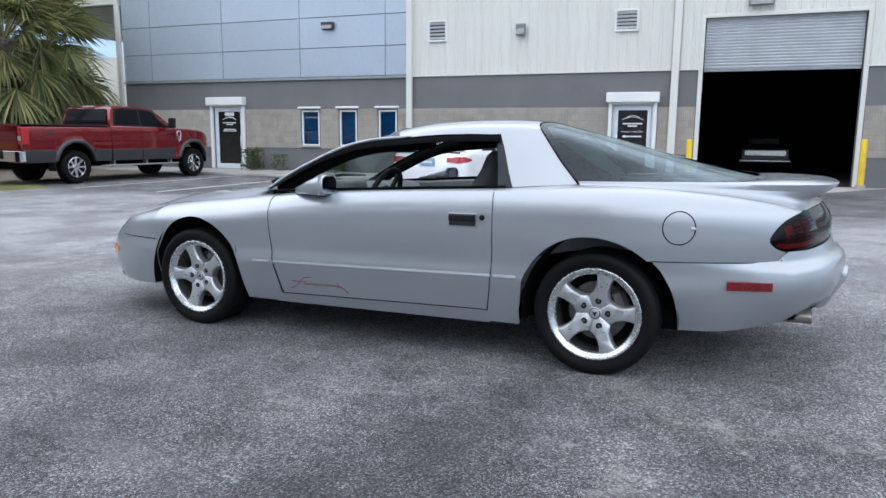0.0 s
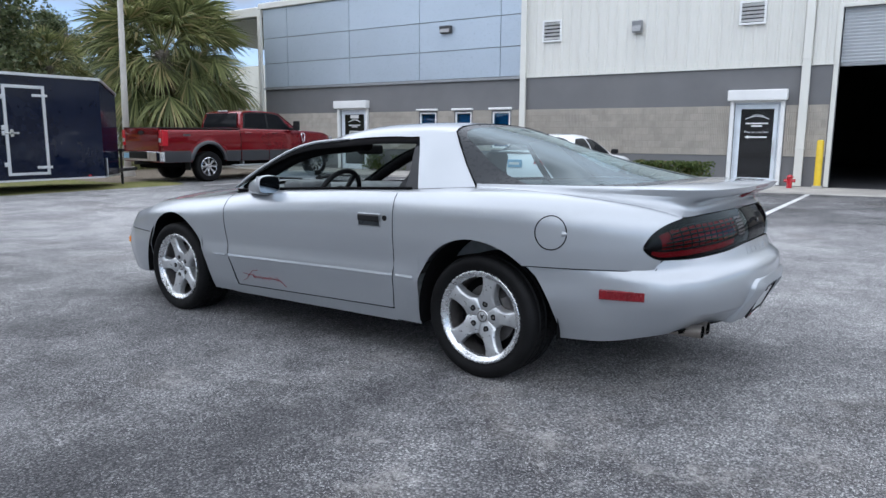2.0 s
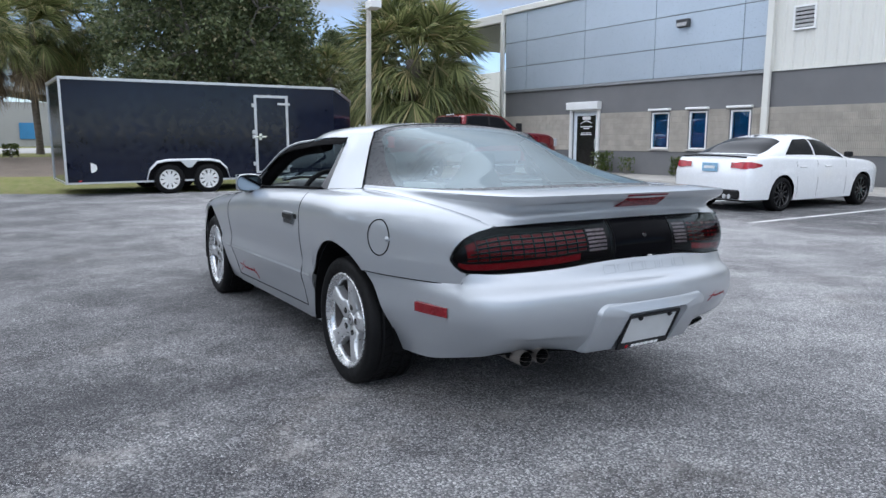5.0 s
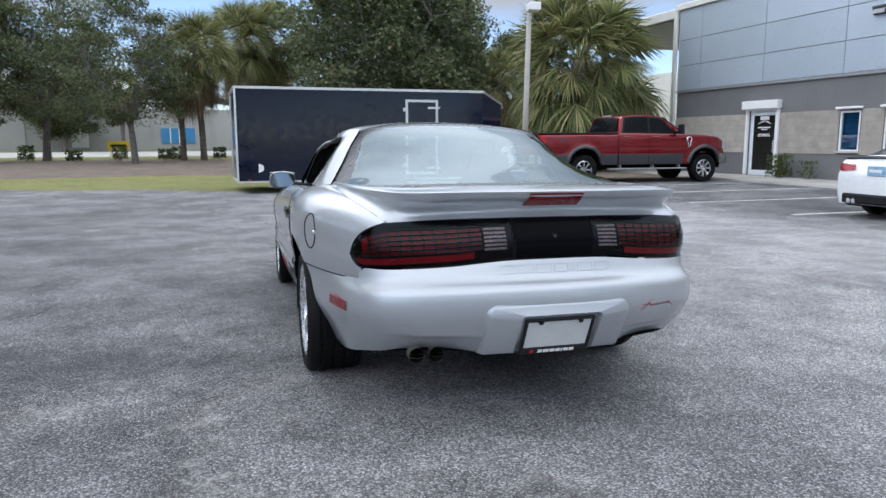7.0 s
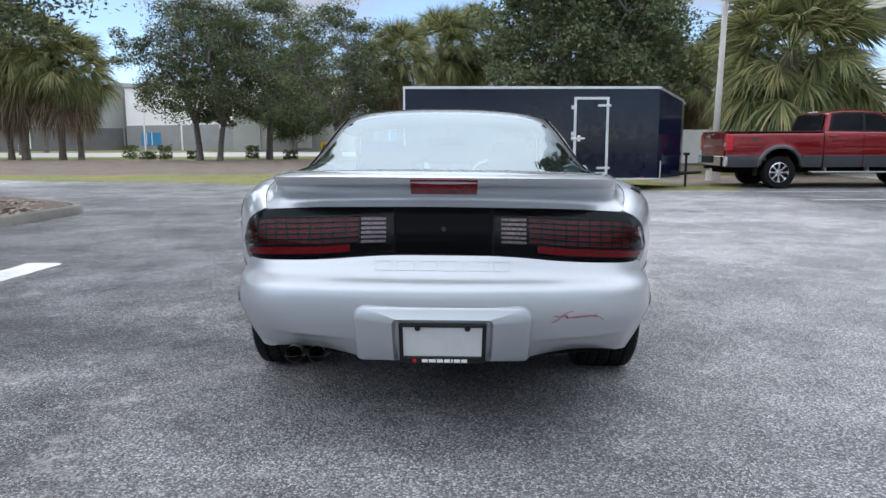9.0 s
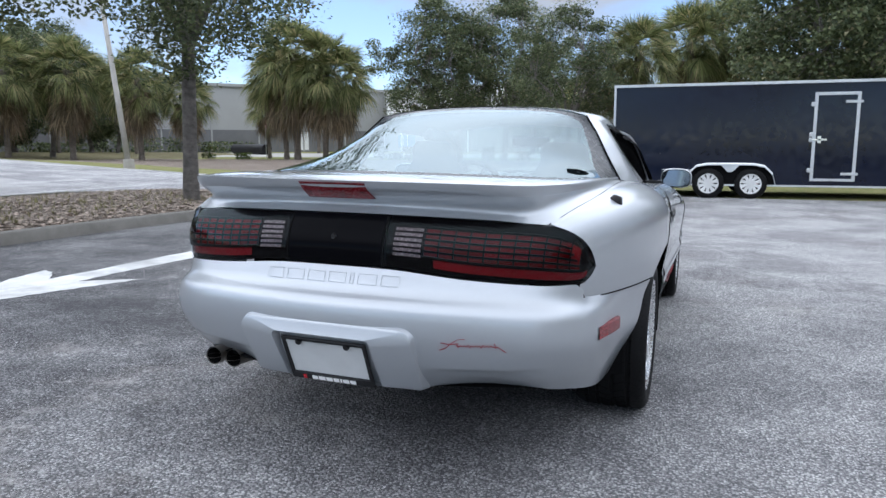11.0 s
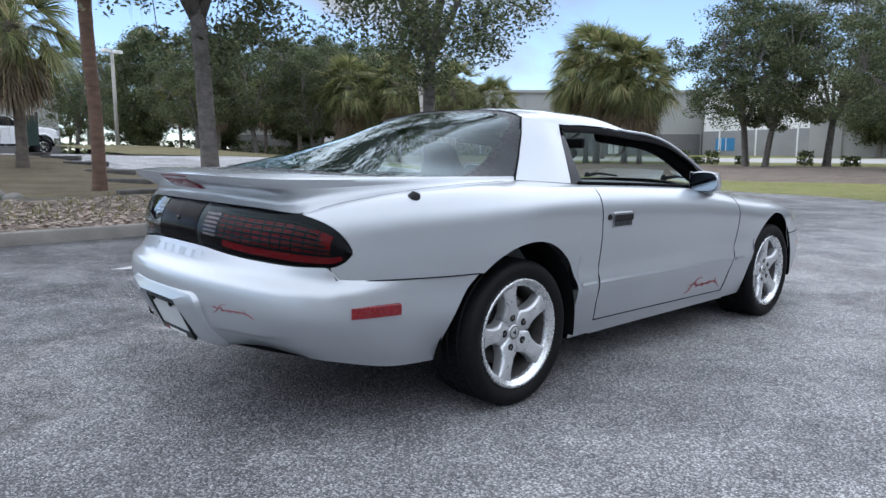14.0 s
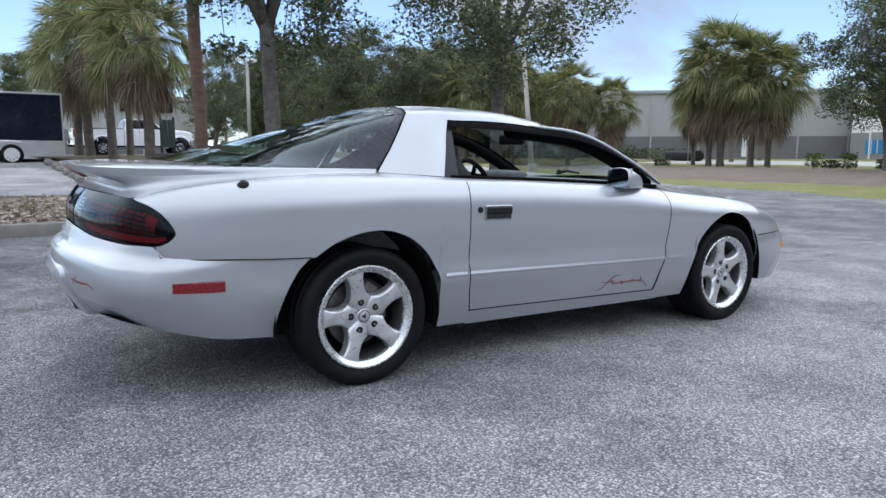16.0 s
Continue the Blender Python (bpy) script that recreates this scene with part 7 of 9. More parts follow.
def bush(name, x, y, w, d, h, n, leaf, label, seed, mat=None, z=None, cat="bush"):
    rg = np.random.default_rng(seed)
    b = empty(name, pose(x, y, ground_z(x, y) if z is None else z), label=label, category=cat)
    u = rg.uniform(-1, 1, (n, 3))
    lump = 0.85 + 0.15 * np.sin(u[:, 0] * 7 + seed) * np.cos(u[:, 1] * 5)
    p = np.sign(u) * np.abs(u) ** 0.75 * np.array([w / 2, d / 2, h / 2]) * lump[:, None] + np.array([0, 0, h / 2 + 0.03])
    ob = new("foliage", leaves("foliage", p, leaf, mat or M_BUSHLEAF, rg, 1.5))
    ob.parent = b
    bm = bmesh.new()
    for k in range(5):
        a = 1.26 * k
        add_tube(bm, [(0.05 * math.cos(a), 0.05 * math.sin(a), -0.05), (w * 0.25 * math.cos(a), d * 0.25 * math.sin(a), h * 0.6)], [0.02, 0.008], 5)
    part("stems", bm, M_BARK, b)


bush("hedge", -3.95, 16.4, 2.25, 0.8, 0.66, 7000, 0.055, "clipped green hedge along the workshop wall", 4, z=BASE_Z, cat="hedge")
bush("shrub", -15.4, 17.2, 0.75, 0.6, 0.80, 900, 0.06, "small green shrub against the workshop wall", 5, z=BASE_Z)
bush("shrub", -14.3, 17.3, 0.6, 0.4, 0.62, 260, 0.05, "thin twiggy shrub against the workshop wall", 6, z=BASE_Z)
bush("shrub", -11.9, 17.2, 0.75, 0.5, 0.66, 900, 0.06, "small green shrub against the workshop wall", 8, z=BASE_Z)
bush("shrub", -7.0, 16.6, 1.6, 0.7, 0.75, 4000, 0.055, "clipped green shrub behind the white saloon", 9, z=BASE_Z)
for k, y in enumerate((-33, -29.5, -19, -17.6, -16.3, -14.9, -10.9, -8.3, -6.0, -3.4, -2.6, -0.2)):
    bush("shrub", -43.0 + 0.8 * math.sin(k * 2.1), y, 1.0 + 0.4 * math.sin(k), 0.9, 0.75 + 0.25 * math.cos(k * 3), 420, 0.10, "sparse low shrub under the verge trees", 20 + k)
for k in range(9):
    f = k / 8
    x, y = -2 - 74 * f, -94 + 40 * f
    bush("thicket", x, y, 13, 7, 1.5 + 0.4 * math.sin(k * 2), 1500, 0.24, "dense dark undergrowth behind the palms", 60 + k, M_OAKLEAF)
# tufts of dry grass on the island
V, F = [], []
rg = np.random.default_rng(77)
for k in range(900):
    x, y = rg.uniform(-8.5, 6), ISL_N - 0.8 - abs(rg.normal(0, 1.8))
    if y < ISL_S + 0.3:
        continue
    for j in range(4):
        a = rg.uniform(0, 6.28)
        hgt, ln = rg.uniform(0.04, 0.13), rg.uniform(0.01, 0.06)
        z = isle_z(x, y)
        o = len(V)
        V += [(x - 0.004, y, z), (x + 0.004, y, z), (x + ln * math.cos(a), y + ln * math.sin(a), z + hgt)]
        F.append((o, o + 1, o + 2))
tagged(link_mesh("dry_grass", V, F, M_GRASSBLADE := leaf_material("dry_grass_blades", (0.13, 0.14, 0.04), (0.27, 0.25, 0.10), (0.33, 0.28, 0.15), 0.2)), label="thin dry grass tufts on the island", category="grass", kind="stuff")

# black culvert pipes stacked across the street
for k in range(3):
    p = empty("drain_pipe", pose(-62 - 1.2 * k, -41 - 1.6 * k, ground_z(-62, -42) + 0.55, 0, 0, 55), label="large black drainage pipe lying by the street", category="pipe", group="drain pipes")
    bm = bmesh.new()
    add_tube(bm, [(-2.6, 0, 0), (2.6, 0, 0)], 0.55, 18)
    part("pipe", bm, M_BLACK, p, smooth=True, angle=40)

# front of an old car in the dark bay
oc = empty("parked_car", pose(2.1, WALL_Y + 7.2, BASE_Z), label="dark old car with chrome grille standing inside the workshop bay", category="car")
box("body", (-0.88, 0.0, 0.35), (0.88, 4.4, 0.98), M_BLACKGLOSS, oc, 0.08, seg=2)
box("cabin", (-0.68, 1.5, 0.98), (0.68, 3.6, 1.42), M_AUTOGLASS, oc, 0.12, seg=2)
box("grille", (-0.70, -0.05, 0.66), (0.70, 0.0, 0.88), M_CHROME, oc, 0.02)
box("bumper", (-0.90, -0.14, 0.42), (0.90, -0.02, 0.54), M_CHROME, oc, 0.04, seg=2)
for sgn in (-1, 1):
    bm = bmesh.new()
    add_tube(bm, [(sgn * 0.62, 0.0, 0.77), (sgn * 0.62, -0.07, 0.77)], 0.10, 16)
    part("head_lamp", bm, M_CHROME, oc)
    for y in (0.8, 3.5):
        road_wheel(0.32, 0.2, 0.2, M_CHROME, 5, oc, pose(sgn * 0.78, y, 0.32, 0, 0, 0 if sgn > 0 else 180))
hy = empty("fire_hydrant", pose(-0.95, 16.9, BASE_Z), label="small red standpipe beside the bollard", category="standpipe")
bm = bmesh.new()
add_tube(bm, [(0, 0, 0), (0, 0, 0.26), (0, 0, 0.30), (0, 0, 0.36)], [0.07, 0.07, 0.10, 0.03], 12)
add_tube(bm, [(-0.14, 0, 0.2), (0.14, 0, 0.2)], 0.045, 8)
part("body", bm, M_REDSTRIPE, hy)


# ---- the silver coupe ----
CAR = Matrix(((0.99872, 0.04832, -0.01500, 0), (-0.04815, 0.99878, 0.01120, 0), (0.01552, -0.01046, 0.99982, 0), (0, 0, 0, 1)))
car = empty("sports_coupe", CAR, label="silver metallic sports coupe with five-spoke alloy wheels parked on asphalt", category="car")

WID = [(-3.30, 0.800), (-3.00, 0.874), (-2.60, 0.922), (-2.00, 0.944), (-1.50, 0.938), (-1.00, 0.930), (-0.55, 0.926), (-0.25, 0.936), (0.00, 0.946), (0.20, 0.930), (0.40, 0.893), (0.60, 0.838), (0.80, 0.762), (0.95, 0.690)]
TOPZ = [(-3.30, 0.702), (-3.00, 0.750), (-2.60, 0.793), (-2.30, 0.820), (-2.00, 0.852), (-1.50, 0.886), (-1.00, 0.907), (-0.50, 0.923), (-0.13, 0.943), (0.20, 0.936), (0.50, 0.914), (0.75, 0.879), (0.907, 0.842)]
TOPY = [(-3.30, 0.60), (-3.00, 0.66), (-2.60, 0.70), (-2.10, 0.700), (-1.75, 0.782), (-1.40, 0.806), (-1.00, 0.808), (-0.55, 0.802), (-0.13, 0.737), (0.20, 0.745), (0.50, 0.735), (0.75, 0.694), (0.907, 0.650)]
FLANK = [(0.18, -0.098), (0.28, -0.060), (0.38, -0.034), (0.445, -0.014), (0.475, -0.010), (0.52, -0.020), (0.60, -0.010), (0.70, 0.0), (0.80, 0.0), (1.0, 0.0)]


def half_width(x, z):
    """Half the body's width at a place along it and a height."""
    w, zt, yt = spline(WID, x), spline(TOPZ, x), spline(TOPY, x)
    y = w + spline(FLANK, z)
    zs = zt - 0.15
    if z > zs:
        k = min(1.0, (z - zs) / 0.15)
        y = yt + (y - yt) * math.sqrt(max(0.0, 1 - k ** 2.4))
    return y


ARCH_R, ARCH_F, HUB_Z = 0.356, 0.356, 0.318
ARCH_H = 0.385
WB = -2.568


ARCH_B = 0.386          # reach of the rear arch behind the hub


def arch_z(x, xc, r, floor):
    d = abs(x - xc)
    if xc == 0.0 and x > 0:
        r = ARCH_B
    return HUB_Z + ARCH_H * math.sqrt(1 - d * d / (r * r)) if d < r else floor


def steps(a, b, n):
    return [a + (b - a) * i / n for i in range(n + 1)]


def arch_steps(xc, r, n=30):
    return [xc - r * 0.9995 * math.cos(math.pi * i / n) for i in range(n + 1)]


def panel(name, xs, zb, zt, side, nz=18, label="", lead=None, trail=None):
    """A body-side panel over columns xs between heights zb(x) and zt(x). lead and trail shape its ends by the share of height."""
    bm = bmesh.new()
    rows = []
    x0, x1 = xs[0], xs[-1]
    for j in range(nz + 1):
        v = 1 - (1 - j / nz) ** 1.7
        row = []
        for x in xs:
            u = (x - x0) / (x1 - x0)
            xx = x + (lead(v) * (1 - u) if lead else 0) + (trail(v) * u if trail else 0)
            a, b = zb(x), zt(xx)
            z = a + (b - a) * v
            row.append((xx, side * half_width(xx, z), z))
        rows.append(row)
    add_grid(bm, rows)
    return part(name, bm, M_SILVER, car, label, smooth=True, angle=35)


def topz(x):
    return spline(TOPZ, x) + 1e-6


ROCK = 0.20
LENS_X = 0.775
LENS_TOP = [(0.775, 0.714), (0.795, 0.752), (0.835, 0.797), (0.870, 0.820), (0.907, 0.838)]
LENS_LOW = [(0.775, 0.700), (0.795, 0.676), (0.820, 0.662), (0.845, 0.655)]
DOOR_LEAD = lambda v: spline([(0.0, 0.045), (0.30, 0.012), (0.55, 0.0), (0.75, -0.004), (0.90, -0.015), (1.0, -0.060)], v)
DOOR_TRAIL = lambda v: spline([(0.0, -0.044), (0.30, -0.012), (0.6, 0.0), (0.85, 0.002), (1.0, -0.015)], v)
X_DF, X_DR = -1.935, -0.530


def seam(points, r=0.0035, name="shut_line"):
    bm = bmesh.new()
    add_tube(bm, points, r, 6)
    return part(name, bm, M_UNDER, car, smooth=True)


for side in (-1, 1):
    # fender: above the front arch, ahead of the door
    xs = arch_steps(WB, ARCH_F) + steps(WB + ARCH_F + 0.004, X_DF - 0.002, 6)
    panel("front_fender", xs, lambda x: arch_z(x, WB, ARCH_F, ROCK + 0.005), topz, side, 22, trail=DOOR_LEAD)
    panel("door", steps(X_DF + 0.002, X_DR - 0.002, 40), lambda x: 0.262 + 0.016 * (x - X_DF) / (X_DR - X_DF), topz, side, 26, lead=DOOR_LEAD, trail=DOOR_TRAIL)
    panel("rocker_panel", steps(X_DF + 0.01, X_DR - 0.01, 24), lambda x: ROCK, lambda x: 0.258 + 0.016 * (x - X_DF) / (X_DR - X_DF), side, 5, lead=lambda v: -0.03 * (1 - v), trail=lambda v: -0.030)
    xs = steps(X_DR + 0.001, -ARCH_R - 0.004, 6) + [x for x in arch_steps(0.0, ARCH_R, 40) if x < 0.0] + [x for x in arch_steps(0.0, ARCH_B, 40) if 0.0 <= x < 0.262] + steps(0.266, LENS_X, 18)
    panel("quarter_panel", xs, lambda x: arch_z(x, 0.0, ARCH_R, ROCK + 0.008) if x < 0.265 else 0.5975, topz, side, 22, lead=lambda v: DOOR_TRAIL(max(0, v * 1.08 - 0.08)) - 0.001)
    panel("quarter_top", steps(LENS_X, 0.905, 12), lambda x: spline(LENS_TOP, x), topz, side, 12)
    panel("quarter_foot", steps(LENS_X, 0.845, 6), lambda x: 0.5975 + 0.25 * (x - LENS_X), lambda x: spline(LENS_LOW, x), side, 6)

# front end: bumper and nose, wrapped from arch to arch
FR = [
    [(-2.935, 0.840, 0.215), (-3.20, 0.80, 0.22), (-3.50, 0.66, 0.23), (-3.68, 0.42, 0.24), (-3.74, 0.20, 0.24), (-3.75, 0.0, 0.24)],
    [(-2.945, 0.872, 0.34), (-3.25, 0.815, 0.35), (-3.55, 0.67, 0.36), (-3.74, 0.43, 0.37), (-3.80, 0.21, 0.37), (-3.81, 0.0, 0.37)],
    [(-2.960, 0.878, 0.46), (-3.25, 0.815, 0.47), (-3.55, 0.67, 0.47), (-3.73, 0.43, 0.48), (-3.79, 0.21, 0.48), (-3.80, 0.0, 0.48)],
    [(-2.985, 0.870, 0.535), (-3.25, 0.805, 0.54), (-3.52, 0.66, 0.545), (-3.69, 0.42, 0.55), (-3.745, 0.20, 0.55), (-3.75, 0.0, 0.55)],
    [(-2.985, 0.858, 0.64), (-3.255, 0.788, 0.63), (-3.49, 0.635, 0.615), (-3.64, 0.41, 0.61), (-3.70, 0.20, 0.61), (-3.71, 0.0, 0.61)],
    [(-2.985, 0.80, 0.722), (-3.225, 0.725, 0.70), (-3.41, 0.55, 0.672), (-3.52, 0.36, 0.66), (-3.56, 0.18, 0.66), (-3.57, 0.0, 0.66)],
    [(-2.985, 0.662, 0.766), (-3.10, 0.58, 0.745), (-3.22, 0.42, 0.72), (-3.30, 0.28, 0.71), (-3.33, 0.14, 0.705), (-3.34, 0.0, 0.705)],
]


FR.insert(5, [((a[0] + b[0]) / 2 - 0.012, (a[1] + b[1]) / 2 + 0.008, (a[2] + b[2]) / 2 + 0.010) for a, b in zip(FR[4], FR[5])])
FR = [[(x if x > -2.99 else -2.99 + (x + 2.99) * 0.945, y, z - (0.022 * min(1.0, (-2.99 - x) / 0.2) if z > 0.58 and x < -2.99 else 0.0)) for x, y, z in c] for c in FR]
FR = [[(-2.926, half_width(-2.926, c[0][2]) - 0.002, c[0][2])] + c[1:] for c in FR[:-1]] + [[(-2.926, spline(TOPY, -2.926), spline(TOPZ, -2.926) - 0.002)] + FR[-1][1:]]


def both_ways(curve):
    """A half curve, centre last, made whole across the car."""
    if curve[0][1] < curve[-1][1]:
        curve = curve[::-1]
    return [(x, -y, z) for x, y, z in curve] + [(x, y, z) for x, y, z in curve[-2::-1]]


bm = bmesh.new()
loft(bm, [both_ways(c) for c in FR], 49, 30)
part("front_bumper", bm, M_SILVER, car, smooth=True)
# bonnet between the fender tops, down to the windscreen
HOOD_X = (-2.985, -2.75, -2.5, -2.3, -2.10)
HOOD = []
for x in HOOD_X:
    yt, zt = spline(TOPY, x), spline(TOPZ, x)
    crown = 0.045 + 0.01 * (x + 2.985)
    HOOD.append([(x, -yt, zt - 0.001), (x - 0.03, -yt * 0.66, zt + crown * 0.6), (x - 0.07 - 0.18 * max(0, x + 2.5), -yt * 0.3, zt + crown), (x - 0.08 - 0.25 * max(0, x + 2.5), 0, zt + crown * 1.05),
                 (x - 0.07 - 0.18 * max(0, x + 2.5), yt * 0.3, zt + crown), (x - 0.03, yt * 0.66, zt + crown * 0.6), (x, yt, zt - 0.001)])
NOSE_TOP = both_ways(FR[-1])
bm = bmesh.new()
loft(bm, [NOSE_TOP] + [[(x - 0.12, y, z - 0.012) for x, y, z in HOOD[0]]] + HOOD[1:], 41, 30)
part("bonnet", bm, M_SILVER, car, smooth=True)
# black cowl with wiper
bm = bmesh.new()
loft(bm, [HOOD[-1], [(-2.06, -0.70, 0.862), (-2.20, -0.45, 0.885), (-2.32, 0, 0.90), (-2.20, 0.45, 0.885), (-2.06, 0.70, 0.862)]], 25, 4)
part("cowl", bm, M_BLACK, car)
for y0 in (-0.42, 0.22):
    bm = bmesh.new()
    add_tube(bm, [(-2.30, y0, 0.905), (-2.24, y0 + 0.15, 0.925), (-2.16, y0 + 0.36, 0.915)], [0.014, 0.010, 0.006], 6)
    part("wiper", bm, M_BLACK, car)
    bm = bmesh.new()
    add_tube(bm, [(-2.28, y0 + 0.02, 0.895), (-2.28, y0 + 0.02, 0.93)], [0.025, 0.012], 8)
    part("wiper_pivot", bm, M_BLACK, car)

# rear bumper
RB = [
    [(0.385, 0.812, 0.246), (0.60, 0.760, 0.258), (0.79, 0.695, 0.296), (0.92, 0.585, 0.320), (0.99, 0.42, 0.325), (1.03, 0.20, 0.315), (1.035, 0.0, 0.313)],
    [(0.380, 0.848, 0.33), (0.60, 0.798, 0.345), (0.81, 0.738, 0.365), (0.965, 0.63, 0.385), (1.055, 0.43, 0.395), (1.095, 0.21, 0.395), (1.10, 0.0, 0.395)],
    [(0.370, 0.874, 0.44), (0.60, 0.824, 0.45), (0.828, 0.782, 0.465), (1.0, 0.668, 0.48), (1.095, 0.44, 0.49), (1.14, 0.21, 0.495), (1.148, 0.0, 0.495)],
    [(0.350, 0.884, 0.535), (0.60, 0.828, 0.545), (0.833, 0.780, 0.555), (1.0, 0.665, 0.568), (1.095, 0.44, 0.580), (1.140, 0.21, 0.588), (1.148, 0.0, 0.588)],
    [(0.325, 0.887, 0.575), (0.60, 0.826, 0.585), (0.825, 0.758, 0.595), (0.964, 0.644, 0.615), (1.052, 0.44, 0.624), (1.094, 0.21, 0.630), (1.101, 0.0, 0.630)],
    [(0.290, 0.888, 0.5965), (0.60, 0.822, 0.602), (0.815, 0.752, 0.612), (0.846, 0.739, 0.652), (0.945, 0.641, 0.658), (1.03, 0.43, 0.673), (1.068, 0.21, 0.694), (1.074, 0.0, 0.697)],
]


def arch_back(z):
    """Where the bumper meets the rear wheel arch."""
    k = max(0.0, (z - HUB_Z) / ARCH_H)
    return ARCH_B * math.sqrt(1 - k * k) + 0.002


RB = [[(arch_back(c[0][2]), half_width(arch_back(c[0][2]), c[0][2]) - 0.003 - 0.16 * max(0.0, 0.50 - c[0][2]), c[0][2])] + c[1:] for c in RB]
bm = bmesh.new()
loft(bm, [both_ways(c) for c in RB], 81, 40)
for v in bm.verts:   # relief of the lower edge: scoops either side of the plate panel
    s = abs(v.co.y)
    if 0.30 < s < 0.66 and v.co.z < 0.40 and v.co.x > 0.7:
        k = math.sin(math.pi * (s - 0.30) / 0.36)
        v.co.z += 0.014 * k * (0.40 - v.co.z) / 0.09
        v.co.x -= 0.02 * k
part("rear_bumper", bm, M_SILVER, car, smooth=True)
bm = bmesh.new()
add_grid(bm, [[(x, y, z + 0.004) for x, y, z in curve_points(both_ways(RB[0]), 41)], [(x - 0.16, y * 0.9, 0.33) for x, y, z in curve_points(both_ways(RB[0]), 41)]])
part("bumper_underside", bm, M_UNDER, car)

# tail lamp band
TB = [(0.775, 0.768, 0.700), (0.800, 0.758, 0.673), (0.845, 0.738, 0.655), (0.94, 0.642, 0.661), (1.025, 0.43, 0.677), (1.060, 0.27, 0.697), (1.068, 0.15, 0.703), (1.070, 0.0, 0.703)]
TT = [(0.775, 0.768, 0.714), (0.795, 0.757, 0.752), (0.835, 0.735, 0.797), (0.907, 0.654, 0.838), (0.965, 0.48, 0.847), (1.000, 0.33, 0.852), (1.020, 0.17, 0.855), (1.026, 0.0, 0.856)]
TM = [tuple((a + b) / 2 + d for a, b, d in zip(p, q, (0.022 if p[1] < 0.7 else 0.008, 0.010 if p[1] > 0.5 else 0, 0))) for p, q in zip(TB, TT)]


def band(u, v, off=0.0):
    """A place on the tail band: u from the centre (0) to the tip (1), v from bottom to top, off outward."""
    i = u * 120
    a, f_ = int(min(i, 119)), i - int(min(i, 119))
    p = [c[a].lerp(c[a + 1], f_) for c in BANDC]
    q = p[0] * (2 * (v - 0.5) * (v - 1)) + p[1] * (4 * v * (1 - v)) + p[2] * (2 * v * (v - 0.5))
    n_ = Vector((1.0, 0, 0)).lerp(Vector((0.45, 0.9, 0.1)), min(1, max(0, (u - 0.45) / 0.5))).normalized()
    return q + n_ * off


BANDC = [curve_points(c[::-1], 121) for c in (TB, TM, TT)]


def band_patch(name, u0, u1, v0, v1, off, mat, side, nu=24, nv=8, parent=None, label=""):
    """A piece of the tail band, facing back."""
    bm = bmesh.new()
    add_grid(bm, [[((q := band(u0 + (u1 - u0) * i / nu, v0 + (v1 - v0) * j / nv, off)).x, side * q.y, q.z) for i in range(nu + 1)] for j in range(nv + 1)])
    return part(name, bm, mat, parent or car, label, smooth=True, out=(1, 0, 0))


for side in (-1, 1):
    la = empty("tail_lamp", None)
    la.parent = car
    la["label"] = "smoked red tail lamp with a black grid"
    band_patch("lamp_back", 0.195, 0.997, 0.0, 1.0, -0.016, M_LAMPBACK, side, 40, 10, la)
    band_patch("red_reflector", 0.37, 0.955, 0.09, 0.24, -0.010, M_REDSTRIPE, side, 30, 2, la)
    band_patch("red_lens", 0.335, 0.91, 0.28, 0.82, -0.012, M_REDLENS, side, 30, 4, la)
    band_patch("brake_reflector", 0.54, 0.70, 0.36, 0.56, -0.0105, M_REDSTRIPE, side, 8, 3, la)
    for k in range(6):
        v0 = 0.25 + 0.098 * k
        band_patch("reversing_lens", 0.225, 0.325, v0, v0 + 0.058, -0.009, M_CLEARLENS, side, 6, 1, la)
    for k in range(6):
        v0 = 0.28 + 0.108 * k
        bm = bmesh.new()
        add_tube(bm, [((q := band(u, v0, -0.006)).x, side * q.y, q.z) for u in steps(0.33, 0.93 - 0.02 * k, 24)], 0.0048, 4)
        part("grid_bar", bm, M_BLACK, la)
    for k in range(11):
        u = 0.335 + 0.052 * k
        bm = bmesh.new()
        add_tube(bm, [((q := band(u, v, -0.006)).x, side * q.y, q.z) for v in steps(0.26, 0.84, 6)], 0.003, 4)
        part("grid_bar", bm, M_BLACK, la)
    cover = band_patch("lens_cover", 0.195, 0.998, 0.0, 1.0, 0.0, M_SMOKE, side, 50, 14, la, "smoked outer lens")
    cover.visible_shadow = False
    bm = bmesh.new()
    add_tube(bm, [((q := band(0.19, v, -0.001)).x, side * q.y, q.z) for v in steps(0, 1, 8)], 0.003, 5)
    part("shut_line", bm, M_UNDER, car)
band_patch("centre_panel", 0.0, 0.185, 0.0, 1.0, 0.0, M_CENTRE, 1, 10, 12, None, "gloss black filler panel between the tail lamps")
band_patch("centre_panel", 0.0, 0.185, 0.0, 1.0, 0.0, M_CENTRE, -1, 10, 12, None)
bm = bmesh.new()
add_tube(bm, [band(0, 0.55, 0.0), band(0, 0.55, 0.006)], [0.011, 0.008], 12)
part("emblem", bm, M_BLACKGLOSS, car)

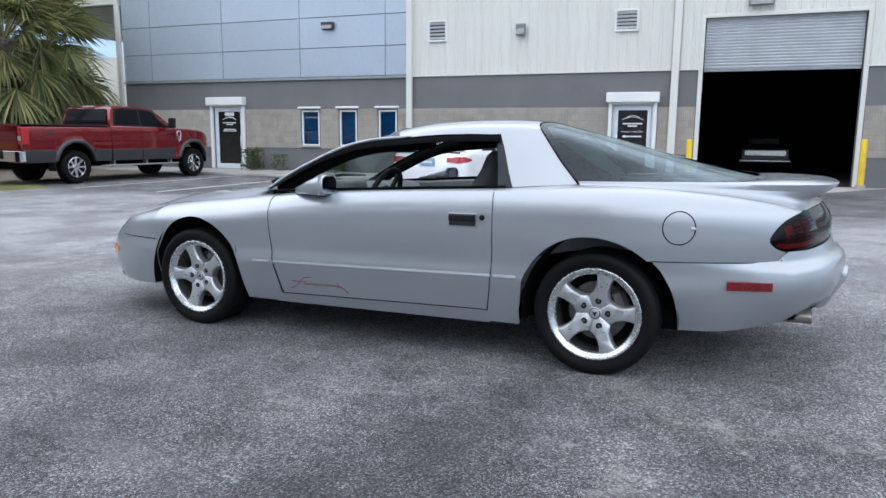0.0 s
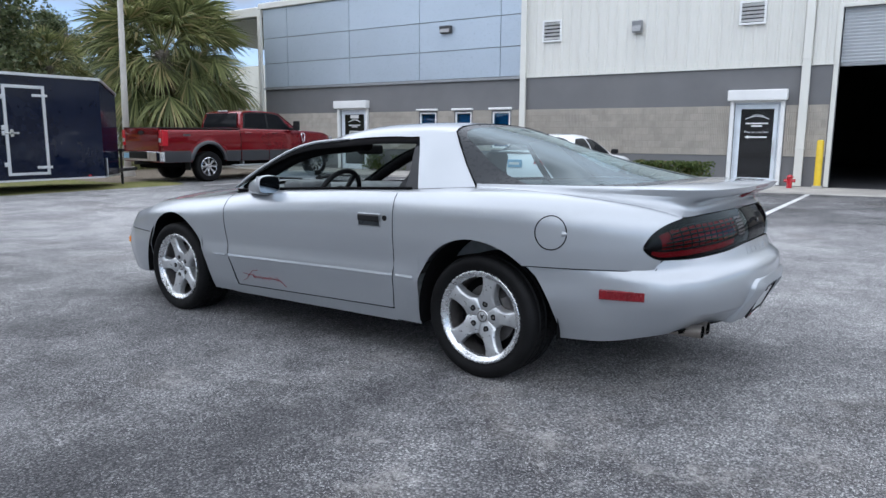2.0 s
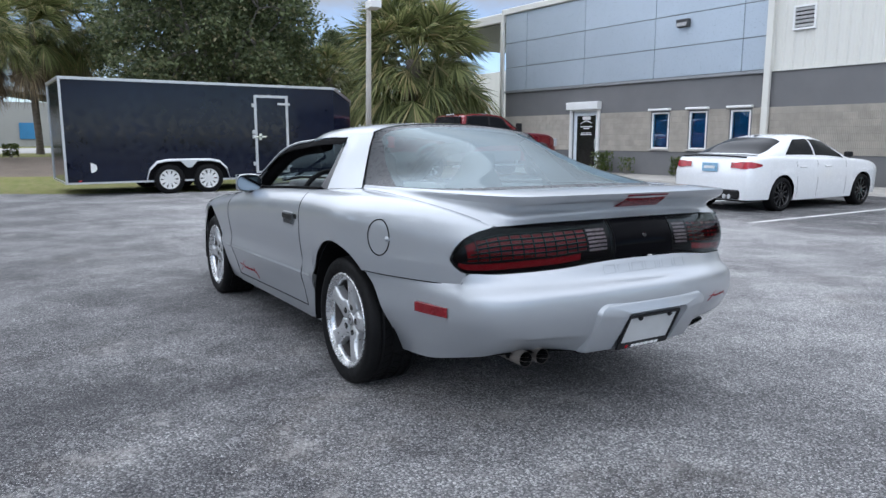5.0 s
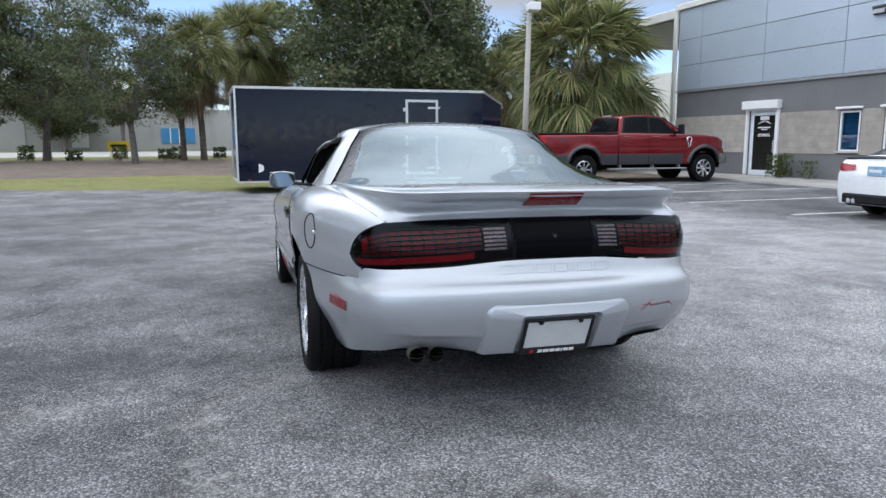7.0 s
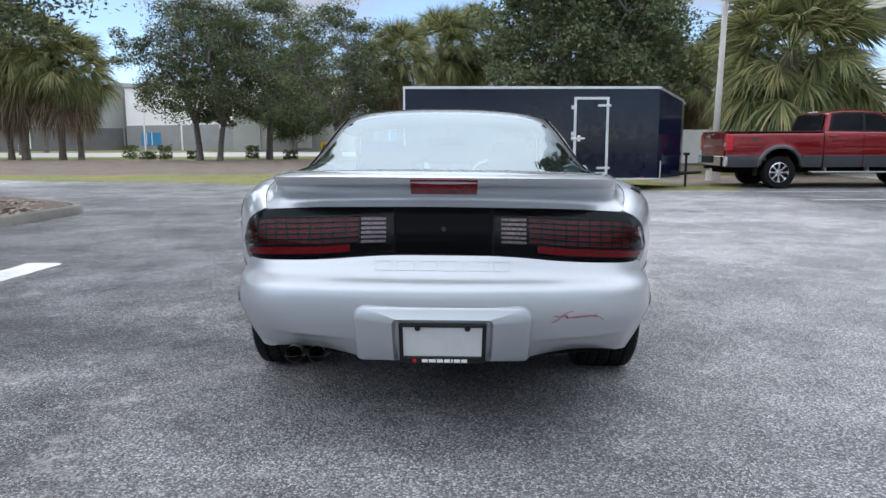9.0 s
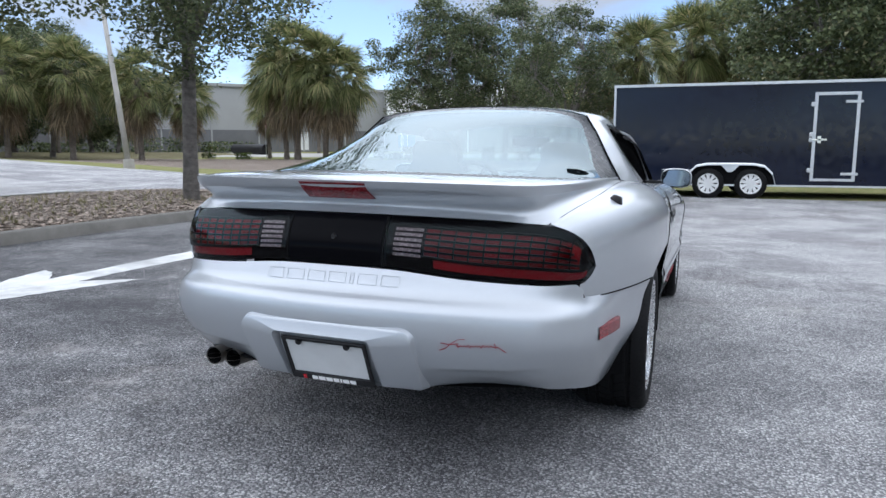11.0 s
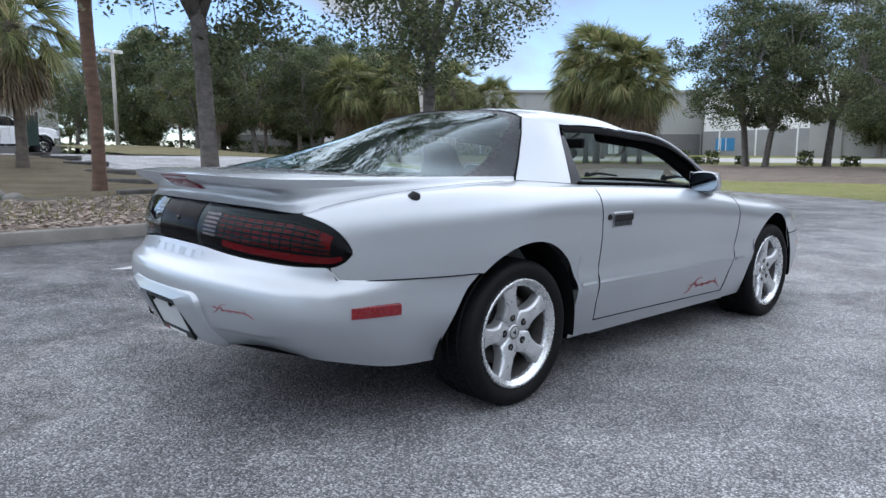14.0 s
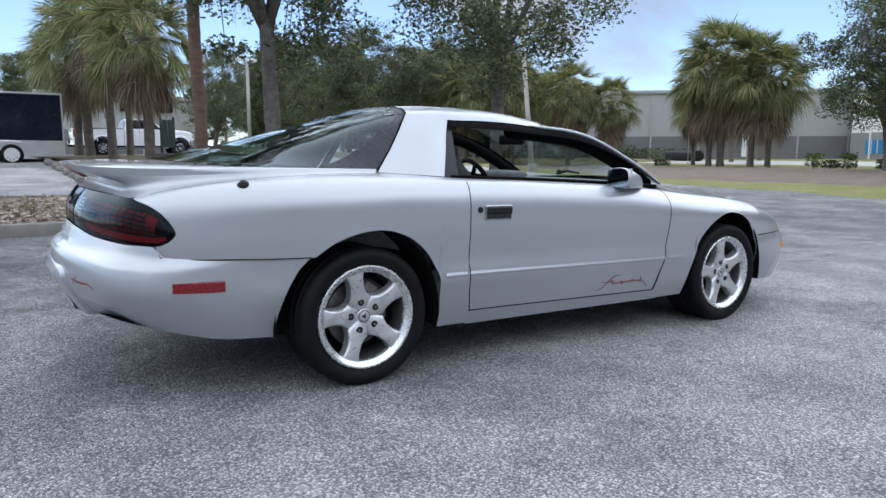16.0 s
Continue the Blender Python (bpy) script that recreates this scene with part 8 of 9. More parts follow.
# hatch, spoiler and rear glass
HS = [(x, spline(TOPY, x) - 0.001, spline(TOPZ, x) - 0.001) for x in (-0.131, 0.03, 0.20, 0.35, 0.50, 0.62, 0.75, 0.83)] + [(0.907, 0.649, 0.842), (0.965, 0.48, 0.852), (1.000, 0.33, 0.857), (1.020, 0.17, 0.860), (1.026, 0.0, 0.861)]
HM = [(-0.131, 0.730, 0.946), (0.20, 0.730, 0.940), (0.50, 0.706, 0.924), (0.77, 0.655, 0.897), (0.905, 0.590, 0.884), (0.945, 0.45, 0.886), (0.965, 0.32, 0.888), (0.978, 0.16, 0.890), (0.982, 0.0, 0.890)]
EL = [(-0.131, 0.726, 0.948), (0.20, 0.722, 0.945), (0.50, 0.698, 0.938), (0.80, 0.640, 0.928), (0.985, 0.578, 0.926), (1.035, 0.45, 0.930), (1.050, 0.32, 0.931), (1.058, 0.16, 0.932), (1.060, 0.0, 0.932)]
ET = [(-0.131, 0.722, 0.952), (0.20, 0.714, 0.953), (0.50, 0.694, 0.956), (0.80, 0.645, 0.957), (0.995, 0.588, 0.960), (1.062, 0.45, 0.963), (1.078, 0.32, 0.964), (1.086, 0.16, 0.964), (1.088, 0.0, 0.964)]
GS = [(-0.131, 0.715, 0.951), (0.20, 0.690, 0.955), (0.45, 0.655, 0.958), (0.62, 0.575, 0.964), (0.70, 0.45, 0.970), (0.73, 0.32, 0.973), (0.745, 0.16, 0.975), (0.750, 0.0, 0.975)]
bm = bmesh.new()
A = [curve_points(both_ways(c), 97) for c in (HS, HM, EL)]
add_grid(bm, [[curve_points([A[0][i], A[1][i], A[2][i]], 9)[j] for i in range(97)] for j in range(9)])
part("hatch", bm, M_SILVER, car, smooth=True)
bm = bmesh.new()
A = [curve_points(both_ways(c), 97) for c in (EL, ET, GS)]
rows = [A[0]] + [[a.lerp(b, 0.5) + Vector(((0.006 if a.x > 0.9 else 0), 0, 0)) for a, b in zip(A[0], A[1])], A[1], [a.lerp(b, 0.04) + Vector((0, 0, 0.002)) for a, b in zip(A[1], A[2])]]
rows += [[a.lerp(b, k) + Vector((0, 0, 0.010 * math.sin(math.pi * k))) for a, b in zip(A[1], A[2])] for k in (0.3, 0.6, 1.0)]
add_grid(bm, rows)
part("spoiler", bm, M_SILVER, car, "integrated silver rear spoiler", smooth=True, angle=50)
BRK = [(1.078, 0.115, 0.957), (1.052, 0.115, 0.932), (1.012, 0.115, 0.905)]
bm = bmesh.new()
add_grid(bm, [[(x + 0.010, y * k, z) for k in (-1, -0.5, 0, 0.5, 1)] for x, y, z in BRK])
add_grid(bm, [[(x - 0.02, y * k, z) for k in (-1, -0.5, 0, 0.5, 1)] for x, y, z in BRK])
for k in (-1, 1):
    add_grid(bm, [[(x + 0.010, y * k, z), (x - 0.02, y * k, z)] for x, y, z in BRK])
for q in (BRK[0], BRK[-1]):
    add_grid(bm, [[(q[0] + d, q[1] * k, q[2]) for k in (-1, 0, 1)] for d in (0.010, -0.02)])
part("brake_lamp", bm, M_MARKER, car, "high-mounted red brake lamp in the spoiler")

GLASS = [
    [(-0.455, 0.0, 1.284), (-0.445, 0.25, 1.277), (-0.425, 0.42, 1.258), (-0.388, 0.525, 1.232)],
    [(-0.19, 0.0, 1.216), (-0.185, 0.28, 1.204), (-0.21, 0.47, 1.178), (-0.315, 0.588, 1.150)],
    [(0.12, 0.0, 1.127), (0.10, 0.30, 1.116), (0.01, 0.51, 1.093), (-0.245, 0.645, 1.062)],
    [(0.43, 0.0, 1.045), (0.40, 0.31, 1.038), (0.27, 0.535, 1.020), (-0.185, 0.688, 0.998)],
    [(0.75, 0.0, 0.976), (0.72, 0.34, 0.973), (0.50, 0.635, 0.961), (-0.125, 0.716, 0.953)],
]
G = [curve_points(both_ways(c), 61) for c in GLASS]
GR = [[curve_points([G[k][i] for k in range(5)], 33)[j] for i in range(61)] for j in range(33)]


def glass_at(u, v):
    """A place on the rear window: u from -1 to 1 across, v from top to bottom."""
    i, j = (u + 1) * 30, v * 32
    a, b = min(int(i), 59), min(int(j), 31)
    return GR[b][a].lerp(GR[b][a + 1], i - a).lerp(GR[b + 1][a].lerp(GR[b + 1][a + 1], i - a), j - b)


def field_edge(v):
    """How far across the clear field of the rear window reaches."""
    corner = math.sqrt(max(0.0, 1 - max(0.0, (0.22 - v) / 0.17) ** 2))
    return (1 - 0.07 - 0.15 * v ** 1.2) * (0.72 + 0.28 * corner)


VS = [0.05 + (0.97 - 0.05) * j / 30 for j in range(31)]
bm = bmesh.new()
add_grid(bm, [[glass_at(field_edge(v) * k / 20, v) for k in range(-20, 21)] for v in VS])
rw = part("rear_window", bm, M_REARGLASS, car, "large sloping rear window", smooth=True, out=(0.5, 0, 1))
rw.visible_shadow = False
bm = bmesh.new()
for sg in (-1, 1):
    add_grid(bm, [[glass_at(sg * (field_edge(v) + (1 - field_edge(v)) * k / 6), v) for k in range(7)] for v in VS])
add_grid(bm, [[glass_at(k / 20, v) for k in range(-20, 21)] for v in (0.0, 0.025, 0.05)])
add_grid(bm, [[glass_at(k / 20, v) for k in range(-20, 21)] for v in (0.97, 1.0)])
part("rear_window_edge", bm, M_FRIT, car, smooth=True)

# gutter under the edge of the hatch
for side in (-1, 1):
    bm = bmesh.new()
    gx = steps(0.30, 0.907, 16)
    add_grid(bm, [[(x, side * (spline(TOPY, x) + 0.004 - d), spline(TOPZ, x) - 0.005 - 0.12 * d) for x in gx] for d in (0.0, 0.03, 0.06)])
    part("hatch_gutter", bm, M_SILVER, car, smooth=True)

# roof and pillars
ROOF = [
    [(-1.375, 0.0, 1.262), (-1.36, 0.25, 1.252), (-1.31, 0.44, 1.230), (-1.262, 0.535, 1.208), (-1.245, 0.566, 1.190)],
    [(-1.12, 0.0, 1.292), (-1.11, 0.25, 1.285), (-1.07, 0.45, 1.263), (-1.03, 0.553, 1.238), (-1.02, 0.588, 1.205)],
    [(-0.85, 0.0, 1.302), (-0.84, 0.25, 1.295), (-0.82, 0.45, 1.274), (-0.80, 0.560, 1.248), (-0.80, 0.596, 1.210)],
    [(-0.62, 0.0, 1.299), (-0.62, 0.25, 1.293), (-0.61, 0.44, 1.273), (-0.605, 0.556, 1.246), (-0.605, 0.592, 1.208)],
    [(-0.463, 0.0, 1.289), (-0.453, 0.25, 1.282), (-0.433, 0.42, 1.264), (-0.40, 0.515, 1.241), (-0.392, 0.528, 1.235)],
]
bm = bmesh.new()
loft(bm, [both_ways(c) for c in ROOF], 49, 30)
part("roof", bm, M_SILVER, car, smooth=True)
RF = [(-2.12, 0.690, 0.872), (-1.95, 0.668, 0.975), (-1.65, 0.636, 1.112), (-1.45, 0.604, 1.168), (-1.245, 0.568, 1.188), (-1.02, 0.588, 1.202), (-0.80, 0.596, 1.208), (-0.605, 0.592, 1.206)]
BT = [(-2.06, 0.712, 0.860), (-1.75, 0.780, 0.878), (-1.40, 0.803, 0.894), (-1.00, 0.806, 0.909), (-0.50, 0.795, 0.924)]
WS_T = [(-1.375, 0.0, 1.262), (-1.36, 0.25, 1.252), (-1.31, 0.44, 1.228), (-1.245, 0.562, 1.196)]
WS_M = [(-1.90, 0.0, 1.105), (-1.87, 0.25, 1.10), (-1.80, 0.46, 1.085), (-1.66, 0.632, 1.105)]
WS_B = [(-2.42, 0.0, 0.895), (-2.37, 0.25, 0.892), (-2.26, 0.48, 0.882), (-2.12, 0.688, 0.868)]
bm = bmesh.new()
loft(bm, [both_ways(c) for c in (WS_B, WS_M, WS_T)], 31, 16)
ws = part("windscreen", bm, M_CARGLASS, car, smooth=True, out=(-1, 0, 1))
ws.visible_shadow = False
SCREEN = [curve_points(both_ways(c), 41) for c in (WS_B, WS_M, WS_T)]
for sgn in (0, 1):   # dark painted edge of the glass
    bm = bmesh.new()
    cols = [curve_points([c[i] for c in SCREEN], 16) for i in ((40, 39, 38) if sgn else (0, 1, 2))]
    add_grid(bm, [[p + Vector((-0.002, 0, 0.003)) for p in col] for col in cols])
    part("windscreen_edge", bm, M_FRIT, car, smooth=True)
bm = bmesh.new()
cols = [curve_points([c[i] for c in SCREEN], 16)[-2:] for i in range(41)]
add_grid(bm, [[col[k] + Vector((-0.002, 0, 0.003)) for col in cols] for k in (0, 1)])
part("windscreen_edge", bm, M_FRIT, car, smooth=True)
for side in (-1, 1):
    R = [Vector((x, side * y, z)) for x, y, z in RF]
    B = [Vector((x, side * y, z)) for x, y, z in BT]
    rp, bp = curve_points(R, 61), curve_points(B, 61)

    def wall_pt(i, v, out=0.0):
        """On the side window's surface, v from belt to roof."""
        p = bp[i].lerp(rp[i], v)
        bow = 0.022 * math.sin(math.pi * v)
        return p + Vector((0, side * (bow + out), 0.3 * bow))
    bm = bmesh.new()
    add_tube(bm, [p + Vector((-0.002, side * 0.001, 0.005)) for p in rp[:40]], [0.010] * 36 + [0.009, 0.008, 0.006, 0.004], 8)
    part("windscreen_pillar", bm, M_SILVER, car, smooth=True)
    bm = bmesh.new()
    add_tube(bm, [p + Vector((0.016, -side * 0.042, -0.034)) for p in rp[2:44]], 0.040, 8)
    part("pillar_trim", bm, M_TRIM, car, "black inner pillar trim", smooth=True)
    # weatherstrip frame along pillar and roof, pane below it
    bm = bmesh.new()
    add_grid(bm, [[wall_pt(i, 1 - (0.02 + (0.15 - 0.02 * min(1, i / 40) + 0.30 * max(0, 1 - i / 12)) * k), 0.006 * math.sin(math.pi * k)) for i in range(61)] for k in (0, 0.2, 0.5, 0.8, 1.0)])
    part("window_frame", bm, M_TRIM, car, "black door window frame", smooth=True)
    bm = bmesh.new()
    add_tube(bm, [p + Vector((0, side * 0.004, 0.004)) for p in bp], 0.009, 6)
    part("belt_seal", bm, M_TRIM, car, smooth=True)
    # rear quarter: black wedge and silver pillar
    wedge = [[(-0.612, 0.592, 1.200), (-0.60, 0.648, 1.125), (-0.575, 0.712, 1.03), (-0.545, 0.795, 0.924)],
             [(-0.588, 0.592, 1.200), (-0.56, 0.646, 1.125), (-0.52, 0.706, 1.03), (-0.475, 0.770, 0.926)]]
    bm = bmesh.new()
    loft(bm, [[(x, side * y, z) for x, y, z in c] for c in wedge], 16, 3)
    part("quarter_glass", bm, M_QUARTER, car, smooth=True)
    pil = [[(-0.602, 0.594, 1.207), (-0.560, 0.648, 1.125), (-0.518, 0.712, 1.03), (-0.468, 0.782, 0.9245)],
           [(-0.50, 0.570, 1.224), (-0.46, 0.642, 1.138), (-0.41, 0.706, 1.035), (-0.34, 0.768, 0.932)],
           [(-0.392, 0.528, 1.235), (-0.322, 0.590, 1.152), (-0.235, 0.654, 1.05), (-0.128, 0.728, 0.944)]]
    bm = bmesh.new()
    loft(bm, [[(x, side * y, z) for x, y, z in c] for c in pil], 24, 12)
    part("rear_pillar", bm, M_SILVER, car, smooth=True)
    seam([(-0.54, side * 0.802, 0.9235), (-0.468, side * 0.785, 0.9245), (-0.34, side * 0.771, 0.932), (-0.128, side * 0.733, 0.9435)], 0.003)
    seam([(p.x, side * abs(p.y), p.z) for p in curve_points([(x, side * y, z) for x, y, z in HS[:9]], 30)], 0.0018)
    seam([(x, side * y, z) for x, y, z in ((-0.392, 0.530, 1.236), (-0.322, 0.592, 1.153), (-0.235, 0.656, 1.051), (-0.128, 0.730, 0.945))], 0.004, "glass_seal")
    # shut lines on the flank
    for x0, fn, z0 in ((X_DF, DOOR_LEAD, 0.262), (X_DR, DOOR_TRAIL, 0.278)):
        zt = topz(x0)
        seam([(x0 + fn(v), side * (half_width(x0 + fn(v), z0 + (zt - z0) * v)), z0 + (zt - z0) * v) for v in steps(0, 1, 30)], 0.0024)
    seam([(x, side * half_width(x, z), z) for x, z in ((q, 0.26 + 0.016 * (q - X_DF) / (X_DR - X_DF)) for q in steps(X_DF + 0.04, X_DR - 0.04, 20))], 0.003)
    seam([(x, side * (half_width(x, 0.598) + 0.001), 0.5975 + 0.012 * max(0, x - 0.4)) for x in steps(0.268, 0.81, 20)] + [(0.83, side * 0.750, 0.613), (0.842, side * 0.738, 0.64), (0.846, side * 0.735, 0.655)], 0.0022)
    seam([(p.x, side * (abs(p.y) + 0.001), p.z) for p in curve_points(FR[3][:3], 24)][:20], 0.0028)
    # moulding crease
    for a, b in ((-2.075, X_DF - 0.02), (X_DF + 0.012, X_DR - 0.01), (X_DR + 0.008, -0.40)):
        bm = bmesh.new()
        pts = steps(a, b, 24)
        zz = [0.452 + 0.016 * (x + 2.075) / 1.675 for x in pts]
        add_grid(bm, [[(x, side * (half_width(x, z + dz) + o), z + dz) for x, z in zip(pts, zz)] for dz, o in ((-0.009, 0.0), (-0.007, 0.0045), (0.001, 0.0050), (0.013, 0.0))])
        part("side_moulding", bm, M_SILVER, car, smooth=True, angle=20)
    # handle and lock
    hx0, hx1, hz = -0.772, -0.612, 0.762
    bm = bmesh.new()
    yy = lambda x, z: side * half_width(x, z)
    add_grid(bm, [[(x, yy(x, z) + side * o, z) for x in steps(hx0, hx1, 6)] for z, o in ((hz - 0.040, 0.001), (hz - 0.034, 0.005), (hz + 0.028, 0.005), (hz + 0.034, 0.001))])
    part("handle_dish", bm, M_SILVER, car, smooth=True)
    # dark sheet painting in the grey reflections of the dish
    bm = bmesh.new()
    add_grid(bm, [[(x, yy(x, z) + side * 0.0065, z) for x in steps(hx0 + 0.006, hx1 - 0.006, 6)] for z in (hz - 0.033, hz - 0.006)])
    part("handle_dark_sheet", bm, M_FRIT, car)
    bm = bmesh.new()
    add_grid(bm, [[(x, yy(x, z) + side * o, z) for x in steps(hx0 + 0.004, hx1 - 0.004, 6)] for z, o in ((hz - 0.010, 0.005), (hz - 0.004, 0.012), (hz + 0.020, 0.012), (hz + 0.028, 0.005))])
    part("door_handle", bm, M_HANDLE, car, "black door handle")
    bm = bmesh.new()
    add_tube(bm, [(-0.584, yy(-0.584, hz + 0.012) - side * 0.004, hz + 0.012), (-0.584, yy(-0.584, hz + 0.012) + side * 0.006, hz + 0.012)], [0.017, 0.013], 14)
    part("door_lock", bm, M_BLACK, car)
    # side markers
    bm = bmesh.new()
    ms = [(x, 0.492 + 0.01 * (x - 0.7)) for x in steps(0.605, 0.800, 8)]
    rb = lambda x: spline([(0.58, 0.836), (0.70, 0.816), (0.82, 0.787)], x)
    add_grid(bm, [[(x, side * (rb(x) + o), z + dz) for x, z in ms] for dz, o in ((-0.023, -0.004), (-0.019, 0.007), (0.019, 0.007), (0.023, -0.004))])
    part("side_marker", bm, M_MARKER, car, "red rear side marker lamp")
    bm = bmesh.new()
    add_box(bm, (-0.07, -0.012, -0.022), (0.07, 0.012, 0.022), 0.006, pose(-3.46, side * 0.712, 0.430, 0, 0, side * 32))
    part("front_marker", bm, M_AMBER, car, "amber front side marker lamp")
    # mirror
    mi = empty("door_mirror", None)
    mi.parent = car
    bm = bmesh.new()
    secs = []
    for x, cy, cz, ry, rz in ((-1.805, 0.835, 0.876, 0.016, 0.010), (-1.765, 0.852, 0.886, 0.040, 0.022), (-1.69, 0.878, 0.902, 0.066, 0.038), (-1.61, 0.892, 0.914, 0.083, 0.052), (-1.55, 0.898, 0.920, 0.092, 0.060), (-1.542, 0.898, 0.920, 0.086, 0.055)):
        ring = []
        for k in range(20):
            a = 2 * math.pi * k / 20
            c_, s_ = math.cos(a), math.sin(a)
            ring.append(bm.verts.new((x + 0.02 * c_, side * (cy + ry * math.copysign(abs(c_) ** 0.7, c_)), cz + rz * math.copysign(abs(s_) ** 0.7, s_))))
        secs.append(ring)
    for a, b in zip(secs, secs[1:]):
        for k in range(20):
            bm.faces.new((a[k], a[(k + 1) % 20], b[(k + 1) % 20], b[k]))
    bm.faces.new(secs[0])
    part("mirror_shell", bm, M_SILVER, mi, smooth=True, angle=60)
    bm = bmesh.new()
    bm.faces.new([bm.verts.new((-1.534 + 0.002 * math.copysign(abs(math.sin(a)) ** 0.7, math.sin(a)), side * (0.898 + 0.080 * math.copysign(abs(math.cos(a)) ** 0.7, math.cos(a))), 0.920 + 0.050 * math.copysign(abs(math.sin(a)) ** 0.7, math.sin(a)))) for a in (2 * math.pi * k / 24 for k in range(24))])
    part("mirror_glass", bm, M_MIRROR, mi, "reflecting mirror glass")
    bm = bmesh.new()
    add_grid(bm, [[(x, side * (0.897 + ry * k), 0.920 + rz * s_) for k, s_ in ((-1, -1), (1, -1), (1, 1), (-1, 1), (-1, -1))] for x, ry, rz in ((-1.552, 0.086, 0.054), (-1.540, 0.083, 0.052))])
    part("mirror_rim", bm, M_SILVER, mi)
    bm = bmesh.new()
    add_box(bm, (-1.78, side * 0.77, 0.872), (-1.62, side * 0.86, 0.90), 0.01)
    part("mirror_foot", bm, M_BLACK, mi)

# number plate panel, plate and frame
bm = bmesh.new()
outer = []


def round_rect(w, z0, z1, r, n=5):
    pts = []
    for cx, cz, a0 in ((w - r, z1 - r, 0), (-w + r, z1 - r, 90), (-w + r * 0.3, z0 + r * 0.3, 180), (w - r * 0.3, z0 + r * 0.3, 270)):
        rr = r if a0 < 180 else r * 0.3
        for k in range(n + 1):
            a = radians(a0 + 90 * k / n)
            pts.append((cx + rr * math.cos(a), cz + rr * math.sin(a)))
    return pts


def plate_x(y, z):
    """Rear face of the bumper about the plate."""
    return spline([(0.30, 1.035), (0.395, 1.10), (0.495, 1.148), (0.588, 1.148)], z) - 0.30 * y * y


rings = []
for w, z0, z1, r, o in ((0.312, 0.314, 0.540, 0.05, -0.004), (0.300, 0.316, 0.530, 0.045, 0.026), (0.290, 0.320, 0.522, 0.04, 0.030), (0.172, 0.322, 0.492, 0.02, 0.030), (0.160, 0.324, 0.486, 0.018, 0.0)):
    rings.append([bm.verts.new((plate_x(y, z) + o, y, z)) for y, z in round_rect(w, z0, z1, r)])
for a, b in zip(rings, rings[1:]):
    for k in range(len(a)):
        bm.faces.new((a[k], a[(k + 1) % len(a)], b[(k + 1) % len(a)], b[k]))
bm.faces.new(rings[-1])
part("plate_panel", bm, M_SILVER, car, smooth=True, angle=30)
TILT = pose(1.108, 0, 0.399, 0, 25, 0)
bm = bmesh.new()
add_box(bm, (-0.004, -0.140, -0.076), (0.004, 0.140, 0.076), 0.002, TILT)
part("number_plate", bm, M_PLATE, car, "blank pale number plate")
bm = bmesh.new()
for lo, hi in (((0.0, -0.150, -0.090), (0.010, 0.150, -0.060)), ((0.0, -0.150, 0.070), (0.010, 0.150, 0.084)), ((0.0, -0.150, -0.067), (0.010, -0.136, 0.073)), ((0.0, 0.136, -0.067), (0.010, 0.150, 0.073))):
    add_box(bm, lo, hi, 0.003, TILT)
part("plate_frame", bm, M_HANDLE, car, "black number plate frame")
bm = bmesh.new()
x = -0.072
for w in (0.020, 0.024, 0.022, 0.020, 0.006, 0.022, 0.020):
    add_box(bm, (0.0105, x, -0.083), (0.0118, x + w, -0.069), 0, TILT)
    x += w + 0.004
part("frame_lettering", bm, M_WHITE, car, "white lettering bars on the frame")
bm = bmesh.new()
add_box(bm, (0.0105, -0.105, -0.084), (0.0118, -0.092, -0.068), 0, TILT)
part("frame_emblem", bm, M_REDSTRIPE, car)
for y in (-0.085, 0.085):
    bm = bmesh.new()
    add_tube(bm, [TILT @ Vector((0.006, y, 0.070)), TILT @ Vector((0.016, y, 0.070))], 0.010, 8)
    part("plate_bolt", bm, M_BLACK, car)
# raised maker's lettering as plain bars
x = -0.235
for w in (0.058, 0.062, 0.060, 0.058, 0.012, 0.062, 0.058):
    bm = bmesh.new()
    zc, h = 0.662, 0.030
    px_ = lambda yy_, zz_: spline([(0.630, 1.101), (0.697, 1.074)], zz_) - 0.10 * yy_ * yy_
    pts = [(x, zc - h / 2), (x + w, zc - h / 2), (x + w, zc + h / 2), (x, zc + h / 2), (x, zc - h / 2)]
    add_tube(bm, [(px_(a, b), a, b) for a, b in pts], 0.0007, 5)
    part("raised_letter", bm, M_SILVER, car)
    x += w + 0.016


def script(curve_fn, w):
    """A slanted red decal of swift strokes."""
    bm = bmesh.new()
    wave = [(-0.24 + 0.56 * k / 48, (0.022 + 0.030 * (k % 16 < 4)) * math.sin(k * 1.31) - 0.02 + 0.02 * k / 48) for k in range(49)]
    strokes = [[(-0.50, -0.15), (-0.41, -0.10), (-0.33, 0.02), (-0.22, 0.15), (-0.10, 0.17)], [(-0.47, 0.05), (-0.34, 0.02), (-0.20, 0.05)], wave, [(0.30, -0.02), (0.38, -0.01), (0.50, -0.17)], [(0.33, 0.08), (0.35, -0.06)]]
    for s in strokes:
        add_tube(bm, [curve_fn(a * w, b * w) for a, b in ((p, q * 0.62) for p, q in s)], 0.0030 * w ** 0.5, 4)
    return part("script_decal", bm, M_SCRIPT, car, "red script decal")


for side in (-1, 1):
    script(lambda a, b: (-1.625 + a * (1 if side < 0 else -1), side * (half_width(-1.625 + a * (1 if side < 0 else -1), 0.335 + b) + 0.003), 0.335 + b), 0.40)
BUMP_ROW = curve_points(RB[2], 61)


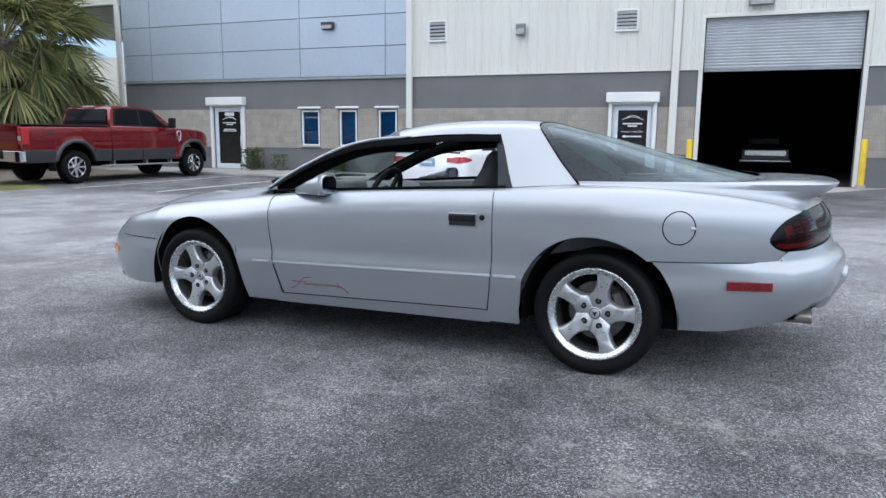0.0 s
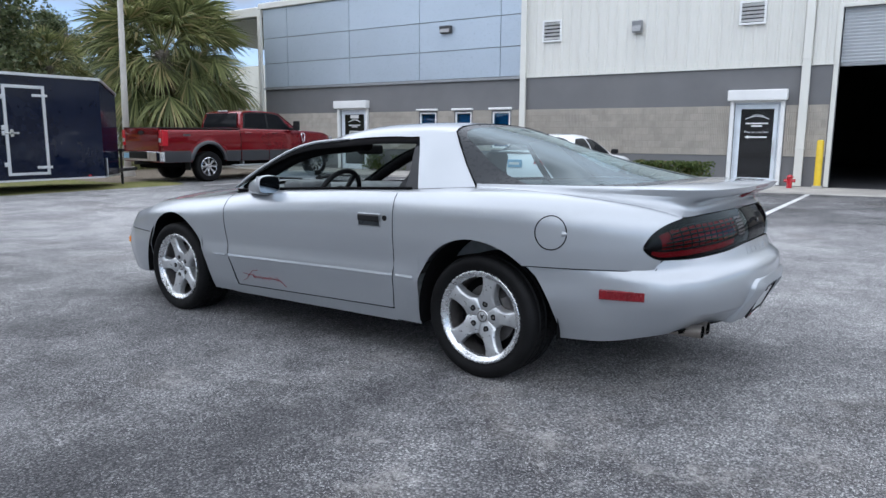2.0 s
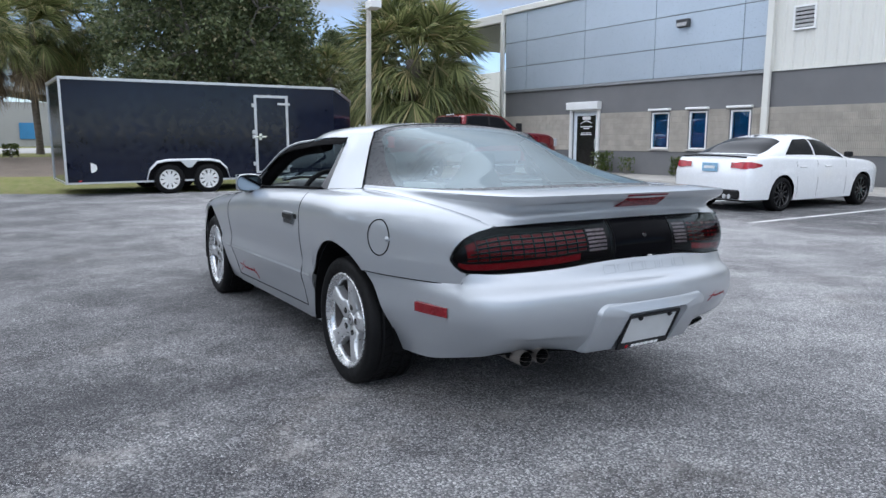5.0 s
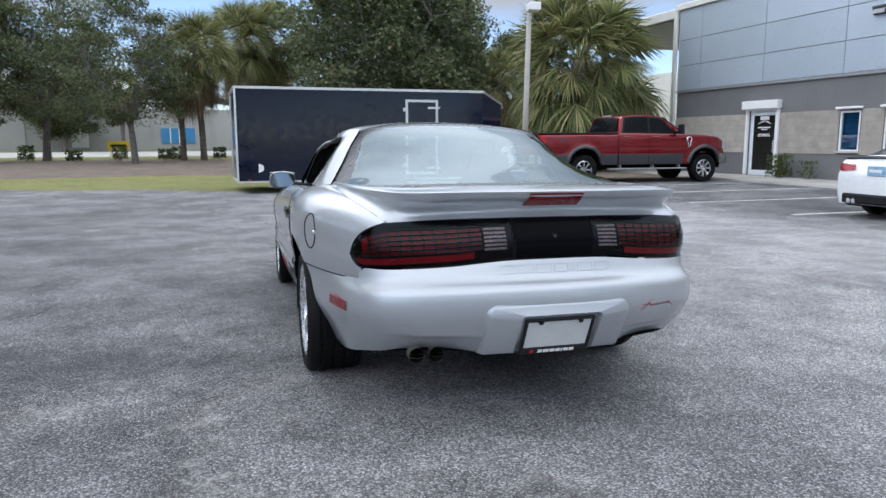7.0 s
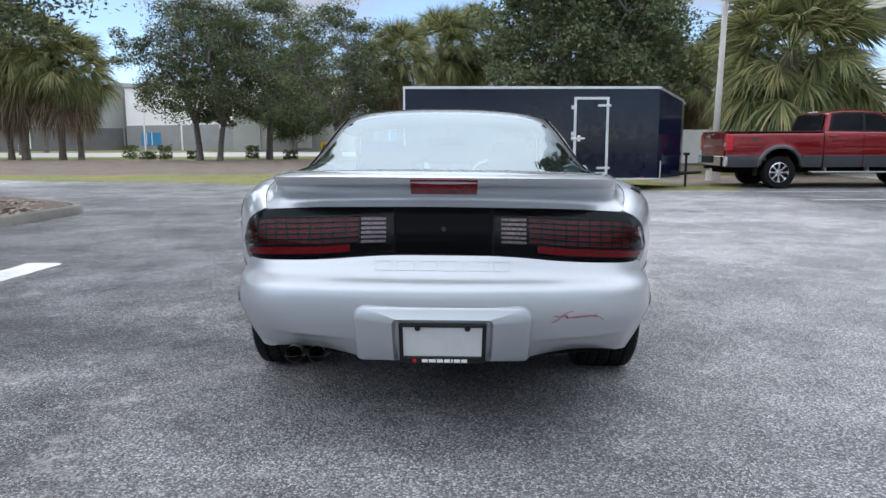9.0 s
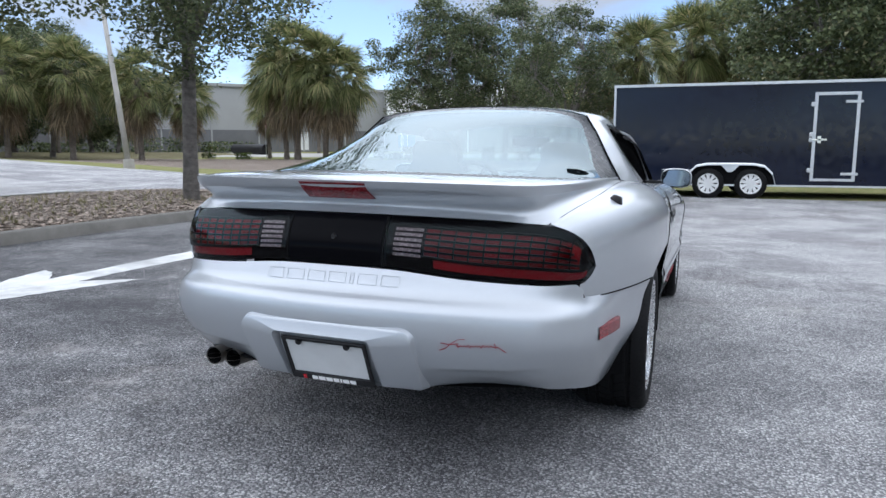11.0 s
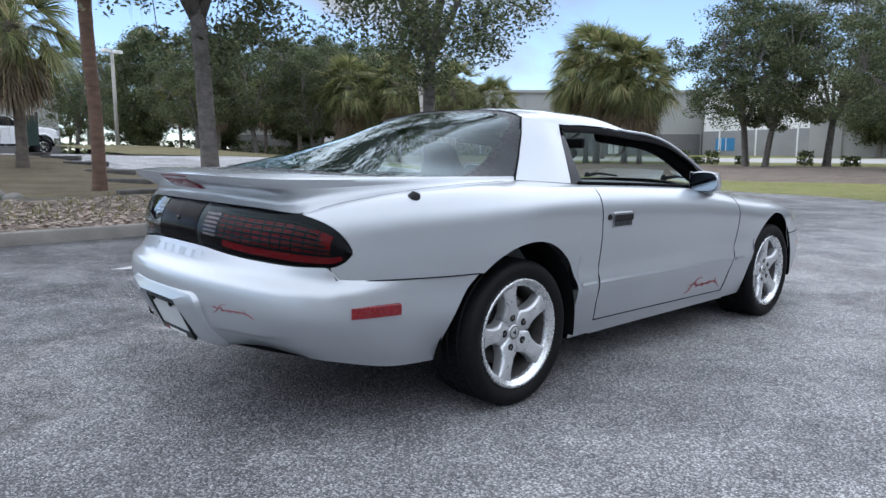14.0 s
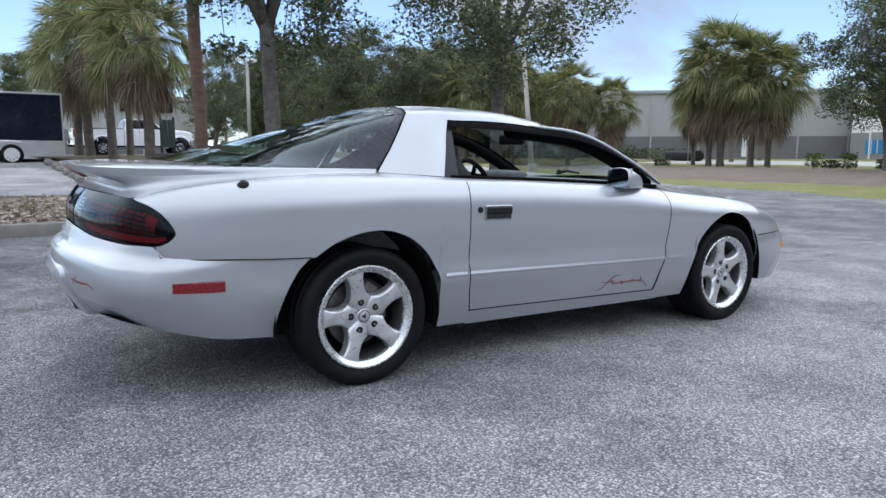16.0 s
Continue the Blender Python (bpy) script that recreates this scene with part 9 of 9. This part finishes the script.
def bumper_x(y):
    q = min(range(60), key=lambda i: abs((BUMP_ROW[i].y + BUMP_ROW[i + 1].y) / 2 - y))
    a, b = BUMP_ROW[q], BUMP_ROW[q + 1]
    return a.x + (b.x - a.x) * (y - a.y) / (b.y - a.y)


script(lambda a, b: (bumper_x(0.47 + a) + 0.003 - 0.35 * max(0, 0.03 - b - 0.03), 0.47 + a, 0.490 + b), 0.19)

# fuel flap on the left, aerial foot on the right
bm = bmesh.new()
ring = [(0.387 + 0.072 * math.cos(a), -(half_width(0.387 + 0.072 * math.cos(a), 0.760 + 0.078 * math.sin(a)) + 0.0005), 0.760 + 0.078 * math.sin(a)) for a in (2 * math.pi * k / 40 for k in range(41))]
add_tube(bm, ring, 0.0028, 6, cap=False)
part("fuel_flap_line", bm, M_UNDER, car, smooth=True)
bm = bmesh.new()
add_tube(bm, [(0.44, -(half_width(0.44, 0.76) - 0.002), 0.758), (0.462, -(half_width(0.462, 0.76) + 0.003), 0.758)], [0.012, 0.006], 8)
part("fuel_flap_grip", bm, M_SILVER, car)
bm = bmesh.new()
add_tube(bm, [(0.513, 0.775, 0.862), (0.513, 0.785, 0.878), (0.510, 0.795, 0.896), (0.506, 0.800, 0.912)], [0.036, 0.033, 0.024, 0.016], 14)
part("aerial_foot", bm, M_BLACK, car, smooth=True)

# exhaust tips
for y in (-0.545, -0.462):
    bm = bmesh.new()
    add_tube(bm, [(0.60, y + 0.05, 0.295), (0.80, y + 0.02, 0.305), (0.95, y, 0.314), (0.985, y, 0.314)], [0.026, 0.028, 0.031, 0.0325], 18, cap=False)
    add_tube(bm, [(0.985, y, 0.314), (0.985, y, 0.314001)], [0.0325, 0.0285], 18, cap=False)
    tip = part("exhaust_tip", bm, M_EXHAUST, car, smooth=True, angle=40)
    bm = bmesh.new()
    add_tube(bm, [(0.984, y, 0.314), (0.88, y, 0.312), (0.875, y, 0.312)], [0.0285, 0.024, 0.002], 18, cap=False)
    part("exhaust_bore", bm, M_UNDER, tip)

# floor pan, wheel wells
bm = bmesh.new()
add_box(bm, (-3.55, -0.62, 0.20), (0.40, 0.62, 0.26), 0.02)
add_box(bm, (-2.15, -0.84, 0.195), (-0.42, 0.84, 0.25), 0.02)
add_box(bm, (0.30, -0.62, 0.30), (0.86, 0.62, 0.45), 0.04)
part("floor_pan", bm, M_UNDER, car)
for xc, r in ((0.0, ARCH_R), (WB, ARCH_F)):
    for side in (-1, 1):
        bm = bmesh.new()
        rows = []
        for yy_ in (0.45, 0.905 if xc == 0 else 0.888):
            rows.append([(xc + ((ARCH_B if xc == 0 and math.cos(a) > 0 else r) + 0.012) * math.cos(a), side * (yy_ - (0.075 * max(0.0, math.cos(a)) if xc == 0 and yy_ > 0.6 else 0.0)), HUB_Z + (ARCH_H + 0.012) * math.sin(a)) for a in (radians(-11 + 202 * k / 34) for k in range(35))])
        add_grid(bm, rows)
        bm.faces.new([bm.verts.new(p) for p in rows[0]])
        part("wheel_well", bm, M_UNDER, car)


# wheels
def lathe(bm, prof, n=48):
    """Turned about the y axis; prof: (radius, y)."""
    V = [[bm.verts.new((r * math.cos(2 * math.pi * k / n), y, r * math.sin(2 * math.pi * k / n))) for k in range(n)] for r, y in prof]
    for a, b in zip(V, V[1:]):
        for k in range(n):
            bm.faces.new((a[k], a[(k + 1) % n], b[(k + 1) % n], b[k]))


def make_wheel():
    """A wheel whose outer face looks towards -y; its hub centre is the origin."""
    w = empty("wheel", None)
    R, RR = 0.313, 0.230
    bm = bmesh.new()
    prof = [(RR - 0.004, -0.112), (RR + 0.012, -0.128), (RR + 0.040, -0.138), (R - 0.028, -0.137), (R - 0.010, -0.126), (R - 0.002, -0.112)]
    for y in (-0.070, -0.012, 0.046, 0.090):
        prof += [(R, y - 0.012), (R - 0.007, y - 0.007), (R - 0.007, y + 0.003), (R, y + 0.008)]
    prof += [(R - 0.002, 0.112), (R - 0.012, 0.126), (R - 0.03, 0.136), (RR, 0.115)]
    lathe(bm, prof, 72)
    tyre = part("tyre", bm, M_TYRE, w, "black low-profile tyre with cut tread", smooth=True, angle=35)
    bm = bmesh.new()   # slanted cuts across the tread
    for k in range(44):
        a0 = 2 * math.pi * k / 44
        for s0, s1, y0, y1 in ((0.0, 0.05, -0.120, -0.078), (0.03, 0.09, -0.062, -0.020), (0.05, -0.01, 0.0, 0.040), (0.02, -0.04, 0.056, 0.118)):
            q = []
            for aa, y in ((a0 + s0, y0), (a0 + s0 + 0.016, y0), (a0 + s1 + 0.016, y1), (a0 + s1, y1)):
                rr = R + 0.0008 - (0.006 if abs(y) > 0.11 else 0)
                q.append(bm.verts.new((rr * math.cos(aa), y, rr * math.sin(aa))))
            bm.faces.new(q)
    part("tread_cut", bm, M_UNDER, tyre)
    bm = bmesh.new()
    lathe(bm, [(RR + 0.004, -0.118), (RR + 0.005, -0.127), (RR + 0.001, -0.1305), (RR - 0.005, -0.1300), (RR - 0.010, -0.1255), (RR - 0.016, -0.1195), (RR - 0.024, -0.1150), (RR - 0.030, -0.1080), (RR - 0.031, -0.0920)], 96)
    rim = part("rim", bm, M_RIMLIP, w, "polished outer rim lip", smooth=True)
    bm = bmesh.new()
    lathe(bm, [(RR - 0.028, -0.092), (RR - 0.030, -0.05), (RR - 0.036, 0.05), (RR - 0.02, 0.11)], 48)
    part("barrel", bm, M_DISC, rim, "dark inner barrel", smooth=True)
    for k in range(5):
        bm = bmesh.new()
        rows = []
        #        radius, half width, face depth, ridge
        for r, hw, y, rg in ((0.022, 0.020, -0.086, 0.004), (0.045, 0.036, -0.088, 0.006), (0.066, 0.049, -0.090, 0.007), (0.082, 0.055, -0.092, 0.007), (0.096, 0.045, -0.095, 0.008), (0.112, 0.038, -0.098, 0.009), (0.138, 0.0345, -0.102, 0.009), (0.165, 0.035, -0.106, 0.008), (0.186, 0.039, -0.110, 0.006), (0.203, 0.047, -0.112, 0.002)):
            rows.append([(r, y + 0.045, -hw * 1.05), (r, y + 0.006, -hw), (r, y - 0.001, -hw * 0.94), (r, y - rg, -hw * 0.72), (r, y - rg, hw * 0.72), (r, y - 0.001, hw * 0.94), (r, y + 0.006, hw), (r, y + 0.045, hw * 1.05)])
        rot = Matrix.Rotation(radians(-(72 * k + 3)), 4, "Y")
        add_grid(bm, [[rot @ Vector(p) for p in r] for r in rows])
        part("spoke", bm, M_RIM, rim, smooth=True, angle=40)
    bm = bmesh.new()
    lathe(bm, [(0.066, -0.04), (0.066, -0.074), (0.058, -0.082), (0.034, -0.086), (0.031, -0.094), (0.026, -0.097), (0.0005, -0.0975)], 32)
    hub = part("hub", bm, M_RIM, rim, smooth=True, angle=40)
    bm = bmesh.new()
    bm.faces.new([bm.verts.new((p * 1.1, -0.0985, q * 1.1)) for p, q in ((0, -0.014), (0.012, 0.010), (0.0, 0.004), (-0.012, 0.010))])
    part("hub_emblem", bm, M_BLACK, hub)
    bm = bmesh.new()
    lathe(bm, [(0.029, -0.0955), (0.027, -0.0985), (0.024, -0.0975)], 28)
    part("hub_ring", bm, M_DISC, hub, smooth=True)
    for k in range(5):
        a = radians(72 * k + 3)
        c = Vector((0.067 * math.cos(a), 0, 0.067 * math.sin(a)))
        bm = bmesh.new()
        add_tube(bm, [c + Vector((0, -0.080, 0)), c + Vector((0, -0.0985, 0))], [0.0160, 0.0160], 16)
        part("lug_hole", bm, M_BLACK, hub)
        bm = bmesh.new()
        add_tube(bm, [c + Vector((0, -0.080, 0)), c + Vector((0, -0.0995, 0))], [0.0085, 0.0065], 6)
        part("lug_nut", bm, M_DISC, hub)
    bm = bmesh.new()
    lathe(bm, [(0.04, -0.02), (0.150, -0.02), (0.152, -0.01), (0.150, 0.0), (0.04, 0.0)], 40)
    part("brake_disc", bm, M_DISC, w, smooth=True, angle=40)
    bm = bmesh.new()
    lathe(bm, [(0.0005, 0.01), (0.205, 0.012), (0.207, 0.08)], 32)
    part("back_plate", bm, M_UNDER, w)
    bm = bmesh.new()
    add_box(bm, (0.085, -0.045, -0.07), (0.165, 0.02, 0.07), 0.02, Matrix.Rotation(radians(-25), 4, "Y"))
    part("caliper", bm, M_DISC, w)
    return w


wheel = make_wheel()
wheel.parent = car
wheel.matrix_basis = pose(0, -0.768, HUB_Z - 0.008)
for x, s, spin in ((WB, -1, -32), (0, 1, -30), (WB, 1, -26)):
    c = copy_thing(wheel, pose(x, s * (0.768 if x == 0 else 0.762), HUB_Z - 0.008, 0, spin, 0 if s < 0 else 180))

# cabin
bm = bmesh.new()
add_box(bm, (-2.10, -0.74, 0.26), (-0.46, 0.74, 0.34), 0.02)
add_box(bm, (-0.46, -0.43, 0.26), (0.70, 0.43, 0.34), 0.02)
add_box(bm, (-2.0, -0.11, 0.34), (-0.75, 0.11, 0.58), 0.04, None, 2)
add_box(bm, (-0.20, -0.43, 0.34), (0.62, 0.43, 0.74), 0.05, None, 2)
add_box(bm, (-0.44, -0.66, 0.72), (0.62, 0.66, 0.76), 0.02)
part("cabin_floor", bm, M_CABIN, car)
bm = bmesh.new()
loft(bm, [[(-2.30, -0.62, 0.86), (-2.36, 0, 0.87), (-2.30, 0.62, 0.86)], [(-1.95, -0.70, 0.875), (-1.98, 0, 0.885), (-1.95, 0.70, 0.875)], [(-1.76, -0.71, 0.86), (-1.74, 0, 0.87), (-1.76, 0.71, 0.86)], [(-1.70, -0.71, 0.74), (-1.70, 0, 0.74), (-1.70, 0.71, 0.74)], [(-1.84, -0.70, 0.50), (-1.84, 0, 0.50), (-1.84, 0.70, 0.50)]], 25, 20)
part("dashboard", bm, M_CABIN, car, smooth=True)
bm = bmesh.new()
add_box(bm, (-1.84, -0.53, 0.84), (-1.66, -0.23, 0.925), 0.04, None, 4)
part("instrument_hood", bm, M_CABIN, car)
bm = bmesh.new()
SW = pose(-1.47, -0.37, 0.825, 0, -66, 0)
ringp = [SW @ Vector((0.185 * math.cos(a), 0.185 * math.sin(a), 0)) for a in (2 * math.pi * k / 36 for k in range(37))]
add_tube(bm, ringp, 0.017, 8, cap=False)
for a in (0, 120, 240):
    add_tube(bm, [SW @ Vector((0.05 * math.cos(radians(a + 30)), 0.05 * math.sin(radians(a + 30)), -0.02)), SW @ Vector((0.18 * math.cos(radians(a + 30)), 0.18 * math.sin(radians(a + 30)), 0))], 0.016, 6)
add_tube(bm, [SW @ Vector((0, 0, 0.01)), SW @ Vector((0, 0, -0.05)), SW @ Vector((0, 0, -0.30))], [0.075, 0.075, 0.03], 16)
part("steering_wheel", bm, M_BLACK, car, smooth=True, angle=50)


def front_seat(y):
    st = empty("front_seat", None)
    st.parent = car
    bm = bmesh.new()
    loft(bm, [[(-1.36, y - 0.25, 0.50), (-1.36, y - 0.12, 0.47), (-1.36, y + 0.12, 0.47), (-1.36, y + 0.25, 0.50)], [(-1.1, y - 0.26, 0.52), (-1.1, y - 0.13, 0.46), (-1.1, y + 0.13, 0.46), (-1.1, y + 0.26, 0.52)], [(-0.88, y - 0.26, 0.52), (-0.88, y - 0.13, 0.45), (-0.88, y + 0.13, 0.45), (-0.88, y + 0.26, 0.52)]], 13, 9)
    add_box(bm, (-1.36, y - 0.25, 0.34), (-0.85, y + 0.25, 0.47), 0.04, None, 2)
    part("seat", bm, M_SEAT, st, smooth=True, angle=50)
    bm = bmesh.new()
    back = []
    for h, w, th in ((0.45, 0.25, 0.09), (0.62, 0.26, 0.09), (0.80, 0.25, 0.08), (0.92, 0.20, 0.07), (1.00, 0.13, 0.06), (1.08, 0.12, 0.05), (1.115, 0.09, 0.03)):
        x = -0.88 + 0.30 * (h - 0.45)
        back.append([(x - th, y - w * 0.6, h), (x - th * 0.6, y - w, h), (x + th * 0.5, y - w * 0.9, h), (x + th, y, h), (x + th * 0.5, y + w * 0.9, h), (x - th * 0.6, y + w, h), (x - th, y + w * 0.6, h), (x - th * 0.7, y, h), (x - th, y - w * 0.6, h)])
    loft(bm, back, 33, 18)
    part("backrest", bm, M_SEAT, st, smooth=True)


front_seat(-0.37)
front_seat(0.37)
for y in (-0.34, 0.34):
    bm = bmesh.new()
    loft(bm, [[(-0.30, y - 0.24, 0.60), (-0.30, y, 0.56), (-0.30, y + 0.24, 0.60)], [(0.02, y - 0.24, 0.62), (0.02, y, 0.57), (0.02, y + 0.24, 0.62)], [(0.12, y - 0.22, 0.92), (0.14, y, 0.90), (0.12, y + 0.22, 0.92)], [(0.22, y - 0.22, 0.93), (0.22, y, 0.92), (0.22, y + 0.22, 0.93)]], 13, 16)
    part("rear_seat", bm, M_SEAT, car, smooth=True)
bm = bmesh.new()
add_box(bm, (-1.52, -0.13, 1.10), (-1.485, 0.11, 1.165), 0.016, None, 2)
add_tube(bm, [(-1.49, 0, 1.15), (-1.60, 0, 1.20)], 0.008, 6)
part("cabin_mirror", bm, M_BLACK, car, "black rear-view mirror")
for side in (-1, 1):
    bm = bmesh.new()
    loft(bm, [[(-2.0, side * 0.70, 0.855), (-1.4, side * 0.785, 0.885), (-0.55, side * 0.78, 0.915)], [(-2.0, side * 0.67, 0.83), (-1.4, side * 0.745, 0.86), (-0.55, side * 0.745, 0.89)], [(-2.0, side * 0.66, 0.4), (-1.4, side * 0.73, 0.4), (-0.55, side * 0.73, 0.4)]], 20, 9)
    part("door_trim", bm, M_CABIN, car, smooth=True)
    bm = bmesh.new()
    loft(bm, [[(-0.55, side * 0.745, 0.89), (-0.1, side * 0.69, 0.92), (0.4, side * 0.62, 0.93), (0.70, side * 0.45, 0.94), (0.735, 0, 0.945)], [(-0.55, side * 0.70, 0.5), (-0.1, side * 0.66, 0.6), (0.4, side * 0.58, 0.6), (0.66, side * 0.42, 0.6), (0.69, 0, 0.6)]], 24, 6)
    part("side_trim", bm, M_CABIN, car, smooth=True)
bm = bmesh.new()
loft(bm, [[(x + 0.02, y * 0.97, z - 0.03) for x, y, z in both_ways(c)] for c in ROOF], 25, 12)
part("headliner", bm, M_TRIM, car, smooth=True)
